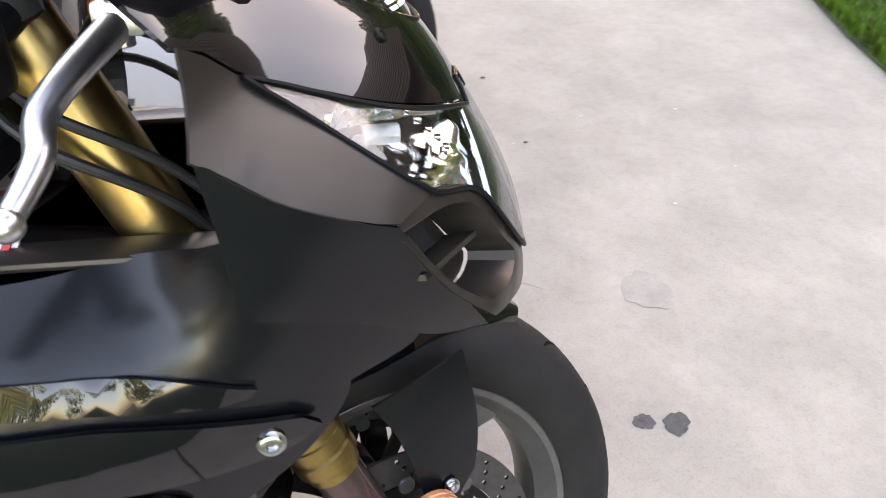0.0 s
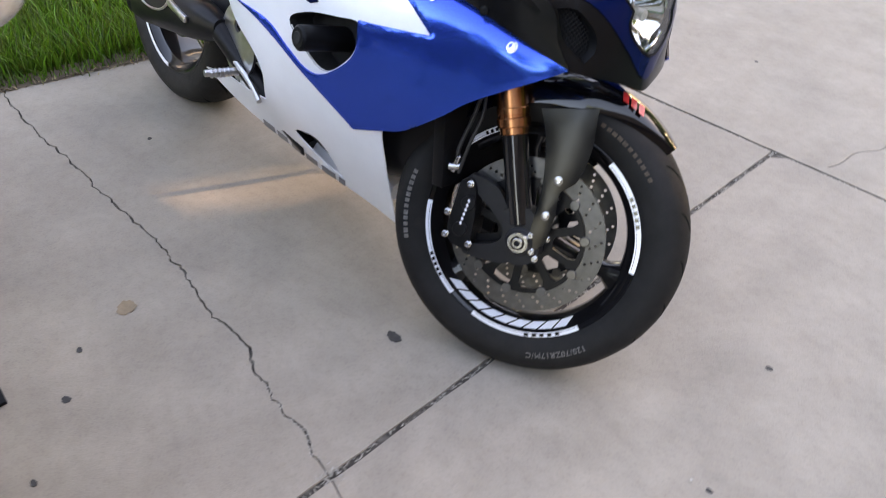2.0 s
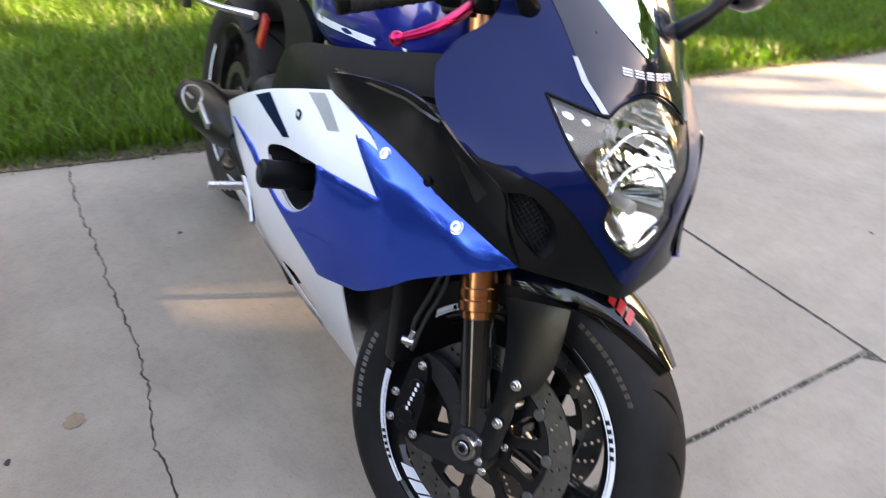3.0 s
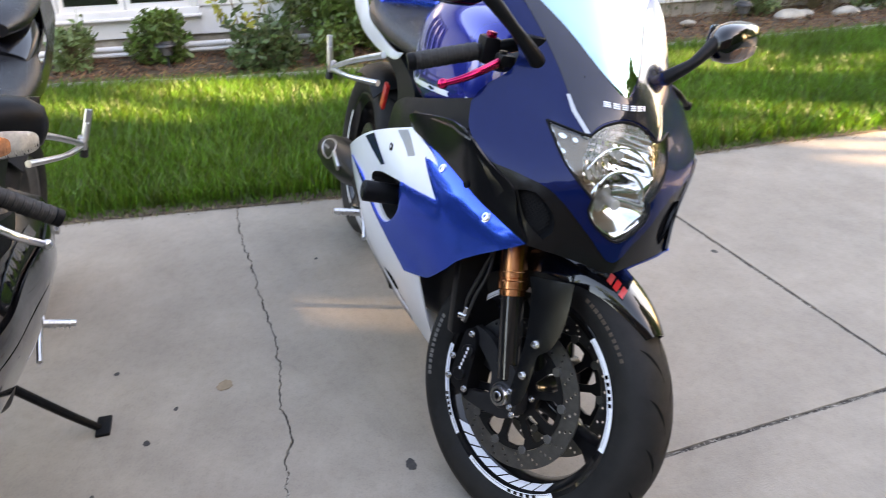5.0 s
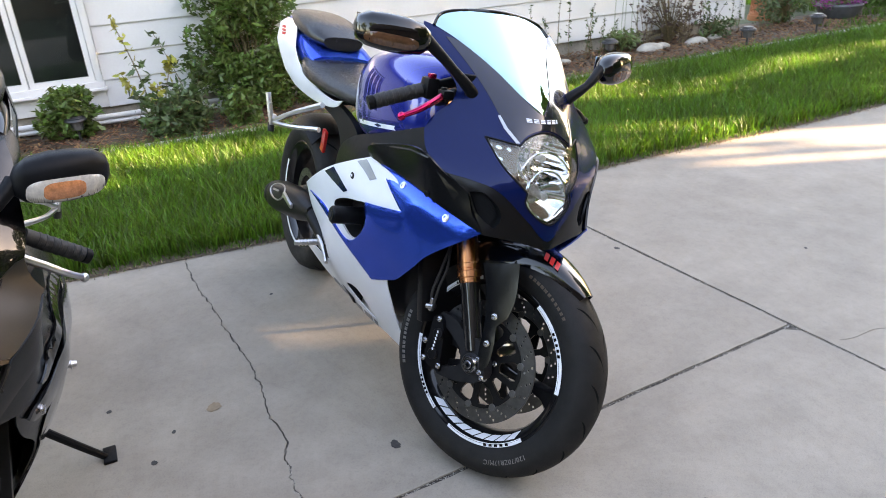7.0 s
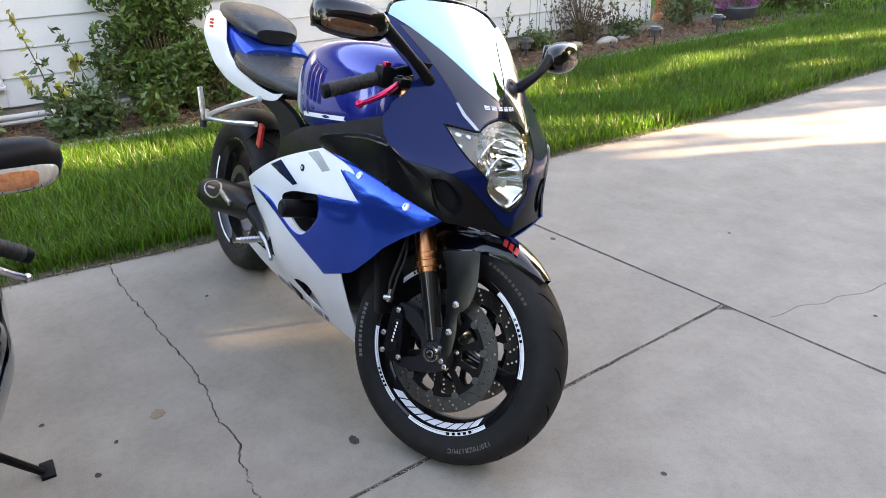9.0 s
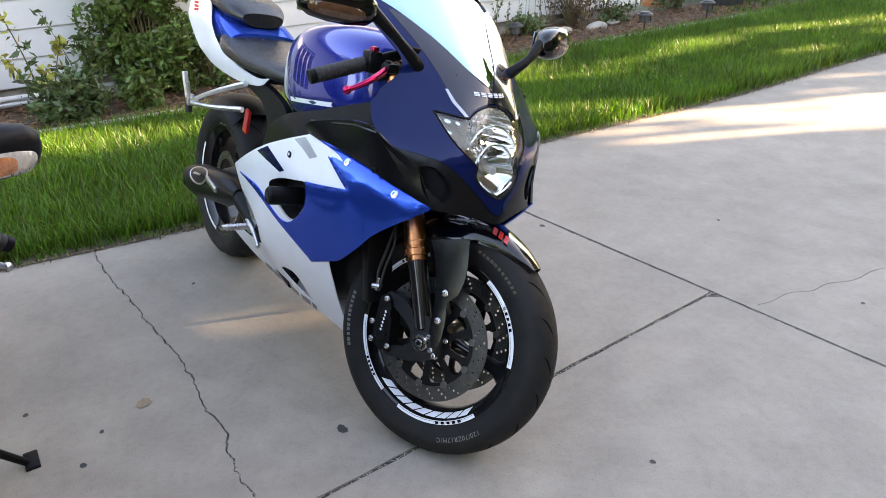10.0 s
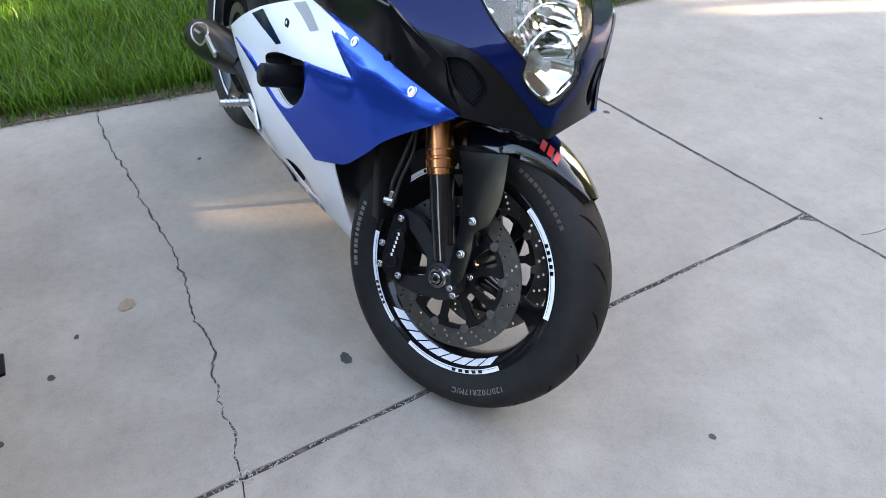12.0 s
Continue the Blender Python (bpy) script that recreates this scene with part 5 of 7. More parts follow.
    for s in (-1, 1):
        loop = spline([(-0.90, 0.79, 1), (-1.00, 0.752), (-1.20, 0.738), (-1.42, 0.755), (-1.62, 0.805), (-1.80, 0.89), (-1.87, 0.965, 1), (-1.75, 0.99), (-1.58, 0.978), (-1.47, 0.915), (-1.38, 0.845), (-1.20, 0.795), (-1.02, 0.775)], 0.02)
        part("tail_side_panel", sheet(loop, lambda x, z, s=s: Vector((x, s * (0.150 - 0.09 * max(0, -x - 1.45) - 0.35 * (max(0, z - 0.90)) - 0.25 * max(0, 0.80 - z)), z)), 0.005, grid=0.025, flip=s > 0), tail_side_mat, bike, "painted tail side panel", 50)
        br = part("passenger_footrest", merged(pipe([(-1.08, s * 0.15, 0.745), (-1.22, s * 0.21, 0.690), (-1.33, s * 0.245, 0.640)], [0.011, 0.0085, 0.009], 10), pipe([(-1.10, s * 0.15, 0.655), (-1.22, s * 0.215, 0.640), (-1.33, s * 0.245, 0.632)], [0.010, 0.0080, 0.009], 10),
                                                block((-1.345, s * 0.247, 0.640), (0.03, 0.026, 0.04), 0.006)), ALLOY, bike, "silver passenger footrest bracket with folded peg")
        part("folded_peg", merged(rod((-1.352, s * 0.252, 0.645), (-1.368, s * 0.262, 0.735), 0.0105, n=12), rod((-1.325, s * 0.255, 0.645), (-1.330, s * 0.262, 0.705), 0.006, n=10)), ALLOY, br)
        part("rubber_stop", rod((-1.35, s * 0.25, 0.595), (-1.35, s * 0.25, 0.628), 0.012, n=14), GRIP, br)
        rest = part("footrest", merged(rod((-0.86, s * 0.20, 0.325), (-0.87, s * 0.285, 0.322), 0.011, 0.009, 14), *[rod((-0.862, s * (0.225 + 0.011 * i), 0.324), (-0.8625, s * (0.229 + 0.011 * i), 0.324), 0.0122, n=12) for i in range(5)]), ALLOY, bike, "knurled silver footrest")
        plate_loop = spline([(-0.80, 0.37), (-0.86, 0.30), (-0.93, 0.34), (-0.95, 0.42), (-0.90, 0.48), (-0.83, 0.46)], 0.015)
        part("rest_plate", plate(plate_loop, 0.008, (ring(0.016, 12, (-0.88, 0.43)),), "y", s * 0.195), ALLOY, rest)
        part("pedal", pipe([(-0.87, s * 0.205, 0.345), (-0.78, s * 0.215, 0.325), (-0.72, s * 0.225, 0.305)], 0.0065), ALLOY, rest)
    can = part("exhaust_can", merged(loft([[Vector((x, -0.205 + w * math.copysign(abs(math.cos(a)) ** 0.8, math.cos(a)), z + h * math.copysign(abs(math.sin(a)) ** 0.8, math.sin(a)))) for a in [2 * math.pi * i / 24 for i in range(24)]]
                                            for x, z, w, h in ((-0.94, 0.400, 0.022, 0.026), (-0.99, 0.397, 0.036, 0.042), (-1.05, 0.392, 0.046, 0.053), (-1.18, 0.375, 0.051, 0.058), (-1.30, 0.357, 0.052, 0.059), (-1.36, 0.348, 0.047, 0.053))]),
                                     pipe([(-0.62, -0.14, 0.22), (-0.80, -0.17, 0.30), (-0.96, -0.205, 0.40)], 0.026, 14)), can_mat, bike, "dark exhaust silencer with a silver badge")
    part("end_cap", merged(turned([(0.0, 0.018), (0.0, 0.048), (0.012, 0.052), (0.022, 0.050), (0.022, 0.018)], 28, closed=True)), CARBON, can).matrix_local = Matrix.Translation((-1.36, -0.205, 0.348)) @ Matrix.Rotation(radians(90), 4, "Z") @ Matrix.Rotation(radians(-9), 4, "X")
    badge_at = lambda x, a, out: Vector((x, -0.205 - (0.0525 + out) * math.cos(a), 0.375 + 0.15 * (x + 1.18) + (0.0595 + out) * math.sin(a)))
    oval_loop = [Vector((-1.215 + 0.085 * math.cos(q), 0.55 + 0.52 * math.sin(q) - 0.10 * math.cos(q))) for q in [2 * math.pi * i / 28 for i in range(28)]]
    part("badge", pipe([badge_at(p.x, p.y, 0.002) for p in oval_loop + oval_loop[:1]], 0.0032, 8, 1), ALLOY, can, "thin oval silver ring")
    part("badge_bar", sheet([Vector(q) for q in ((-1.255, 0.50), (-1.185, 0.50), (-1.180, 0.62), (-1.250, 0.62))], lambda x, a: badge_at(x, a, 0.0065), 0.002, flip=True), ALLOY, can)
    part("can_clamp", merged(block((-1.08, -0.252, 0.405), (0.10, 0.012, 0.018), 0.004, Matrix.Rotation(radians(10), 4, "Y"))), ALLOY, can)
    hug = []
    for i in range(13):
        a = radians(60 + 55 * i / 12)
        hug.append([Vector((rear_x + 0.335 * math.cos(a), 0.105 * u, 0.312 + (0.335 - 0.05 * abs(u) ** 3) * math.sin(a))) for u in (-1, -0.7, -0.3, 0, 0.3, 0.7, 1)])
    pts = [p for r in hug for p in r]
    tri = []
    for i in range(12):
        for k in range(6):
            a = i * 7 + k
            tri += [(a, a + 1, a + 8), (a, a + 8, a + 7)]
    part("rear_hugger", thickened(pts, tri, 0.004), MATTE_BLACK, bike)
    shock = part("shock_absorber", merged(rod((-1.02, -0.03, 0.36), (-0.98, -0.03, 0.68), 0.018, n=18), *[turned([(-0.006, 0.034), (0.0, 0.040), (0.006, 0.034), (0.0, 0.028)], 20, closed=True) for _ in range(0)]), STEEL, bike)
    coil = [Vector((-1.015 + 0.03 * t + 0.036 * math.cos(14 * math.pi * t), -0.03 + 0.036 * math.sin(14 * math.pi * t), 0.42 + 0.22 * t)) for t in [i / 90 for i in range(91)]]
    part("shock_spring", pipe(coil, 0.006, 8, 1), RED, shock, "red shock spring")
    part("side_stand", merged(pipe([(-0.70, 0.15, 0.26), ((foot[0] - 0.70) / 2, foot[1] - 0.07, 0.13 + 0.4 * (foot[1] - 0.3)), (foot[0], foot[1], foot[1] * 0.2217 + 0.006)], [0.012, 0.011, 0.010], 10), block((foot[0] - 0.005, foot[1] + 0.012, foot[1] * 0.2217 + 0.0055), (0.075, 0.036, 0.010), 0.004, Matrix.Rotation(radians(12), 4, "X"))), MATTE_BLACK, bike, "black side stand")
    part("tail_underside", loft(smooth_rings([(-1.20, 0, 0.76, 0.10, 0.02, 0.03), (-1.45, 0, 0.80, 0.09, 0.03, 0.03), (-1.72, 0, 0.88, 0.06, 0.03, 0.02)], power=3)), MATTE_BLACK, bike)
    return tank


BLUE_LEAN, BLUE_YAW = 12.5, 5.0
blue_bike = thing("sport_motorcycle", "blue and white sport motorcycle leaning on its side stand", "motorcycle", "parked motorcycles",
                  at=pose(-0.023, 0.045, 0, 0, 0, BLUE_YAW) @ Matrix.Rotation(radians(-BLUE_LEAN), 4, "X"))
blue_turn = Matrix.Translation((-0.038, -0.009, -0.010)) @ steered(25.0)
front_wheel(blue_bike, blue_turn, RIM_BLACK, True, spin=-8.0)
fork(blue_bike, blue_turn, COPPER, DARK_TUBE, 0.2, True)
blue_fender = fender(blue_bike, blue_turn, GLOSS_BLACK)
BLUE_REAR = -1.47
rear_wheel(blue_bike, BLUE_REAR, RIM_BLACK, True)
blue_tank = bike_body(blue_bike, SEAT, TANK_BLUE, BLUE, WHITE, FRAME_GREY, BLUE_REAR, CARBON)

# the fairing's side, as half-width over x and z, and its nose, as x over half-width and z
side_of = skin([(0.037, 0.651, 0.148), (-0.05, 0.67, 0.200), (-0.20, 0.70, 0.240), (-0.17, 0.64, 0.243), (-0.37, 0.72, 0.256), (-0.33, 0.62, 0.270), (-0.46, 0.47, 0.250), (-0.71, 0.54, 0.285),
                (-0.42, 0.36, 0.205), (-0.27, 0.42, 0.195), (-0.44, 0.665, 0.278), (-0.80, 0.535, 0.280), (-0.65, 0.34, 0.235), (-0.45, 0.2, 0.13), (-0.7, 0.2, 0.15), (-0.3, 0.3, 0.16), (-0.3, 0.2, 0.11)], 2e-3)
nose_of = skin([(0, 0.632, 0.09), (0, 0.69, 0.08), (0, 0.75, 0.07), (0, 0.80, 0.052), (0, 0.878, 0.012), (0, 0.917, -0.008), (0.03, 0.90, -0.012), (0.073, 0.85, 0.018), (0.124, 0.852, -0.036), (0.061, 0.754, 0.058),
                (0.173, 0.738, 0.002), (0.117, 0.67, 0.045), (0.148, 0.651, 0.037), (0.237, 0.85, -0.122), (0.242, 0.80, -0.076), (0.133, 0.945, -0.102), (0.20, 0.667, -0.049), (0, 1.126, -0.265), (0.15, 1.07, -0.26)], 1e-3)


def roll_in(x, z):
    """How far the painted side panel curls inwards below its upper edge."""
    top = float(np.interp(x, [-0.371, -0.238, -0.126, -0.052, 0.005, 0.038], [0.735, 0.733, 0.718, 0.696, 0.672, 0.659]))
    k = min(1.0, max(0.0, z - top + 0.056) / 0.056)
    return 0.027 * k * k * min(1.0, max(0.0, 0.03 - x) / 0.06)


def both(pts):
    """An outline given for the right half (negative first value), closed over the middle."""
    left = [(-p[0], *p[1:]) for p in reversed(pts) if abs(p[0]) > 1e-6]
    return [*pts, *left]


def side_panel(name, pts, material, push=0.0, holes=(), thick=0.004, label="", sides=(-1, 1), grid=0.022, parent=None, step=0.012, fn=None):
    made = None
    for s in sides:
        f = fn or side_of
        shape = sheet(spline(pts, step), lambda x, z: Vector((x, s * f(x, z), z)), thick, holes, grid, push, flip=s > 0)
        ob = part(name, shape, material, parent or blue_bike, label, 45)
        made = made or ob
    return made


def ridge(y):
    """The half-width, rounded over the middle line."""
    return abs(y) * math.tanh(abs(y) / 0.045)


def nose_panel(name, pts, material, push=0.0, holes=(), thick=0.004, label="", grid=0.02, parent=None, step=0.01, back=0.0, fn=None, bike=None):
    f = fn or nose_of
    shape = sheet(spline(pts, step), lambda y, z: Vector((f(ridge(y), z) - back, y, z)), thick, holes, grid, push, flip=False)
    return part(name, shape, material, parent or bike or blue_bike, label, 45)


notch = spline([(-0.345, 0.612), (-0.35, 0.57), (-0.38, 0.53), (-0.45, 0.482), (-0.50, 0.505), (-0.545, 0.555), (-0.49, 0.587), (-0.40, 0.606)], 0.012)
low_vent = spline([(-0.615, 0.272), (-0.53, 0.288), (-0.485, 0.203, 1), (-0.545, 0.222)], 0.012)
white = side_panel("white_fairing", [(-0.80, 0.548, 1), (-0.60, 0.645), (-0.47, 0.697), (-0.371, 0.733, 1), (-0.22, 0.705), (-0.19, 0.62), (-0.26, 0.47), (-0.312, 0.41), (-0.318, 0.33), (-0.325, 0.24), (-0.338, 0.155, 1),
                                     (-0.43, 0.172), (-0.56, 0.182), (-0.70, 0.198), (-0.88, 0.225), (-1.03, 0.272, 1), (-0.92, 0.295), (-0.80, 0.30), (-0.70, 0.318, 1), (-0.672, 0.39), (-0.70, 0.44), (-0.765, 0.485)],
                   WHITE, 0.0, (notch, low_vent), 0.004, "white lower fairing panel")
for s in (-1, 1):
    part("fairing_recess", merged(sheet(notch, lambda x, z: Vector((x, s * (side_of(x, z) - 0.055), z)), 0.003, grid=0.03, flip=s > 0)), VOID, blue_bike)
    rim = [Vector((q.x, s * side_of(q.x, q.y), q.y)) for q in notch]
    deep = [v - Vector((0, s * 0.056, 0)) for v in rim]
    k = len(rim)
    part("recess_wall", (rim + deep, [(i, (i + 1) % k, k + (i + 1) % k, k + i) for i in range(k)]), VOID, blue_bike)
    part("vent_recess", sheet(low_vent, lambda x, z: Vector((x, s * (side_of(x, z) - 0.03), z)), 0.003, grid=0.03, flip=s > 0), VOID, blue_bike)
part("belly_pan", loft(smooth_rings([(-0.40, 0, 0.20, 0.06, 0.02, 0.03), (-0.47, 0, 0.205, 0.105, 0.04, 0.055), (-0.70, 0, 0.215, 0.135, 0.05, 0.055), (-0.95, 0, 0.24, 0.13, 0.04, 0.03), (-1.02, 0, 0.26, 0.10, 0.02, 0.02)], power=3)), WHITE, blue_bike, "white belly pan")
blue_loop = [(0.038, 0.657, 1), (-0.005, 0.625), (-0.056, 0.589), (-0.112, 0.547), (-0.165, 0.50), (-0.25, 0.437), (-0.30, 0.414), (-0.39, 0.38, 1), (-0.445, 0.414), (-0.514, 0.454), (-0.598, 0.501), (-0.671, 0.525), (-0.745, 0.538, 1),
             (-0.622, 0.531), (-0.56, 0.497), (-0.505, 0.467), (-0.454, 0.475), (-0.378, 0.527), (-0.346, 0.57), (-0.343, 0.618, 1), (-0.265, 0.629), (-0.179, 0.643, 1), (-0.264, 0.693), (-0.371, 0.733, 1), (-0.238, 0.731), (-0.126, 0.716), (-0.052, 0.694), (0.005, 0.67)]
side_panel("blue_fairing", blue_loop, BLUE, 0.0045, (), 0.006, "metallic blue upper side panel", fn=lambda x, z: side_of(x, z) - roll_in(x, z), grid=0.009)
side_panel("navy_stripe", [(-0.607, 0.634, 1), (-0.548, 0.661, 1), (-0.455, 0.617, 1), (-0.479, 0.607, 1)], NAVY, 0.0018, (), 0.0015, "dark blue stripe", grid=0.03)
side_panel("silver_stripe", [(-0.425, 0.708, 1), (-0.386, 0.722, 1), (-0.315, 0.688, 1), (-0.345, 0.676, 1)], SILVER_PAINT, 0.0018, (), 0.0015, "silver stripe", grid=0.03)
for i, w in enumerate((0.045, 0.04, 0.045, 0.04, 0.045, 0.02)):
    x0 = -0.79 + i * 0.056
    z0 = 0.207 - 0.10 * (x0 + 0.79)
    side_panel("belly_mark", [(x0, z0 + 0.002, 1), (x0 + w, z0 - 0.10 * w + 0.002, 1), (x0 + w + 0.008, z0 + 0.022 - 0.10 * w, 1), (x0 + 0.008, z0 + 0.022, 1)], DECAL_GREY, 0.0018, (), 0.0015, "dark grey mark on the belly pan", grid=0.0)
for s in (-1, 1):
    for x, z in ((-0.201, 0.702), (-0.049, 0.668)):
        part("fairing_bolt", bolt_shape((x, s * (side_of(x, z) - roll_in(x, z) + 0.0035), z), (0.25, s, 0.5), 0.0085, 0.004), STEEL, blue_bike, "bright fairing bolt")
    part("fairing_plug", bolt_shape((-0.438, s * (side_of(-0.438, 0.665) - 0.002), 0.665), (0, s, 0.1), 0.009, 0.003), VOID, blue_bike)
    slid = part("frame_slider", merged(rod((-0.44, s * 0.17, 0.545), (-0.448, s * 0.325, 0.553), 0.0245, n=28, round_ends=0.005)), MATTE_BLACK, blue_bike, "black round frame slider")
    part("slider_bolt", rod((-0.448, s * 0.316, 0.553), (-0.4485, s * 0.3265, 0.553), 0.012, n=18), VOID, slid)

# black duct between side panel and cowl
duct_of = skin([(-0.345, 0.763, 0.274), (-0.25, 0.79, 0.256), (-0.16, 0.80, 0.250), (-0.076, 0.80, 0.243), (-0.03, 0.765, 0.205), (0.002, 0.738, 0.173), (0.038, 0.660, 0.150), (-0.05, 0.69, 0.205), (-0.126, 0.716, 0.230), (-0.24, 0.731, 0.248), (-0.371, 0.735, 0.258), (-0.15, 0.76, 0.243), (-0.28, 0.758, 0.258)], 5e-4)
side_panel("air_duct", [(-0.371, 0.735, 1), (-0.372, 0.752), (-0.345, 0.768), (-0.30, 0.782), (-0.22, 0.800), (-0.15, 0.812), (-0.10, 0.813), (-0.072, 0.803, 1), (-0.04, 0.775), (0.0, 0.742), (0.012, 0.70), (0.038, 0.659, 1), (0.005, 0.668), (-0.052, 0.692), (-0.126, 0.714), (-0.238, 0.729)],
           SATIN_BLACK, 0.002, (), 0.006, "black air duct panel", fn=duct_of)
for s in (-1, 1):
    part("duct_top", sheet(spline([(-0.36, 0.262), (-0.27, 0.258), (-0.15, 0.254), (-0.075, 0.244), (-0.085, 0.19), (-0.16, 0.165), (-0.28, 0.19), (-0.35, 0.235)], 0.015), lambda x, y: Vector((x, s * y, 0.775 + 0.17 * min(0.2, x + 0.345) - 0.35 * (0.26 - y) * (1 if x < -0.1 else 0.6))), 0.005, grid=0.03, flip=s < 0), SATIN_BLACK, blue_bike)
    part("duct_bolt", bolt_shape((-0.095, s * (duct_of(-0.095, 0.712) + 0.003), 0.712), (0.3, s, 0), 0.006, 0.003), MATTE_BLACK, blue_bike)

# nose: black chin with vents, painted cowl, headlight, screen
vent_half = [(-0.171, 0.744, 1), (-0.145, 0.747), (-0.114, 0.716), (-0.110, 0.686), (-0.122, 0.670, 1), (-0.152, 0.696)]
vent_r = spline(vent_half, 0.01)
vent_l = [Vector((-p.x, p.y)) for p in reversed(vent_r)]
chin_loop = [(-0.243, 0.803, 1), (-0.215, 0.75), (-0.185, 0.70), (-0.150, 0.654, 1), (-0.09, 0.648), (-0.045, 0.640), (0, 0.630), (0.045, 0.640), (0.09, 0.648), (0.150, 0.654, 1), (0.185, 0.70), (0.215, 0.75), (0.243, 0.803, 1), (0.215, 0.782), (0.17, 0.772), (0.117, 0.756), (0.052, 0.70), (0, 0.655), (-0.052, 0.70), (-0.117, 0.756), (-0.17, 0.772), (-0.215, 0.782)]
nose_panel("nose_chin", chin_loop, SATIN_BLACK, 0.0, (vent_r, vent_l), 0.006, "satin black lower nose")
for loop in (vent_r, vent_l):
    shape = sheet(loop, lambda y, z: Vector((nose_of(abs(y), z) - 0.028, y, z)), 0.003, grid=0.02)
    grille = part("vent_backing", shape, VOID, blue_bike)
    ys, zs = [p.x for p in loop], [p.y for p in loop]
    wires = []
    for k in range(-12, 22):
        for slope in (1.3, -1.3):
            run = []
            for i in range(30):
                yy = min(ys) + (max(ys) - min(ys)) * i / 29
                zz = min(zs) + k * 0.0085 + slope * (yy - min(ys))
                if inside((yy, zz), loop):
                    run.append(Vector((nose_of(abs(yy), zz) - 0.014, yy, zz)))
            if len(run) > 2:
                wires.append(pipe([run[0], run[len(run) // 2], run[-1]], 0.0011, 5, 2))
    part("vent_mesh", merged(*wires), MATTE_BLACK, grille, "black wire mesh")
    rim = [Vector((nose_of(abs(p.x), p.y) + 0.001, p.x, p.y)) for p in loop]
    back = [v - Vector((0.03, 0, 0)) for v in rim]
    k = len(rim)
    part("vent_rim", (rim + back, [(i, (i + 1) % k, k + (i + 1) % k, k + i) for i in range(k)]), MATTE_BLACK, grille)
lamp = [(-0.127, 0.862, 1), (-0.067, 0.855, 1), (-0.045, 0.872), (0, 0.885), (0.045, 0.872), (0.067, 0.855, 1), (0.127, 0.862, 1), (0.104, 0.806), (0.058, 0.757, 1), (0.062, 0.738), (0.047, 0.714), (0.0, 0.688), (-0.047, 0.714), (-0.062, 0.738), (-0.058, 0.757, 1), (-0.104, 0.806)]
lamp_loop = spline(lamp, 0.01)
cowl = [(-0.237, 0.858, 1), (-0.243, 0.815), (-0.219, 0.780), (-0.17, 0.770), (-0.117, 0.753), (-0.052, 0.694), (0, 0.650), (0.052, 0.694), (0.117, 0.753), (0.17, 0.770), (0.219, 0.780), (0.243, 0.815), (0.237, 0.858, 1), (0.215, 0.888), (0.175, 0.925), (0.162, 0.96), (0.178, 1.00), (0.196, 1.045), (0.185, 1.085, 1),
        (0.167, 1.079, 1), (0.126, 1.051), (0.079, 1.005), (0.036, 0.950), (0, 0.920), (-0.036, 0.950), (-0.079, 1.005), (-0.126, 1.051), (-0.167, 1.079, 1), (-0.185, 1.085, 1), (-0.196, 1.045), (-0.178, 1.00), (-0.162, 0.96), (-0.175, 0.925), (-0.215, 0.888)]
nose_panel("upper_cowl", cowl, NAVY, 0.003, (lamp_loop,), 0.005, "deep blue nose cowl")
bridge = [(-0.066, 0.858, 1), (-0.045, 0.875), (0, 0.888), (0.045, 0.875), (0.066, 0.858, 1), (0.088, 0.893), (0.105, 0.945), (0.125, 1.0), (0.150, 1.055, 1), (0.126, 1.050), (0.079, 1.004), (0.036, 0.949), (0, 0.919), (-0.036, 0.949), (-0.079, 1.004), (-0.126, 1.050), (-0.150, 1.055, 1), (-0.125, 1.0), (-0.105, 0.945), (-0.088, 0.893)]
nose_panel("cowl_bridge", bridge, DARK_NAVY, 0.0048, (), 0.0015, "dark panel between headlight and screen")
for s in (-1, 1):
    edge = [(s * y, z) for y, z in ((0.067, 0.857), (0.084, 0.885), (0.092, 0.908), (0.097, 0.907), (0.091, 0.883), (0.075, 0.856))]
    nose_panel("cowl_stripe", [(*p, 1) for p in (edge if s < 0 else edge)], SILVER_PAINT, 0.0058, (), 0.001, "thin grey stripe", grid=0.0)
x = -0.041
for w in (0.0118, 0.0118, 0.0118, 0.0118, 0.0118, 0.004):
    for zz0, zz1 in (((0.9005, 0.9085),) if w < 0.005 else ((0.9005, 0.9025), (0.9035, 0.9055), (0.9065, 0.9085))):
        nose_panel("maker_mark", [(x, zz0, 1), (x + w, zz0, 1), (x + w, zz1, 1), (x, zz1, 1)], STICKER, 0.0066, (), 0.0012, "small white maker mark as plain bars", grid=0.0)
    x += w + 0.0035
screen = [(0, 0.920, 1), (-0.036, 0.951), (-0.079, 1.006), (-0.126, 1.052), (-0.167, 1.080, 1), (-0.14, 1.108), (-0.08, 1.122), (0, 1.127), (0.08, 1.122), (0.14, 1.108), (0.167, 1.080, 1), (0.126, 1.052), (0.079, 1.006), (0.036, 0.951)]
glass = nose_panel("windscreen", screen, MIRROR_SCREEN, 0.004, (), 0.004, "mirror-tinted windscreen with a dark rim", grid=0.015)
rim = [Vector((nose_of(abs(y), z) + 0.005, y, z)) for y, z in ((-0.167, 1.080), (-0.14, 1.108), (-0.08, 1.122), (0, 1.127), (0.08, 1.122), (0.14, 1.108), (0.167, 1.080))]
part("screen_rim", pipe(rim, 0.0042, 10, 8), GLOSS_BLACK, glass)
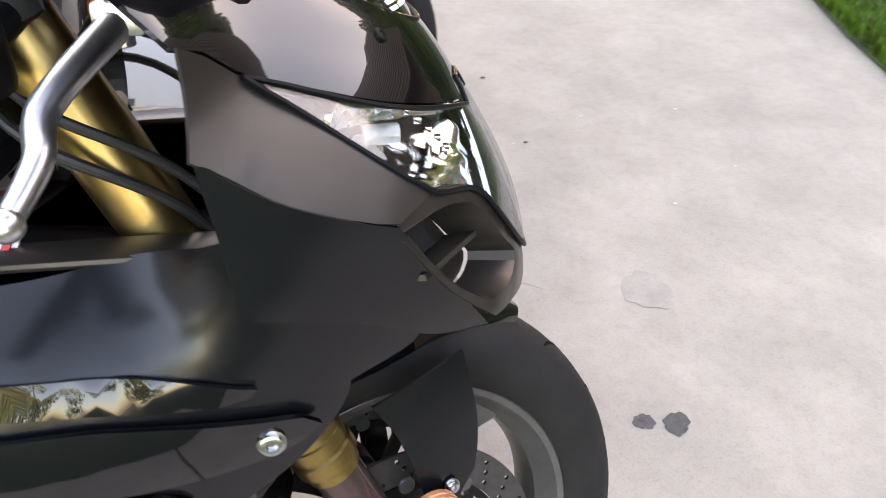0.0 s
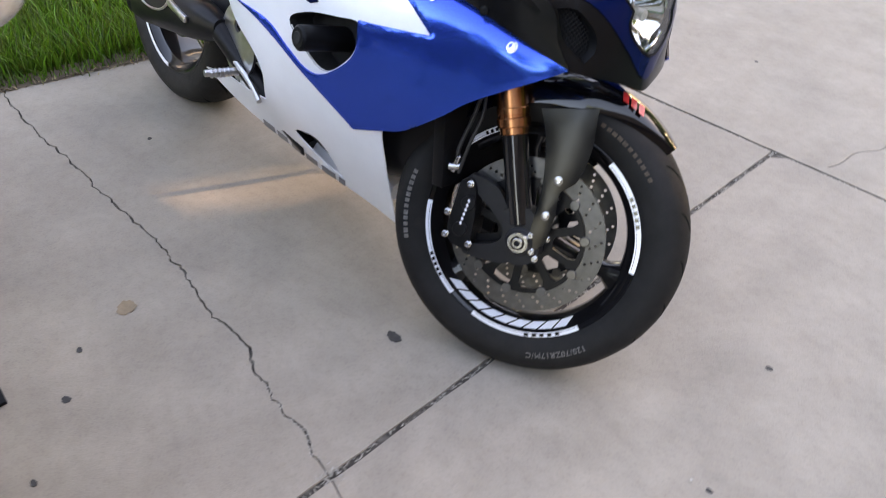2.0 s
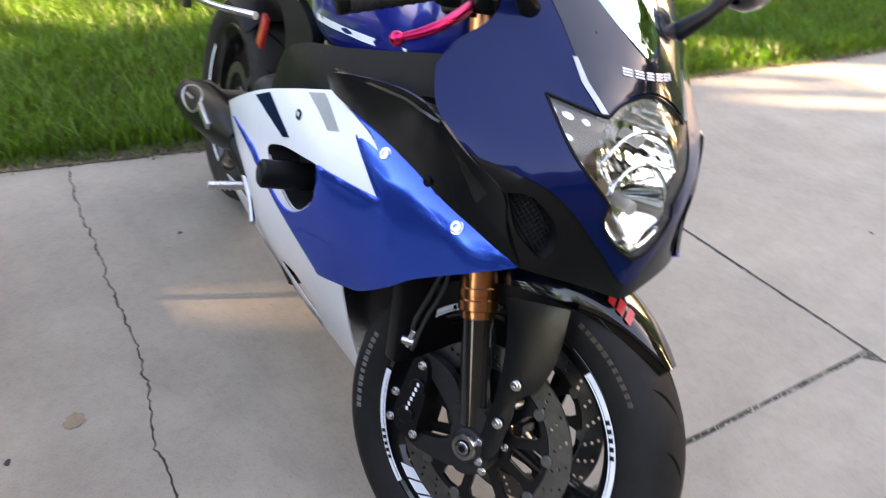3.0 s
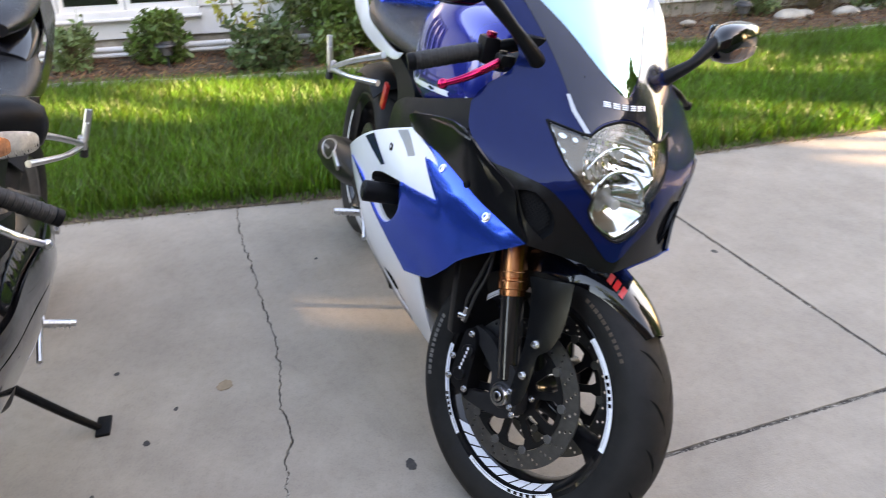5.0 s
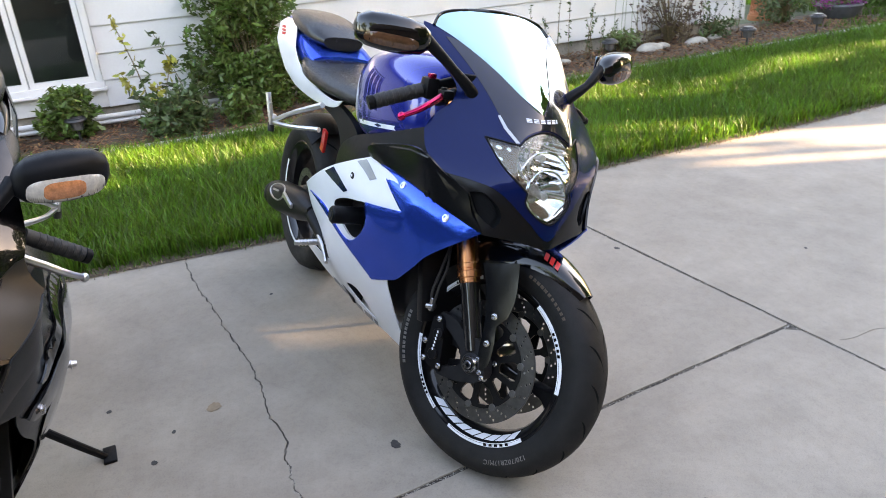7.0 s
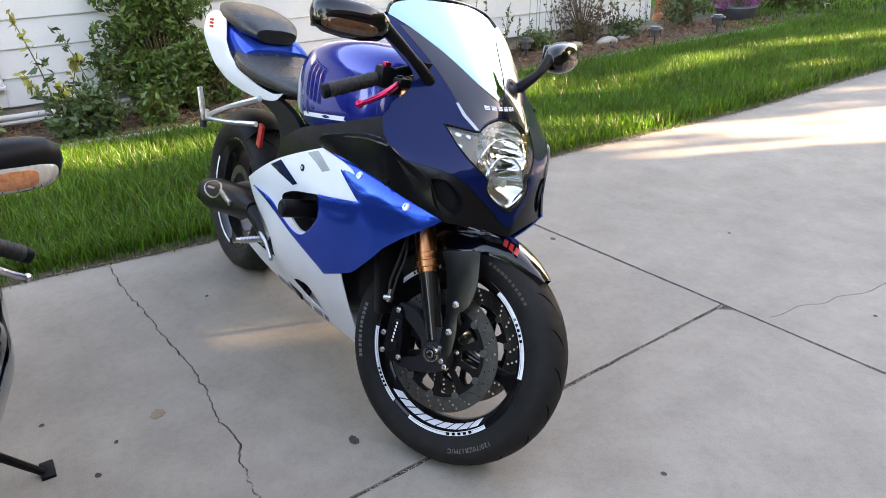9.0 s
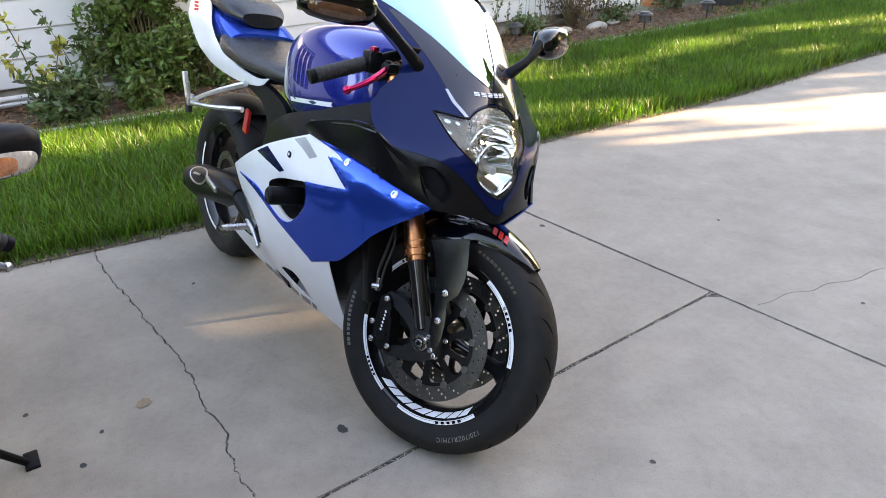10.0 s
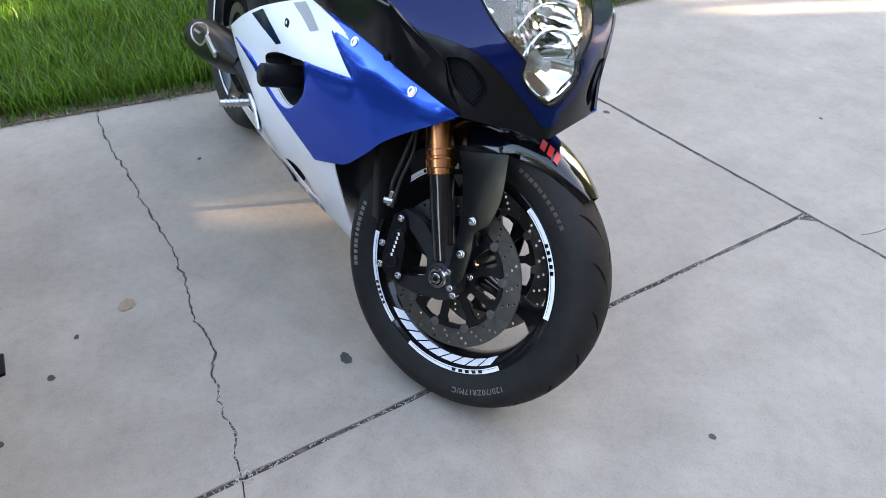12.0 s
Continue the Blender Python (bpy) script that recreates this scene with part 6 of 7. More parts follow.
for s in (-1, 1):
    part("screen_bolt", bolt_shape((nose_of(0.063, 0.939) + 0.005, s * 0.063, 0.939), (1, s * 0.3, 0.9), 0.0055, 0.003), MATTE_BLACK, glass)

# headlight: clear lens over reflectors
def headlight(bike, loop, fn, bowls, arcs, label="clear headlight with chrome reflectors"):
    """Clear lens over a faceted chrome chamber; bowls are (y, z, half-width, half-height, depth)."""
    lens = part("headlight", sheet(loop, lambda y, z: Vector((fn(ridge(y), z) + 0.003, y, z)), 0.0025, (), 0.018), LENS, bike, label, 60)
    lens.visible_shadow = False
    mid = Vector((0, sum(p.y for p in loop) / len(loop)))

    def chamber(y, z):
        d = 0.012
        for cy, cz, w, h, depth in bowls:
            q = ((y - cy) / w) ** 2 + ((z - cz) / h) ** 2
            d = max(d, 0.012 + depth * (1 - q))
        top = min(1.0, max(0.0, (z - 0.775) / 0.02))
        flute = top * (0.0035 * abs(((y / 0.017) % 1.0) - 0.5) + 0.002 * math.sin(z * 260 + 40 * y))
        return Vector((fn(ridge(y), z) - d + flute, y, z))

    inner = [mid + (p - mid) * 0.97 for p in loop]
    part("lamp_chamber", sheet(inner, chamber, 0.002, (), 0.0035), REFLECTOR, lens, "faceted chrome lamp chamber", 40)
    wall = [Vector((fn(ridge(p.x), p.y) + 0.001, p.x, p.y)) for p in loop]
    deep = [chamber(p.x, p.y) for p in inner]
    n = len(loop)
    part("lamp_wall", (wall + deep, [(k, (k + 1) % n, n + (k + 1) % n, n + k) for k in range(n)]), SMOKE, lens)
    for cy, cz, r, a0, a1, size in arcs:
        line = [(cy + r * math.cos(radians(a0 + (a1 - a0) * i / 14)), cz + r * math.sin(radians(a0 + (a1 - a0) * i / 14))) for i in range(15)]
        line = [q for q in line if inside(q, inner)]
        part("reflector_rim", pipe([Vector((fn(ridge(y), z) - 0.009, y, z)) for y, z in line], size, 8, 2), CHROME, lens)
    for s in (-1, 1):
        for i in range(9):
            y, z = 0.086 - 0.0028 * i, 0.846 - 0.0085 * i
            if inside((s * y, z), inner):
                part("lamp_facet", block((fn(y, z) - 0.014, s * y, z), (0.006, 0.006, 0.0055), 0.0012), CHROME, lens)
    rim = [Vector((fn(ridge(p.x), p.y) + 0.0025, p.x, p.y)) for p in loop]
    part("lamp_gasket", pipe(rim + rim[:1], 0.0022, 6, 1), MATTE_BLACK, lens)
    return lens


blue_lens = headlight(blue_bike, lamp_loop, nose_of, ((0.0, 0.822, 0.082, 0.056, 0.055), (0.0, 0.738, 0.058, 0.044, 0.045)), ((0.0, 0.752, 0.052, 5, 175, 0.0030), (0.0, 0.770, 0.072, 25, 155, 0.0026), (0.0, 0.744, 0.052, 205, 335, 0.0032)))
LAMP_SIDE = surface("ribbed_lamp_side", (0.16, 0.115, 0.075), 0.18, metal=0.8, var=0.3, scale=120, bump=0.3, bump_scale=160)
for s in (-1, 1):
    wing = [(s * y, z) for y, z in ((0.124, 0.859), (0.068, 0.851), (0.078, 0.815), (0.074, 0.780), (0.102, 0.808))]
    nose_panel("lamp_side", [(*q, 1) for q in (wing if s < 0 else list(reversed(wing)))], LAMP_SIDE, -0.006, (), 0.002, "ribbed side of the lamp", parent=blue_lens, grid=0.012)
for z, r in ((0.826, 0.0085), (0.744, 0.010)):
    part("lamp_bulb", merged(rod((nose_of(0, z) - 0.055, 0, z), (nose_of(0, z) - 0.022, 0, z), r, n=18)), PALE_LENS, blue_lens)
hood = [Vector((nose_of(abs(y), z) - 0.006, y, z)) for y, z in [(0.051 * math.cos(radians(20 * i)), 0.748 + 0.052 * math.sin(radians(20 * i))) for i in range(19)]]
part("projector_glass", (hood + [Vector((nose_of(0, 0.748) - 0.002, 0, 0.748))], [(i, i + 1, 19) for i in range(18)]), LENS, blue_lens).visible_shadow = False

for s in (-1, 1):
    far = s > 0
    mirror(blue_bike, s, (-0.108, 0.135, 0.945), (-0.125, 0.235, 1.022) if far else (-0.115, 0.262, 1.052), (-0.175, 0.365, 1.036) if far else (-0.165, 0.412, 1.064), 0.080, GLOSS_BLACK, ((SMOKED_AMBER, 0.2, 0.92, "turn_lens", -0.36, -0.02, 0.0015),))
controls(blue_bike, blue_turn, ANOD_RED, (-0.258, -0.322, 0.889), (-0.236, -0.200, 0.930), (-0.134, -0.294, 0.882), (-0.165, -0.178, 0.930), -1, ANOD_RED)
controls(blue_bike, blue_turn, MATTE_BLACK, (-0.345, 0.330, 0.882), (-0.305, 0.21, 0.93), (-0.24, 0.31, 0.875), (-0.235, 0.19, 0.93), 1, MATTE_BLACK)

# tank graphics, red marks
def tank_decal(name, pts, material, label):
    rows = spline([(*p, 1) for p in pts], 0.012)
    def lay(x, z):
        zc, w, up, down = (float(np.interp(-x, [-r[0] for r in TANK_ROWS], [r[k] for r in TANK_ROWS])) for k in (2, 3, 4, 5))
        q = min(0.98, abs(z - zc) / (up if z > zc else down))
        return Vector((x, -(w * (1 - q**3.3) ** (1 / 3.3)) - 0.001, z))
    part(name, sheet(rows, lay, 0.0015, grid=0.02, push=0.002), material, blue_tank, label)


tank_decal("tank_decal", [(-0.845, 0.815), (-0.80, 0.765), (-0.74, 0.758), (-0.775, 0.83), (-0.80, 0.89)], WHITE, "white tank graphic")
tank_decal("tank_decal", [(-0.70, 0.760), (-0.36, 0.800), (-0.36, 0.812), (-0.70, 0.772)], WHITE, "thin white tank line")
tank_decal("tank_decal", [(-0.775, 0.80), (-0.74, 0.760), (-0.715, 0.760), (-0.755, 0.85)], SILVER_PAINT, "silver tank graphic")
part("tail_mark", merged(*[block((-1.70 + 0.0, -0.1215, 0.930 + 0.013 * i), (0.030, 0.004, 0.010), 0.001, Matrix.Rotation(radians(8), 4, "Z")) for i in range(3)]), RED, blue_bike, "small red tail mark")
part("spring_badge", block((-1.18, -0.10, 0.60), (0.035, 0.012, 0.085), 0.004, Matrix.Rotation(radians(15), 4, "Y")), RED, blue_bike, "red badge by the shock")
red = []
for i in range(3):
    a0, a1 = 67 + 3.2 * i, 69.2 + 3.2 * i
    q = []
    for a, u in ((a0, -0.66), (a1, -0.66), (a1 + 1.8, -0.42), (a0 + 1.8, -0.42)):
        r = 0.3245 - 0.055 * abs(u) ** 3.2 + 0.0035
        q.append(Vector((r * math.cos(radians(a)), 0.066 * math.sin(u * math.pi / 2), 0.297 + r * math.sin(radians(a)))))
    red.append(moved(thickened(q, [(0, 1, 2), (0, 2, 3)], 0.0015, 0.003), blue_turn))
part("fender_mark", merged(*red), RED, blue_fender, "red mark on the mudguard")

# ---- the black sport bike ----
black_bike = thing("sport_motorcycle", "black sport motorcycle with gold forks leaning on its side stand", "motorcycle", "parked motorcycles",
                   at=pose(0.257, -1.211, 0, 0, 0, 4.0) @ Matrix.Rotation(radians(-12.5), 4, "X"))
black_turn = Matrix.Translation((-0.050, -0.032, -0.005)) @ steered(26.0)
front_wheel(black_bike, black_turn, RIM_GREY, False, spin=52.0)
fork(black_bike, black_turn, GOLD, PINK_TUBE, 0.2, False)
black_fender = fender(black_bike, black_turn, GLOSS_BLACK, 57.0)
part("amber_reflector", moved(merged(rod((0.005, -0.134, 0.415), (0.006, -0.141, 0.415), 0.027, n=28), rod((0.005, -0.128, 0.415), (0.005, -0.136, 0.415), 0.029, n=28)), black_turn), AMBER, black_bike, "round amber side reflector")
BLACK_REAR = -1.45
rear_wheel(black_bike, BLACK_REAR, RIM_GREY, False)
bike_body(black_bike, SEAT, GLOSS_BLACK, GLOSS_BLACK, SATIN_BLACK, MATTE_BLACK, BLACK_REAR, CARBON, (-0.75, 0.348), False)

b_nose = skin([(0.167, 0.889, -0.122), (0.145, 0.799, -0.004), (0.184, 0.788, -0.024), (0.071, 0.889, -0.042), (0.041, 0.907, -0.037), (0.203, 0.913, -0.144), (0.234, 0.859, -0.137), (0, 0.66, 0.09), (0, 0.632, 0.09), (0, 0.69, 0.085),
               (0, 0.75, 0.07), (0, 0.80, 0.045), (0, 0.878, -0.005), (0, 0.917, -0.035), (0, 1.12, -0.27), (0.15, 1.07, -0.28), (0.15, 0.655, 0.03), (0.2, 0.667, -0.05)], 1e-3)
b_side = skin([(-0.142, 0.915, 0.200), (-0.12, 0.89, 0.169), (-0.06, 0.844, 0.160), (-0.02, 0.813, 0.152), (-0.002, 0.797, 0.143), (-0.024, 0.79, 0.184), (-0.054, 0.805, 0.200), (-0.097, 0.829, 0.220), (-0.139, 0.859, 0.232)], 1e-5)
b_flank = skin([(-0.139, 0.859, 0.231), (-0.024, 0.788, 0.183), (-0.007, 0.754, 0.168), (0.019, 0.712, 0.144), (0.046, 0.661, 0.112), (-0.123, 0.753, 0.226), (-0.05, 0.727, 0.189), (-0.121, 0.635, 0.211), (-0.064, 0.65, 0.186),
                (-0.30, 0.70, 0.250), (-0.30, 0.735, 0.243), (-0.30, 0.772, 0.205), (-0.20, 0.785, 0.208), (-0.30, 0.62, 0.258), (-0.60, 0.62, 0.268), (-0.60, 0.725, 0.240), (-0.60, 0.77, 0.195), (-0.60, 0.45, 0.245), (-0.30, 0.45, 0.210), (-0.40, 0.28, 0.150), (-0.70, 0.25, 0.150), (-0.80, 0.55, 0.255)], 1e-3)


def b_body(x, z):
    """The side with its upper part leaning in towards the tank."""
    t = min(1.0, max(0.0, -0.115 - x) / 0.13)
    return b_flank(x, z) - 0.85 * max(0.0, z - 0.708 + 0.02 * (1 - t)) * t * t * (3 - 2 * t)


def b_panel(name, pts, material, fn, push=0.0, label="", thick=0.004, holes=(), grid=0.02):
    for s in (-1, 1):
        shape = sheet(spline(pts, 0.011), lambda x, z: Vector((x, s * fn(x, z), z)), thick, holes, grid, push, flip=s > 0)
        part(name, shape, material, black_bike, label, 45)


b_panel("graphite_cheek", [(-0.144, 0.916, 1), (-0.134, 0.907), (-0.12, 0.89), (-0.10, 0.875), (-0.06, 0.845), (-0.02, 0.813), (-0.001, 0.797, 1), (-0.024, 0.792, 1), (-0.054, 0.805), (-0.097, 0.829), (-0.139, 0.859, 1)], GRAPHITE, b_side, 0.001, "satin graphite upper side panel", grid=0.014)
b_panel("dark_cheek", [(-0.139, 0.859, 1), (-0.097, 0.829), (-0.054, 0.805), (-0.024, 0.790, 1), (-0.007, 0.754), (0.019, 0.712), (0.046, 0.661, 1), (0.001, 0.676), (-0.05, 0.715), (-0.098, 0.738), (-0.126, 0.745, 1), (-0.132, 0.80)], SATIN_BLACK, b_flank, 0.001, "satin black side panel behind the vent")
b_panel("side_fairing", [(-0.128, 0.800, 1), (-0.20, 0.770), (-0.30, 0.754), (-0.50, 0.75), (-0.72, 0.75, 1), (-0.82, 0.66), (-0.86, 0.50), (-0.82, 0.40), (-0.90, 0.27, 1), (-0.70, 0.20), (-0.40, 0.17), (-0.335, 0.16, 1), (-0.31, 0.30), (-0.27, 0.42), (-0.19, 0.52), (-0.105, 0.59), (-0.07, 0.635), (-0.062, 0.66, 1), (-0.01, 0.678), (-0.05, 0.722), (-0.10, 0.74), (-0.123, 0.75, 1)],
        SATIN_BLACK, b_body, -0.004, "satin black side fairing", grid=0.03)
b_panel("gloss_strip", [(-0.60, 0.716, 1), (-0.30, 0.712), (-0.19, 0.704), (-0.125, 0.686, 1), (-0.15, 0.676), (-0.30, 0.690), (-0.60, 0.700, 1)], GLOSS_BLACK, b_body, 0.002, "glossy black fairing strip", 0.005)
b_panel("gloss_lower", [(-0.70, 0.675, 1), (-0.30, 0.676), (-0.20, 0.670), (-0.10, 0.650), (-0.088, 0.636, 1), (-0.12, 0.618), (-0.20, 0.612), (-0.32, 0.618), (-0.55, 0.60), (-0.74, 0.56, 1)], GLOSS_BLACK, b_flank, 0.006, "glossy black lower fairing blade", 0.006)
b_panel("gloss_belly", [(-0.76, 0.545, 1), (-0.55, 0.585), (-0.32, 0.60), (-0.20, 0.595), (-0.19, 0.54), (-0.26, 0.44), (-0.30, 0.30), (-0.33, 0.18, 1), (-0.60, 0.20), (-0.82, 0.27), (-0.80, 0.40)], GLOSS_BLACK, b_flank, 0.001, "glossy black belly fairing", 0.004, grid=0.03)
for s in (-1, 1):
    part("fairing_bolt", bolt_shape((-0.121, s * (b_flank(-0.121, 0.635) + 0.007), 0.635), (0.2, s, 0.1), 0.0088, 0.006), STEEL, black_bike, "bright fairing bolt")
    for k, (z0, y0) in enumerate(((0.86, 0.06), (0.84, 0.075), (0.82, 0.05))):
        part("cable", pipe([(-0.13 - 0.03 * k, s * y0, 0.70), (-0.19, s * (y0 + 0.045), z0 - 0.06), (-0.27, s * (y0 + 0.07), z0), (-0.34, s * y0, z0 + 0.03)], 0.0045), HOSE, black_bike)
    part("bronze_inner", block((-0.26, s * 0.150, 0.756), (0.22, 0.035, 0.008), 0.004, Matrix.Rotation(radians(-3), 4, "Y")), GRAPHITE, black_bike)

b_vent_r = spline([(-0.180, 0.785, 1), (-0.152, 0.786), (-0.122, 0.779), (-0.103, 0.764), (-0.082, 0.727), (-0.058, 0.700), (-0.075, 0.688), (-0.118, 0.690), (-0.146, 0.717), (-0.170, 0.756)], 0.01)
b_vent_l = [Vector((-p.x, p.y)) for p in reversed(b_vent_r)]
b_lamp = [(-0.171, 0.890, 1), (-0.153, 0.879), (-0.135, 0.865), (-0.113, 0.851), (-0.08, 0.838), (-0.027, 0.824, 1), (-0.012, 0.843, 1), (0.012, 0.843, 1), (0.027, 0.824, 1), (0.08, 0.838), (0.113, 0.851), (0.135, 0.865), (0.153, 0.879), (0.171, 0.890, 1),
          (0.163, 0.868), (0.158, 0.838), (0.152, 0.813), (0.142, 0.797), (0.108, 0.785), (0.091, 0.770), (0.080, 0.748), (0.058, 0.717), (0.027, 0.690), (0, 0.677), (-0.027, 0.690), (-0.058, 0.717), (-0.080, 0.748), (-0.091, 0.770), (-0.108, 0.785), (-0.142, 0.797), (-0.152, 0.813), (-0.158, 0.838), (-0.163, 0.868)]
b_lamp_loop = spline(b_lamp, 0.01)
b_chin = [(-0.186, 0.788, 1), (-0.165, 0.794), (-0.146, 0.800, 1), (-0.108, 0.788), (-0.091, 0.773), (-0.080, 0.751), (-0.058, 0.720), (-0.027, 0.693), (0, 0.680), (0.027, 0.693), (0.058, 0.720), (0.080, 0.751), (0.091, 0.773), (0.108, 0.788), (0.146, 0.800, 1), (0.165, 0.794), (0.186, 0.788, 1),
          (0.172, 0.752), (0.148, 0.710), (0.118, 0.672, 1), (0.078, 0.664), (0.03, 0.648), (0, 0.642), (-0.03, 0.648), (-0.078, 0.664), (-0.118, 0.672, 1), (-0.148, 0.710), (-0.172, 0.752)]
nose_panel("nose_chin", b_chin, GRAPHITE, 0.0, (b_vent_r, b_vent_l), 0.006, "satin graphite lower nose with twin vents", fn=b_nose, bike=black_bike, grid=0.014)
for loop, s in ((b_vent_r, -1), (b_vent_l, 1)):
    rim = [Vector((b_nose(abs(p.x), p.y) + 0.0005, p.x, p.y)) for p in loop]
    mid = Vector((0, s * 0.122, 0.738))
    floor = [Vector((v.x - 0.045 + 0.04 * max(0, 0.13 - abs(v.y)), mid.y + (v.y - mid.y) * 0.86, mid.z + (v.z - mid.z) * 0.86)) for v in rim]
    k = len(rim)
    scoop = part("vent_scoop", (rim + floor, [(i, (i + 1) % k, k + (i + 1) % k, k + i) for i in range(k)]), GRAPHITE, black_bike, "graphite air scoop")
    part("scoop_floor", sheet([Vector((v.y, v.z)) for v in floor], lambda y, z: Vector((b_nose(abs(y), z) - 0.043 + 0.04 * max(0, 0.13 - abs(y)), y, z)), 0.003, grid=0.02), GRAPHITE, scoop)
    # black sheets on the scoop floor, painted shade in place of open slots
    for z0 in (0.7515, 0.712):
        slot = [Vector((s * y, z)) for y, z in ((0.163, z0 + 0.012), (0.125, z0 + 0.014), (0.118, z0 - 0.010), (0.150, z0 - 0.012))]
        if s > 0:
            slot = list(reversed(slot))
        part("scoop_slot", sheet(slot, lambda y, z: Vector((b_nose(abs(y), z) - 0.036, y, z)), 0.008, grid=0.0), VOID, scoop, "intake slot as a black sheet, its shade painted")
    fin = [Vector((b_nose(0.172, 0.745) - 0.002, s * 0.170, 0.743)), Vector((b_nose(0.09, 0.735) - 0.018, s * 0.092, 0.737)), Vector((b_nose(0.09, 0.735) - 0.05, s * 0.092, 0.732)), Vector((b_nose(0.172, 0.745) - 0.05, s * 0.165, 0.738))]
    part("scoop_fin", thickened(fin, [(0, 1, 2), (0, 2, 3)], 0.006, 0.003), GRAPHITE, scoop, "graphite fin across the scoop")
b_cowl = [(-0.203, 0.914, 1), (-0.184, 0.908), (-0.171, 0.893), (-0.135, 0.868), (-0.113, 0.854), (-0.08, 0.841), (-0.030, 0.828, 1), (-0.014, 0.846, 1), (0.014, 0.846, 1), (0.030, 0.828, 1), (0.08, 0.841), (0.113, 0.854), (0.135, 0.868), (0.171, 0.893), (0.184, 0.908), (0.203, 0.914, 1), (0.205, 0.95), (0.196, 1.0), (0.187, 1.05), (0.175, 1.082, 1),
          (0.160, 1.076, 1), (0.150, 1.03), (0.120, 0.978), (0.080, 0.930), (0.040, 0.899), (0, 0.888), (-0.040, 0.899), (-0.080, 0.930), (-0.120, 0.978), (-0.150, 1.03), (-0.160, 1.076, 1), (-0.175, 1.082, 1), (-0.187, 1.05), (-0.196, 1.0), (-0.205, 0.95)]
nose_panel("upper_cowl", b_cowl, GLOSS_BLACK, 0.003, (), 0.005, "mirror-glossy black nose cowl", fn=b_nose, bike=black_bike, grid=0.014)
b_screen = [(0, 0.888, 1), (-0.040, 0.900), (-0.080, 0.931), (-0.120, 0.979), (-0.150, 1.031), (-0.160, 1.076, 1), (-0.13, 1.105), (0, 1.122), (0.13, 1.105), (0.160, 1.076, 1), (0.150, 1.031), (0.120, 0.979), (0.080, 0.931), (0.040, 0.900)]
b_glass = nose_panel("windscreen", b_screen, DARK_SCREEN, 0.001, (), 0.004, "dark smoked windscreen", fn=b_nose, bike=black_bike, grid=0.015)
part("screen_rim", pipe([Vector((b_nose(abs(y), z) + 0.002, y, z)) for y, z in ((-0.160, 1.076), (-0.150, 1.031), (-0.120, 0.979), (-0.080, 0.931), (-0.040, 0.900), (0, 0.888), (0.040, 0.900), (0.080, 0.931), (0.120, 0.979), (0.150, 1.031), (0.160, 1.076))], 0.0028, 8, 6), MATTE_BLACK, b_glass)
x = -0.043
for w in (0.012, 0.012, 0.012, 0.012, 0.012, 0.004):
    for z0 in ((0.8985,) if w < 0.005 else (0.8985, 0.9030, 0.9075)):
        h = 0.0115 if w < 0.005 else 0.0028
        nose_panel("maker_mark", [(x, z0 + 0.002, 1), (x + w, z0 + 0.002, 1), (x + w, z0 + 0.002 + h, 1), (x, z0 + 0.002 + h, 1)], STICKER, 0.0035, (), 0.0012, "small white maker mark as plain bars", grid=0.0, fn=b_nose, bike=black_bike, parent=None)
    x += w + 0.004
for s in (-1, 1):
    part("screen_bolt", bolt_shape((b_nose(0.071, 0.889) + 0.003, s * 0.071, 0.889), (1, s * 0.3, 0.9), 0.0062, 0.005), MATTE_BLACK, b_glass)
b_lens = headlight(black_bike, b_lamp_loop, b_nose, ((-0.105, 0.826, 0.060, 0.034, 0.042), (0.105, 0.826, 0.060, 0.034, 0.042)), ())
smoked = [(-0.028, 0.826, 1), (-0.012, 0.841, 1), (0.012, 0.841, 1), (0.028, 0.826, 1), (0.055, 0.79), (0.080, 0.752, 1), (0.058, 0.721), (0.027, 0.695), (0, 0.682), (-0.027, 0.695), (-0.058, 0.721), (-0.080, 0.752, 1), (-0.055, 0.79)]
nose_panel("smoked_panel", smoked, SMOKE, -0.004, (), 0.003, "smoked dark centre of the headlight", fn=b_nose, bike=black_bike, parent=b_lens, grid=0.014)
for s in (-1, 1):
    divide = [Vector((b_nose(abs(y), z) - 0.002, s * y, z)) for y, z in ((0.013, 0.840), (0.028, 0.826), (0.055, 0.79), (0.080, 0.753))]
    part("lamp_divider", pipe(divide, 0.0028, 8, 6), CHROME, b_lens)
    part("lamp_bulb", rod((b_nose(0.105, 0.826) - 0.045, s * 0.105, 0.826), (b_nose(0.105, 0.826) - 0.018, s * 0.100, 0.826), 0.008, n=16), PALE_LENS, b_lens)
    back = 0.075 if s > 0 else 0.0
    mirror(black_bike, s, (-0.12 - back * 0.4, 0.130, 0.955), (-0.112 - back, 0.192, 1.030 + 0.1 * back), (-0.138 - back, 0.340, 1.046 + 0.1 * back), 0.088, MATTE_BLACK, ((PALE_LENS, 0.12, 0.95, "pale_lens", -0.46, 0.07, 0.0015), (AMBER, 0.30, 0.74, "turn_lens", -0.37, 0.0, 0.0035)))
controls(black_bike, black_turn, ALLOY, (-0.315, -0.305, 0.842), (-0.285, -0.185, 0.895), (-0.226, -0.272, 0.842), (-0.200, -0.130, 0.915), -1, MATTE_BLACK, 0.0085, True, -0.012)
controls(black_bike, black_turn, ALLOY, (-0.490, 0.310, 0.785), (-0.450, 0.190, 0.850), (-0.415, 0.300, 0.766), (-0.365, 0.150, 0.850), 1, MATTE_BLACK, 0.0075, True, 0.012)
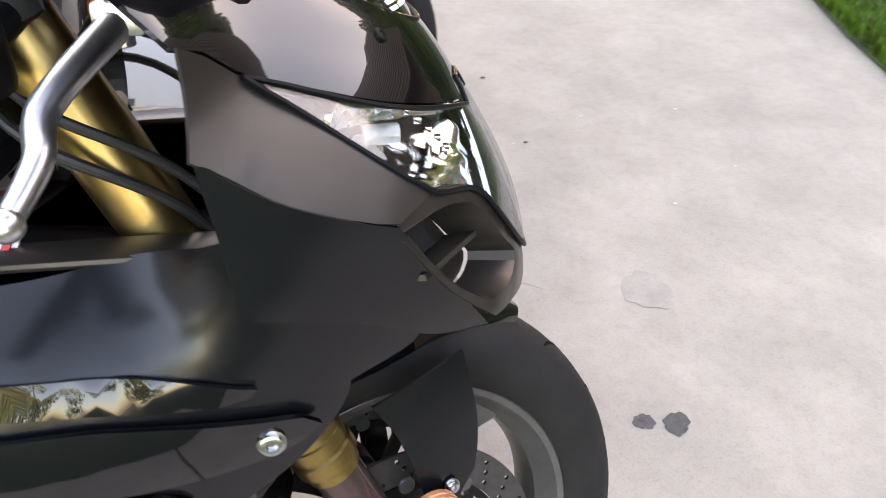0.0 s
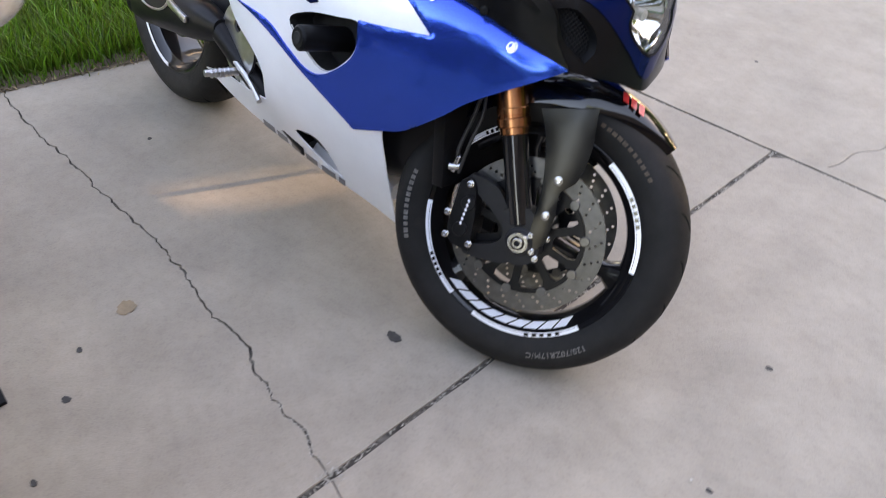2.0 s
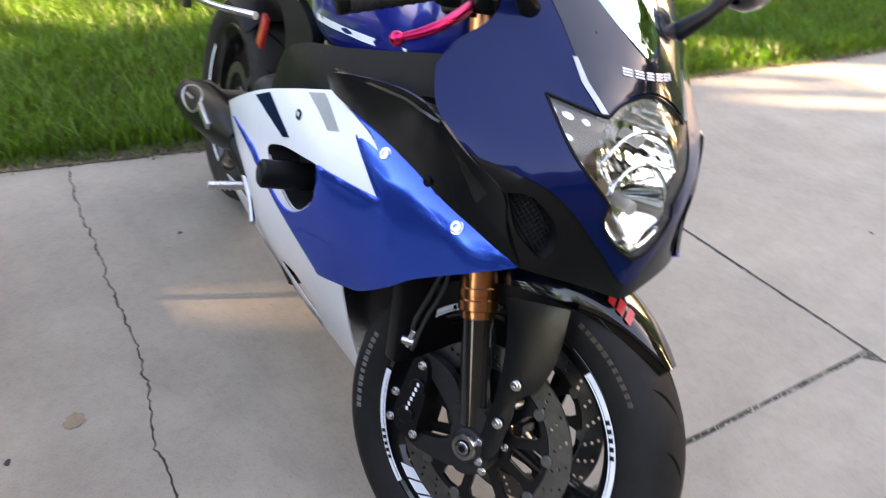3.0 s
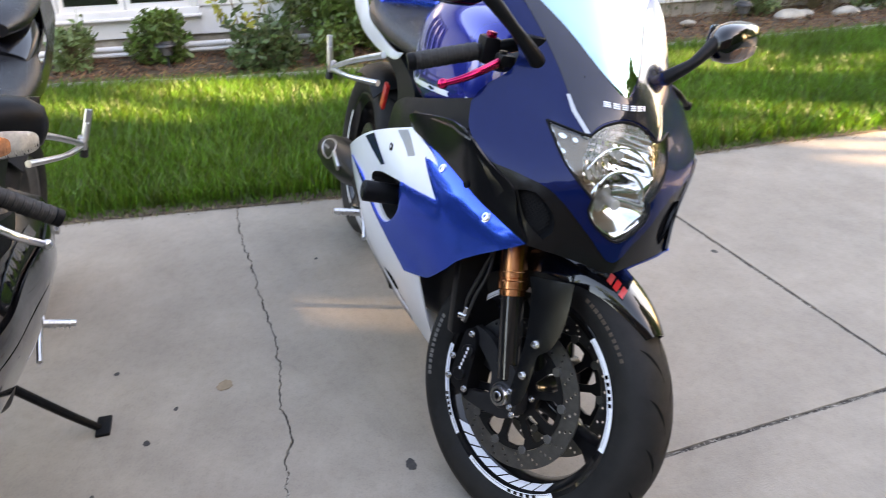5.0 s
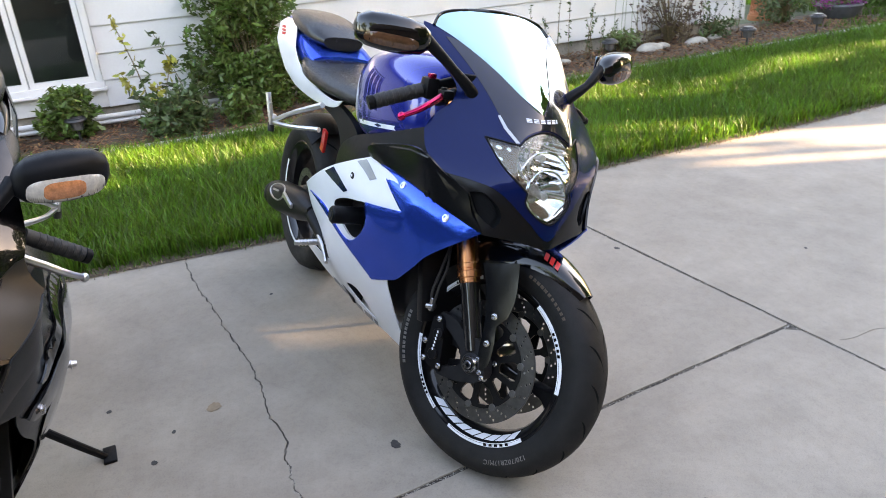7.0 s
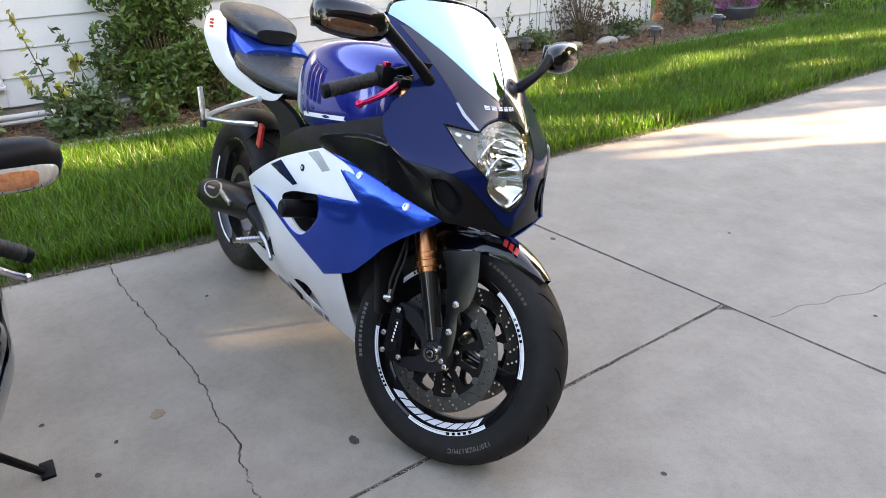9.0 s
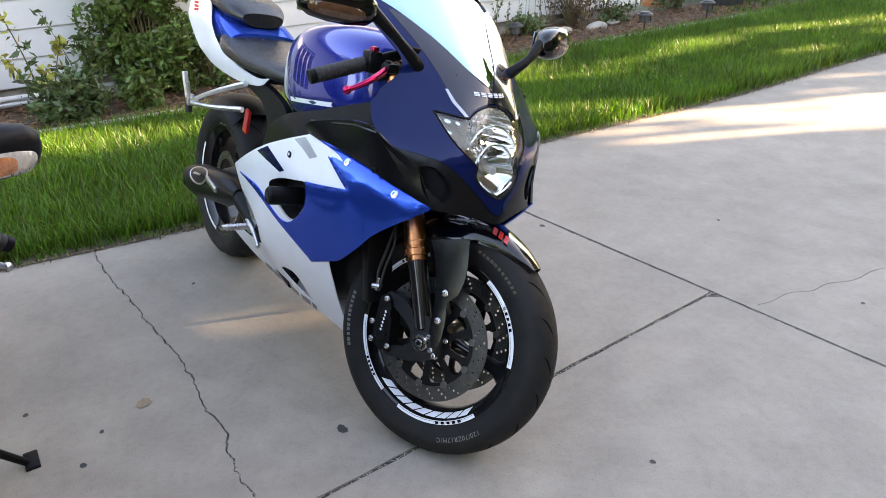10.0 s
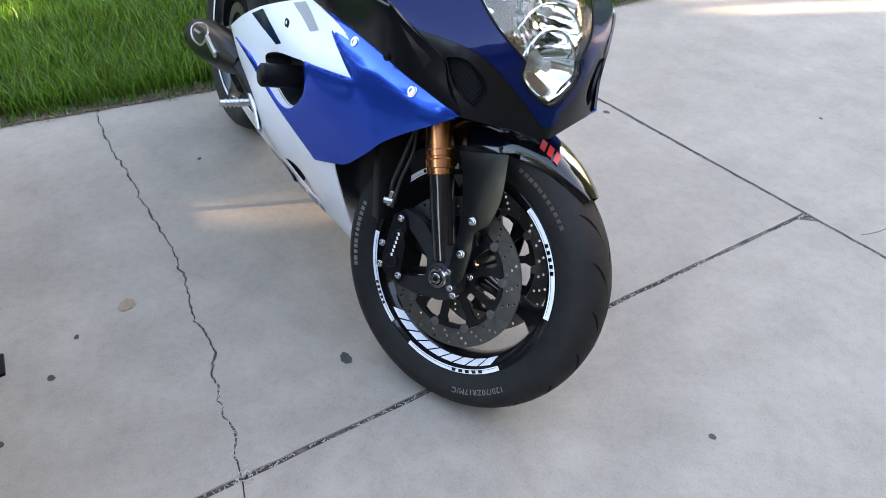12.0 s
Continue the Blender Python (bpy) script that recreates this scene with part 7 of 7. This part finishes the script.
part("warning_sticker", block((-0.345, -0.125, 0.768), (0.085, 0.05, 0.002), 0.0, Matrix.Rotation(radians(35), 4, "X")), WHITE_STICKER_RED, black_bike, "white warning sticker")
part("sticker_line", block((-0.310, -0.126, 0.7695), (0.006, 0.05, 0.002), 0.0, Matrix.Rotation(radians(35), 4, "X")), RED, black_bike)

# ---- beyond the view: an added hedge and trees that block light, and the houses across ----
S_AWAY = Vector((math.sin(radians(SUN_AZ)), math.cos(radians(SUN_AZ)), 0))
S_SIDE = Vector((math.cos(radians(SUN_AZ)), -math.sin(radians(SUN_AZ)), 0))


def leaf_cloud(name, centres, count, size, material, parent, seed, label=""):
    """Many small pointed leaves scattered round centres of (place, radius)."""
    g = np.random.RandomState(seed)
    c = np.array([list(p) for p, _ in centres])
    r = np.array([q for _, q in centres])
    pick = g.choice(len(c), count, p=(r**2) / (r**2).sum())
    d = g.normal(size=(count, 3))
    d /= np.linalg.norm(d, axis=1)[:, None]
    at = c[pick] + d * (r[pick] * g.uniform(0.35, 1.0, count) ** 0.6)[:, None]
    a = g.normal(size=(count, 3))
    a /= np.linalg.norm(a, axis=1)[:, None]
    b = np.cross(a, g.normal(size=(count, 3)))
    b /= np.linalg.norm(b, axis=1)[:, None]
    s = (size * g.uniform(0.6, 1.4, count))[:, None]
    n = np.cross(a, b) * s * 0.12
    v = np.stack([at - a * s, at - a * s * 0.2 + b * s * 0.42 + n, at + a * s, at - a * s * 0.2 - b * s * 0.42 + n], 1).reshape(-1, 3)
    k = 4 * np.arange(count)[:, None]
    loops = np.concatenate([k + [0, 1, 2], k + [0, 2, 3]], 1).reshape(-1)
    me = bpy.data.meshes.new(name)
    me.vertices.add(len(v))
    me.vertices.foreach_set("co", v.ravel())
    me.loops.add(len(loops))
    me.loops.foreach_set("vertex_index", loops.astype(np.int32))
    me.polygons.add(len(loops) // 3)
    me.polygons.foreach_set("loop_start", np.arange(0, len(loops), 3, dtype=np.int32))
    me.update(calc_edges=True)
    me.materials.append(material)
    ob = new(name, me)
    ob.parent = parent
    return tagged(ob, label)


def tree(at, height, spread, seed, label, leaves=5000, low=0.3, size=0.16, material=None):
    g = random.Random(seed)
    x, y = at
    root = thing("tree", label, "tree", "trees round the drive", at=Matrix.Translation((x, y, -0.1)))
    limbs = [pipe([(0, 0, 0), (g.uniform(-0.1, 0.1), g.uniform(-0.1, 0.1), height * 0.35), (g.uniform(-0.3, 0.3), g.uniform(-0.3, 0.3), height * 0.8)], [0.22, 0.17, 0.05], 12)]
    centres = []
    for i in range(16):
        a, z = g.uniform(0, 6.28), height * g.uniform(low, 0.92)
        q = spread * (1 - 0.5 * abs(z / height - 0.6)) * g.uniform(0.35, 0.9)
        tip = Vector((q * math.cos(a), q * math.sin(a), z))
        limbs.append(pipe([(0, 0, z * 0.6), tip * 0.5 + Vector((0, 0, z * 0.4)), tip], [0.08, 0.05, 0.02], 8))
        centres.append((tip, spread * g.uniform(0.28, 0.45)))
    part("trunk", merged(*limbs), BARK, root)
    leaf_cloud("crown", centres, leaves, size, material or TREE_LEAF, root, seed)
    return root


# an unseen tall hedge added to block the sun, its gaps cut to throw the lit patches
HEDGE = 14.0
hedge = thing("hedge", "unseen hedge added as a sun blocker, gaps cut to the sunlit patches", "hedge")
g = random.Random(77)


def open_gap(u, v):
    """Gaps cut to aim the low sun: the drive's far end, a band of the lawn, a thin slit."""
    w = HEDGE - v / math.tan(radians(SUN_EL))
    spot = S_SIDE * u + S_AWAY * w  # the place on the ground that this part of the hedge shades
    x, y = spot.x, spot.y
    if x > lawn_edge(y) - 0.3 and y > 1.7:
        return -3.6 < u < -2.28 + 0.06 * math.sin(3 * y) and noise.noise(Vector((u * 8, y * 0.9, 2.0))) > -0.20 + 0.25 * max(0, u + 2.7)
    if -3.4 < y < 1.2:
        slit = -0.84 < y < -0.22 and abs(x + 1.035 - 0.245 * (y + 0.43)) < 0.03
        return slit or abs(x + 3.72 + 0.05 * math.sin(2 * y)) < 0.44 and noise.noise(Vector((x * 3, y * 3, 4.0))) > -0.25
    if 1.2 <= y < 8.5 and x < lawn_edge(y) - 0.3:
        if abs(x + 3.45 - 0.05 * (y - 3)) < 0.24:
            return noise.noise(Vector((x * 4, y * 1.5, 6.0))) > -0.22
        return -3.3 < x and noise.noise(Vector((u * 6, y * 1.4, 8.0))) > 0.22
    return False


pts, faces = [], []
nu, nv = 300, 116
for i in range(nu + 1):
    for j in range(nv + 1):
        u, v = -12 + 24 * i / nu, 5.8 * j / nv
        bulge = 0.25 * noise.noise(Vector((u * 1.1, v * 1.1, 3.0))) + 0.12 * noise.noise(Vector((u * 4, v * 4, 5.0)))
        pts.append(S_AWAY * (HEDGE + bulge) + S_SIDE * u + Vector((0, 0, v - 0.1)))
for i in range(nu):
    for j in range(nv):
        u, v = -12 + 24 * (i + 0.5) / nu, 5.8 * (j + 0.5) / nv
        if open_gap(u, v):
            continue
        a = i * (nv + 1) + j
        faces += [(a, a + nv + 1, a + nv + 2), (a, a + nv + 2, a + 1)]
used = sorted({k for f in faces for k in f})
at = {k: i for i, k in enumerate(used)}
part("added_hedge_body", thickened([pts[k] for k in used], [tuple(at[k] for k in f) for f in faces], 0.25), LEAF, hedge, "", 180)
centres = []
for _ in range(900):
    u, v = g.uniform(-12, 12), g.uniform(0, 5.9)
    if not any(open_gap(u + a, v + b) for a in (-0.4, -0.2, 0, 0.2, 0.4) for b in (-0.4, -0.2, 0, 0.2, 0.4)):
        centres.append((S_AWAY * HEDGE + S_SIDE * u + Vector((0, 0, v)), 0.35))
leaf_cloud("added_hedge_leaves", centres, 16000, 0.10, TREE_LEAF, hedge, 5)

for i, (x, y, h, s) in enumerate(((8.2, 8.5, 5.6, 2.4), (9.5, -11.5, 9.0, 3.2), (-9.0, -13.0, 7.0, 2.8), (-3.0, -20.0, 8.5, 3.0), (4.5, -18.0, 9.0, 3.0))):
    tree((x, y), h, s, 100 + i, "leafy green tree beside the drive", 4600, 0.2)


# tall trees added out of view to hold back the sunward sky
for i in range(7):
    big = S_AWAY * (18.0 + (i % 2)) + S_SIDE * (-10.5 + 3.6 * i)
    tree((big.x, big.y), 12.5 + (i * 7) % 3, 3.6, 140 + i, "unseen tall tree added behind the hedge to block bright sky", 7000, 0.58, 0.30)


def far_house(name, x, y, turn, label, long=9.0, eave=2.45, ridge=5.6):
    """A low house: walls, a broad shingled roof laid in courses, a garage door and a window."""
    root = thing(name, label, "house", at=pose(x, y, 0, 0, 0, turn))
    part("wall", block((0, 0, eave / 2), (7.0, long, eave), 0.02), TAN_WALL, root)
    half = long / 2
    for s in (-1, 1):
        part("gable", ([(-3.5, s * half, eave), (3.5, s * half, eave), (0, s * half, ridge - 0.15)], [(0, 1, 2)]), TAN_WALL, root)
        courses = []
        for k in range(22):
            a, b = k / 22, (k + 1) / 22
            row = [(s * 4.2 * (1 - a), eave - 0.25 + (ridge - eave + 0.25) * a + 0.035), (s * 4.2 * (1 - b), eave - 0.25 + (ridge - eave + 0.25) * b + 0.005)]
            low = (row[0][0], row[0][1] - 0.05)
            pts = [(px, e * (half + 0.4), pz) for px, pz in (low, *row) for e in (-1, 1)]
            courses.append((pts, [(0, 1, 3, 2), (2, 3, 5, 4)]))
        part("roof", merged(*courses), ROOFING, root, "brown shingle roof slope")
    door = part("garage_door", block((-3.53, 1.0, 1.1), (0.06, 4.6, 2.15), 0.01), ROOFING, root, "brown garage door")
    for k in range(4):
        part("door_panel", block((-3.57, 1.0, 0.32 + 0.52 * k), (0.03, 4.4, 0.46), 0.01), TAN_WALL, door)
    win = part("window", block((-3.53, -3.0, 1.5), (0.08, 1.4, 1.2), 0.01), WHITE_FRAME, root)
    part("pane", block((-3.58, -3.0, 1.5), (0.02, 1.2, 1.0), 0.0), VOID, win)
    return root


far_house("neighbour_house", 8.4, -2.6, 3.0, "tan house with a broad brown shingle roof across the drive", 11.0)

# ---- plants, lamps and small things in the flower bed ----
def leafy(name, at, label, category, stems, leaf, size, stem_mat=STEM, seed=0, per=24, group="", radius=0.004, top_leaf=None, bare=0.2):
    """A plant of thin stems, each set with leaflets. stems: (dx, dy, height, lean x, lean y)."""
    g = random.Random(seed)
    root = thing(name, label, category, group, at=Matrix.Translation((at[0], at[1], 0.0)))
    shapes, spots, high = [], [], []
    for dx, dy, h, lx, ly in stems:
        path = [Vector((dx, dy, 0)), Vector((dx + lx * 0.35, dy + ly * 0.35, h * 0.5)), Vector((dx + lx, dy + ly, h))]
        shapes.append(pipe(path, [radius, radius * 0.8, radius * 0.4], 6, 4))
        for i in range(per):
            t = bare + (1 - bare) * (i + g.random()) / per
            p = path[0].lerp(path[1], t * 2) if t < 0.5 else path[1].lerp(path[2], t * 2 - 1)
            off = Vector((g.uniform(-1, 1), g.uniform(-1, 1), g.uniform(-0.3, 0.5))) * size * 2.2 * (1.2 - t)
            (high if t > 0.62 else spots).append(((p + off), size * 0.8))
    for shape in shapes:
        part("stem", shape, stem_mat, root)
    k = sum(map(len, (spots, high)))
    if top_leaf is None:
        spots += high
        high = []
    if spots:
        leaf_cloud("leaves", spots, max(20, int(len(spots) * 1.4)), size, leaf, root, seed)
    if high:
        leaf_cloud("sunlit_leaves", high, max(12, int(len(high) * 1.4)), size, top_leaf, root, seed + 1)
    return root


def shrub(at, radius, height, count, size, leaf, label, seed, name="shrub"):
    g = random.Random(seed)
    root = thing(name, label, "shrub", at=Matrix.Translation((at[0], at[1], 0.0)))
    centres, limbs = [], []
    for _ in range(60):
        a, z = g.uniform(0, 6.28), height * g.uniform(0.08, 0.95)
        q = radius * math.sqrt(max(0.05, 1 - ((z / height - 0.5) / 0.58) ** 2)) * g.uniform(0.3, 0.95)
        p = Vector((q * math.cos(a) * 0.8, q * math.sin(a), z))
        centres.append((p, radius * g.uniform(0.18, 0.34)))
        limbs.append(pipe([(0, 0, 0), p * 0.5 + Vector((0, 0, 0.05)), p * 1.05], [0.008, 0.005, 0.002], 5, 4))
    part("branch", merged(*limbs), STEM, root)
    leaf_cloud("leaves", centres, count, size, leaf, root, seed)
    return root


shrub((-4.66, 0.20), 0.46, 1.10, 8500, 0.028, LEAF, "round dark green leafy shrub against the house wall", 31)
shrub((-4.60, -1.16), 0.24, 0.34, 1800, 0.030, LEAF, "low bushy green plant under the window", 32, "low_shrub")
shrub((-4.62, 0.62), 0.20, 0.40, 1200, 0.028, LEAF, "low green growth beside the shrub", 33, "low_shrub")
shrub((-4.85, 4.35), 0.30, 0.60, 520, 0.024, RED_LEAF, "twiggy purple-leaved shrub in the flower bed", 34, "purple_shrub")
shrub((-4.95, 5.95), 0.30, 0.55, 1300, 0.026, ROSE_LEAF, "grey-green bush at the corner of the bed", 35, "corner_shrub")
shrub((-4.90, 2.15), 0.22, 0.24, 420, 0.024, ROSE_LEAF, "low dull green bedding plant", 36, "low_shrub")
shrub((-4.80, 3.75), 0.20, 0.22, 420, 0.024, STRAP_LEAF, "low green bedding plant", 37, "low_shrub")
shrub((-4.75, 4.85), 0.20, 0.22, 420, 0.024, ROSE_LEAF, "low grey-green bedding plant", 38, "low_shrub")
shrub((-4.20, -0.42), 0.26, 0.30, 1300, 0.030, ROSE_LEAF, "low rose suckers in the mulch", 39, "low_shrub")
shrub((-4.22, 0.02), 0.17, 0.26, 700, 0.028, LEAF, "low rose growth at the foot of the shrub", 44, "low_shrub")
shrub((-4.55, -1.75), 0.16, 0.30, 700, 0.030, STRAP_LEAF, "tall weed by the window", 41, "low_shrub")
leafy("rose_bush", (-4.58, -0.58), "lanky rose cane with its upper leaves painted sunlit yellow", "rose", [(0, 0, 0.84, 0.05, -0.16), (0.02, 0.06, 0.50, 0.0, 0.14), (0, -0.03, 0.42, 0.02, -0.14), (0.05, 0.02, 0.34, 0.1, 0.04)], ROSE_LEAF, 0.036, STEM, 51, 34, radius=0.006, top_leaf=SUNLIT_LEAF)
leafy("rose_bush", (-4.62, -0.30), "thin rose cane with grey-green leaves", "rose", [(0, 0, 0.70, 0.05, -0.18), (0.0, 0.05, 0.56, 0.0, 0.02), (0.03, 0.0, 0.44, 0.1, 0.12)], ROSE_LEAF, 0.034, STEM, 52, 34)
leafy("flower_weed", (-4.58, -1.70), "upright green weed under the window", "weed", [(0, 0, 0.42, 0.02, 0.03), (0.03, 0.05, 0.30, 0.0, 0.05)], STRAP_LEAF, 0.034, GREEN_STEM, 53, 16)
leafy("rose_bush", (-4.80, 2.75), "thin rose canes with small dark leaves", "rose", [(0, 0, 0.52, 0.0, 0.02), (0.03, -0.12, 0.42, 0, -0.05), (0, 0.12, 0.40, 0, 0.05)], ROSE_LEAF, 0.018, STEM, 54, 18)
leafy("rose_bush", (-4.82, 3.05), "tall thin rose canes with dark leaves", "rose", [(0, 0, 0.66, 0.0, 0.05), (0.03, 0.10, 0.58, 0, 0.03), (0, -0.1, 0.40, 0, -0.03)], ROSE_LEAF, 0.018, STEM, 55, 20)
leafy("rose_bush", (-4.82, 3.55), "small leafy rose canes", "rose", [(0, 0, 0.34, 0.0, 0.02), (0.03, 0.10, 0.30, 0, 0.03)], ROSE_LEAF, 0.018, STEM, 56, 14)
leafy("rose_bush", (-4.86, 4.15), "reddish rose canes with small leaves", "rose", [(0, 0, 0.42, 0, 0.0), (0, 0.12, 0.36, 0, 0.04)], RED_LEAF, 0.018, STEM, 57, 14)
leafy("rose_bush", (-4.86, 4.60), "tall reddish rose canes", "rose", [(0, 0, 0.66, 0, 0.04), (0, -0.10, 0.50, 0, -0.06), (0, 0.12, 0.44, 0, 0.04)], RED_LEAF, 0.018, STEM, 58, 20)
leafy("rose_bush", (-4.84, 5.12), "leafy rose canes near the house corner", "rose", [(0, 0, 0.42, 0, 0.02), (0, 0.10, 0.34, 0, 0.02)], ROSE_LEAF, 0.020, STEM, 59, 18)
for k, (yy, hh) in enumerate(((2.2, 0.42), (3.3, 0.5), (3.95, 0.55), (4.4, 0.62), (4.8, 0.46), (5.4, 0.5))):
    g = random.Random(300 + k)
    leafy("rose_bush", (-4.72 + 0.05 * (k % 2), yy), "twiggy rose bush with sparse dull leaves", "rose", [(g.uniform(-0.08, 0.08), g.uniform(-0.1, 0.1), hh * g.uniform(0.5, 1), g.uniform(-0.1, 0.1), g.uniform(-0.14, 0.14)) for _ in range(6)], RED_LEAF if k in (2, 3) else ROSE_LEAF, 0.020, STEM, 200 + k, 11)
heads = thing("seed_stalks", "tall bare stalks with round seed heads", "flower stalks", at=Matrix.Translation((-4.80, 3.78, 0)))
g = random.Random(61)
for i in range(5):
    x, y, h = g.uniform(-0.04, 0.04), -0.12 + 0.065 * i, g.uniform(0.50, 0.66)
    stalk = part("stalk", pipe([(x, y, 0), (x, y + 0.01, h * 0.5), (x + 0.01, y + 0.02, h)], 0.0025, 6), GREEN_STEM, heads)
    bm = bmesh.new()
    bmesh.ops.create_icosphere(bm, subdivisions=2, radius=0.013)
    bm.verts.index_update()
    part("seed_head", ([v.co + Vector((x + 0.01, y + 0.02, h + 0.008)) for v in bm.verts], [tuple(v.index for v in f.verts) for f in bm.faces]), STEM, stalk)
    bm.free()


def strap_plant(at, count, length, label, seed, material=STRAP_LEAF):
    g = random.Random(seed)
    root = thing("strap_leaf_plant", label, "plant", at=Matrix.Translation((at[0], at[1], 0)))
    shapes = []
    for _ in range(count):
        a, l, w = g.uniform(0, 6.28), length * g.uniform(0.6, 1.1), g.uniform(0.008, 0.014)
        d, s = Vector((math.cos(a), math.sin(a), 0)), Vector((-math.sin(a), math.cos(a), 0))
        rows = []
        for k in range(6):
            t = k / 5
            p = d * l * 0.55 * t**1.4 + Vector((0, 0, l * (t - 0.45 * t**3)))
            rows += [p - s * w * (1 - t**2 * 0.95), p + s * w * (1 - t**2 * 0.95)]
        shapes.append((rows, [(2 * k, 2 * k + 1, 2 * k + 3, 2 * k + 2) for k in range(5)]))
    part("leaves", merged(*shapes), material, root)
    return root


strap_plant((-4.80, 2.45), 26, 0.34, "clump of upright strap leaves with an orange flower", 71)
strap_plant((-4.74, 3.72), 30, 0.26, "yellow-green clump of strap leaves", 72)
strap_plant((-5.35, 6.65), 40, 0.55, "large clump of grey-green strap leaves", 73)
strap_plant((-5.6, 7.1), 40, 0.6, "large clump of strap leaves behind the planter", 74)
strap_plant((-4.70, 4.65), 20, 0.18, "small clump of strap leaves at the bed edge", 75)
flower = thing("orange_flower", "single orange day lily bloom on a stalk", "flower", at=Matrix.Translation((-4.80, 2.42, 0)))
part("stalk", pipe([(0, 0, 0), (0.01, 0.0, 0.22), (0.0, 0.02, 0.42)], 0.0035, 6), GREEN_STEM, flower)
petals = []
for i in range(6):
    a = i * math.pi / 3
    d, s = Vector((math.cos(a), math.sin(a), 0)), Vector((-math.sin(a), math.cos(a), 0))
    base = Vector((0, 0.02, 0.42))
    petals.append(([base, base + d * 0.03 - s * 0.016 + Vector((0, 0, 0.03)), base + d * 0.055 + Vector((0, 0, 0.028)), base + d * 0.03 + s * 0.016 + Vector((0, 0, 0.03))], [(0, 1, 2, 3)]))
part("petals", merged(*petals), ORANGE_PETAL, flower)

# terracotta lattice lantern beyond the corner
lantern = thing("garden_lantern", "tall pierced terracotta garden lantern beside the house", "lantern", at=Matrix.Translation((-5.36, 6.02, 0)))
part("foot", merged(rod((0, 0, 0), (0, 0, 0.06), 0.15, 0.145, 32), rod((0, 0, 0.06), (0, 0, 0.09), 0.135, 0.13, 32)), TERRACOTTA, lantern)
lat = []
for k in range(18):
    for tw in (1, -1):
        pth = []
        for i in range(9):
            t = i / 8
            a = 2 * math.pi * k / 18 + tw * 1.3 * t
            r = 0.125 - 0.055 * t
            pth.append((r * math.cos(a), r * math.sin(a), 0.09 + 0.66 * t))
        lat.append(pipe(pth, 0.0062, 6, 2))
for k in range(6):
    t = (k + 0.5) / 6
    r = 0.125 - 0.055 * t
    lat.append(moved(turned([(-0.006, r + 0.004), (0.006, r + 0.004), (0.006, r - 0.004), (-0.006, r - 0.004)], 36, closed=True), Matrix.Translation((0, 0, 0.09 + 0.66 * t)) @ Matrix.Rotation(radians(90), 4, "X")))
part("lattice", merged(*lat), TERRACOTTA, lantern, "pierced terracotta lattice")
part("cap", merged(rod((0, 0, 0.74), (0, 0, 0.79), 0.076, 0.06, 28)), TERRACOTTA, lantern)


def solar_lamp(at, label="small black solar path lamp in the flower bed"):
    root = thing("path_lamp", label, "path lamp", "solar path lamps", at=Matrix.Translation((at[0], at[1], 0)))
    part("stake", rod((0, 0, -0.02), (0, 0, 0.09), 0.010, n=10), SOLAR_BLACK, root)
    part("glass", rod((0, 0, 0.09), (0, 0, 0.155), 0.040, 0.048, 18), LAMP_GLASS, root)
    part("hood", merged(rod((0, 0, 0.155), (0, 0, 0.172), 0.078, 0.072, 20), rod((0, 0, 0.172), (0, 0, 0.190), 0.060, 0.045, 20)), SOLAR_BLACK, root)
    for k in range(4):
        a = math.pi / 4 + k * math.pi / 2
        part("strut", rod((0.05 * math.cos(a), 0.05 * math.sin(a), 0.088), (0.055 * math.cos(a), 0.055 * math.sin(a), 0.157), 0.004, n=6), SOLAR_BLACK, root)
    return root


lamp0 = solar_lamp((-4.47, -1.12))
for p in ((-4.50, 3.42), (-4.52, 2.25), (-4.16, 4.71), (-4.29, 5.71)):
    copy_thing(lamp0, Matrix.Translation((p[0], p[1], 0)))

pot = thing("flower_planter", "dark planter full of magenta flowers at the bed's end", "planter", at=Matrix.Translation((-4.85, 6.62, 0)))
part("tub", merged(rod((0, 0, 0.0), (0, 0, 0.16), 0.20, 0.24, 28)), PLANTER, pot)
leaf_cloud("foliage", [(Vector((0.1 * math.cos(a), 0.16 * math.sin(a), 0.19)), 0.12) for a in range(7)], 700, 0.025, LEAF, pot, 81)
leaf_cloud("petals", [(Vector((0.16 * math.cos(a), 0.22 * math.sin(a), 0.20)), 0.10) for a in range(7)], 1100, 0.014, PETAL, pot, 82, "magenta petals")
ivy = shrub((-5.3, 7.9), 0.9, 1.1, 2600, 0.06, LEAF, "dark green bushes beyond the house corner", 43, "far_shrub")
for i, (x, y, r) in enumerate(((-4.62, 3.95, 0.10), (-4.66, 4.12, 0.07), (-4.62, 4.50, 0.09), (-4.68, 4.78, 0.06), (-4.60, 3.0, 0.05))):
    g = random.Random(90 + i)
    bm = bmesh.new()
    bmesh.ops.create_icosphere(bm, subdivisions=3, radius=r)
    for v in bm.verts:
        v.co *= 1 + 0.25 * noise.noise(v.co * (3 / r) * 0.3 + Vector((i * 7, 0, 0)))
        v.co = Vector((v.co.x * 0.8, v.co.y * 1.4, v.co.z * 0.55))
    bm.verts.index_update()
    solid("garden_stone", ([v.co + Vector((x, y, 0.02)) for v in bm.verts], [tuple(v.index for v in f.verts) for f in bm.faces]), STONE, "pale rough stone in the flower bed", "stone", "garden stones")
    bm.free()
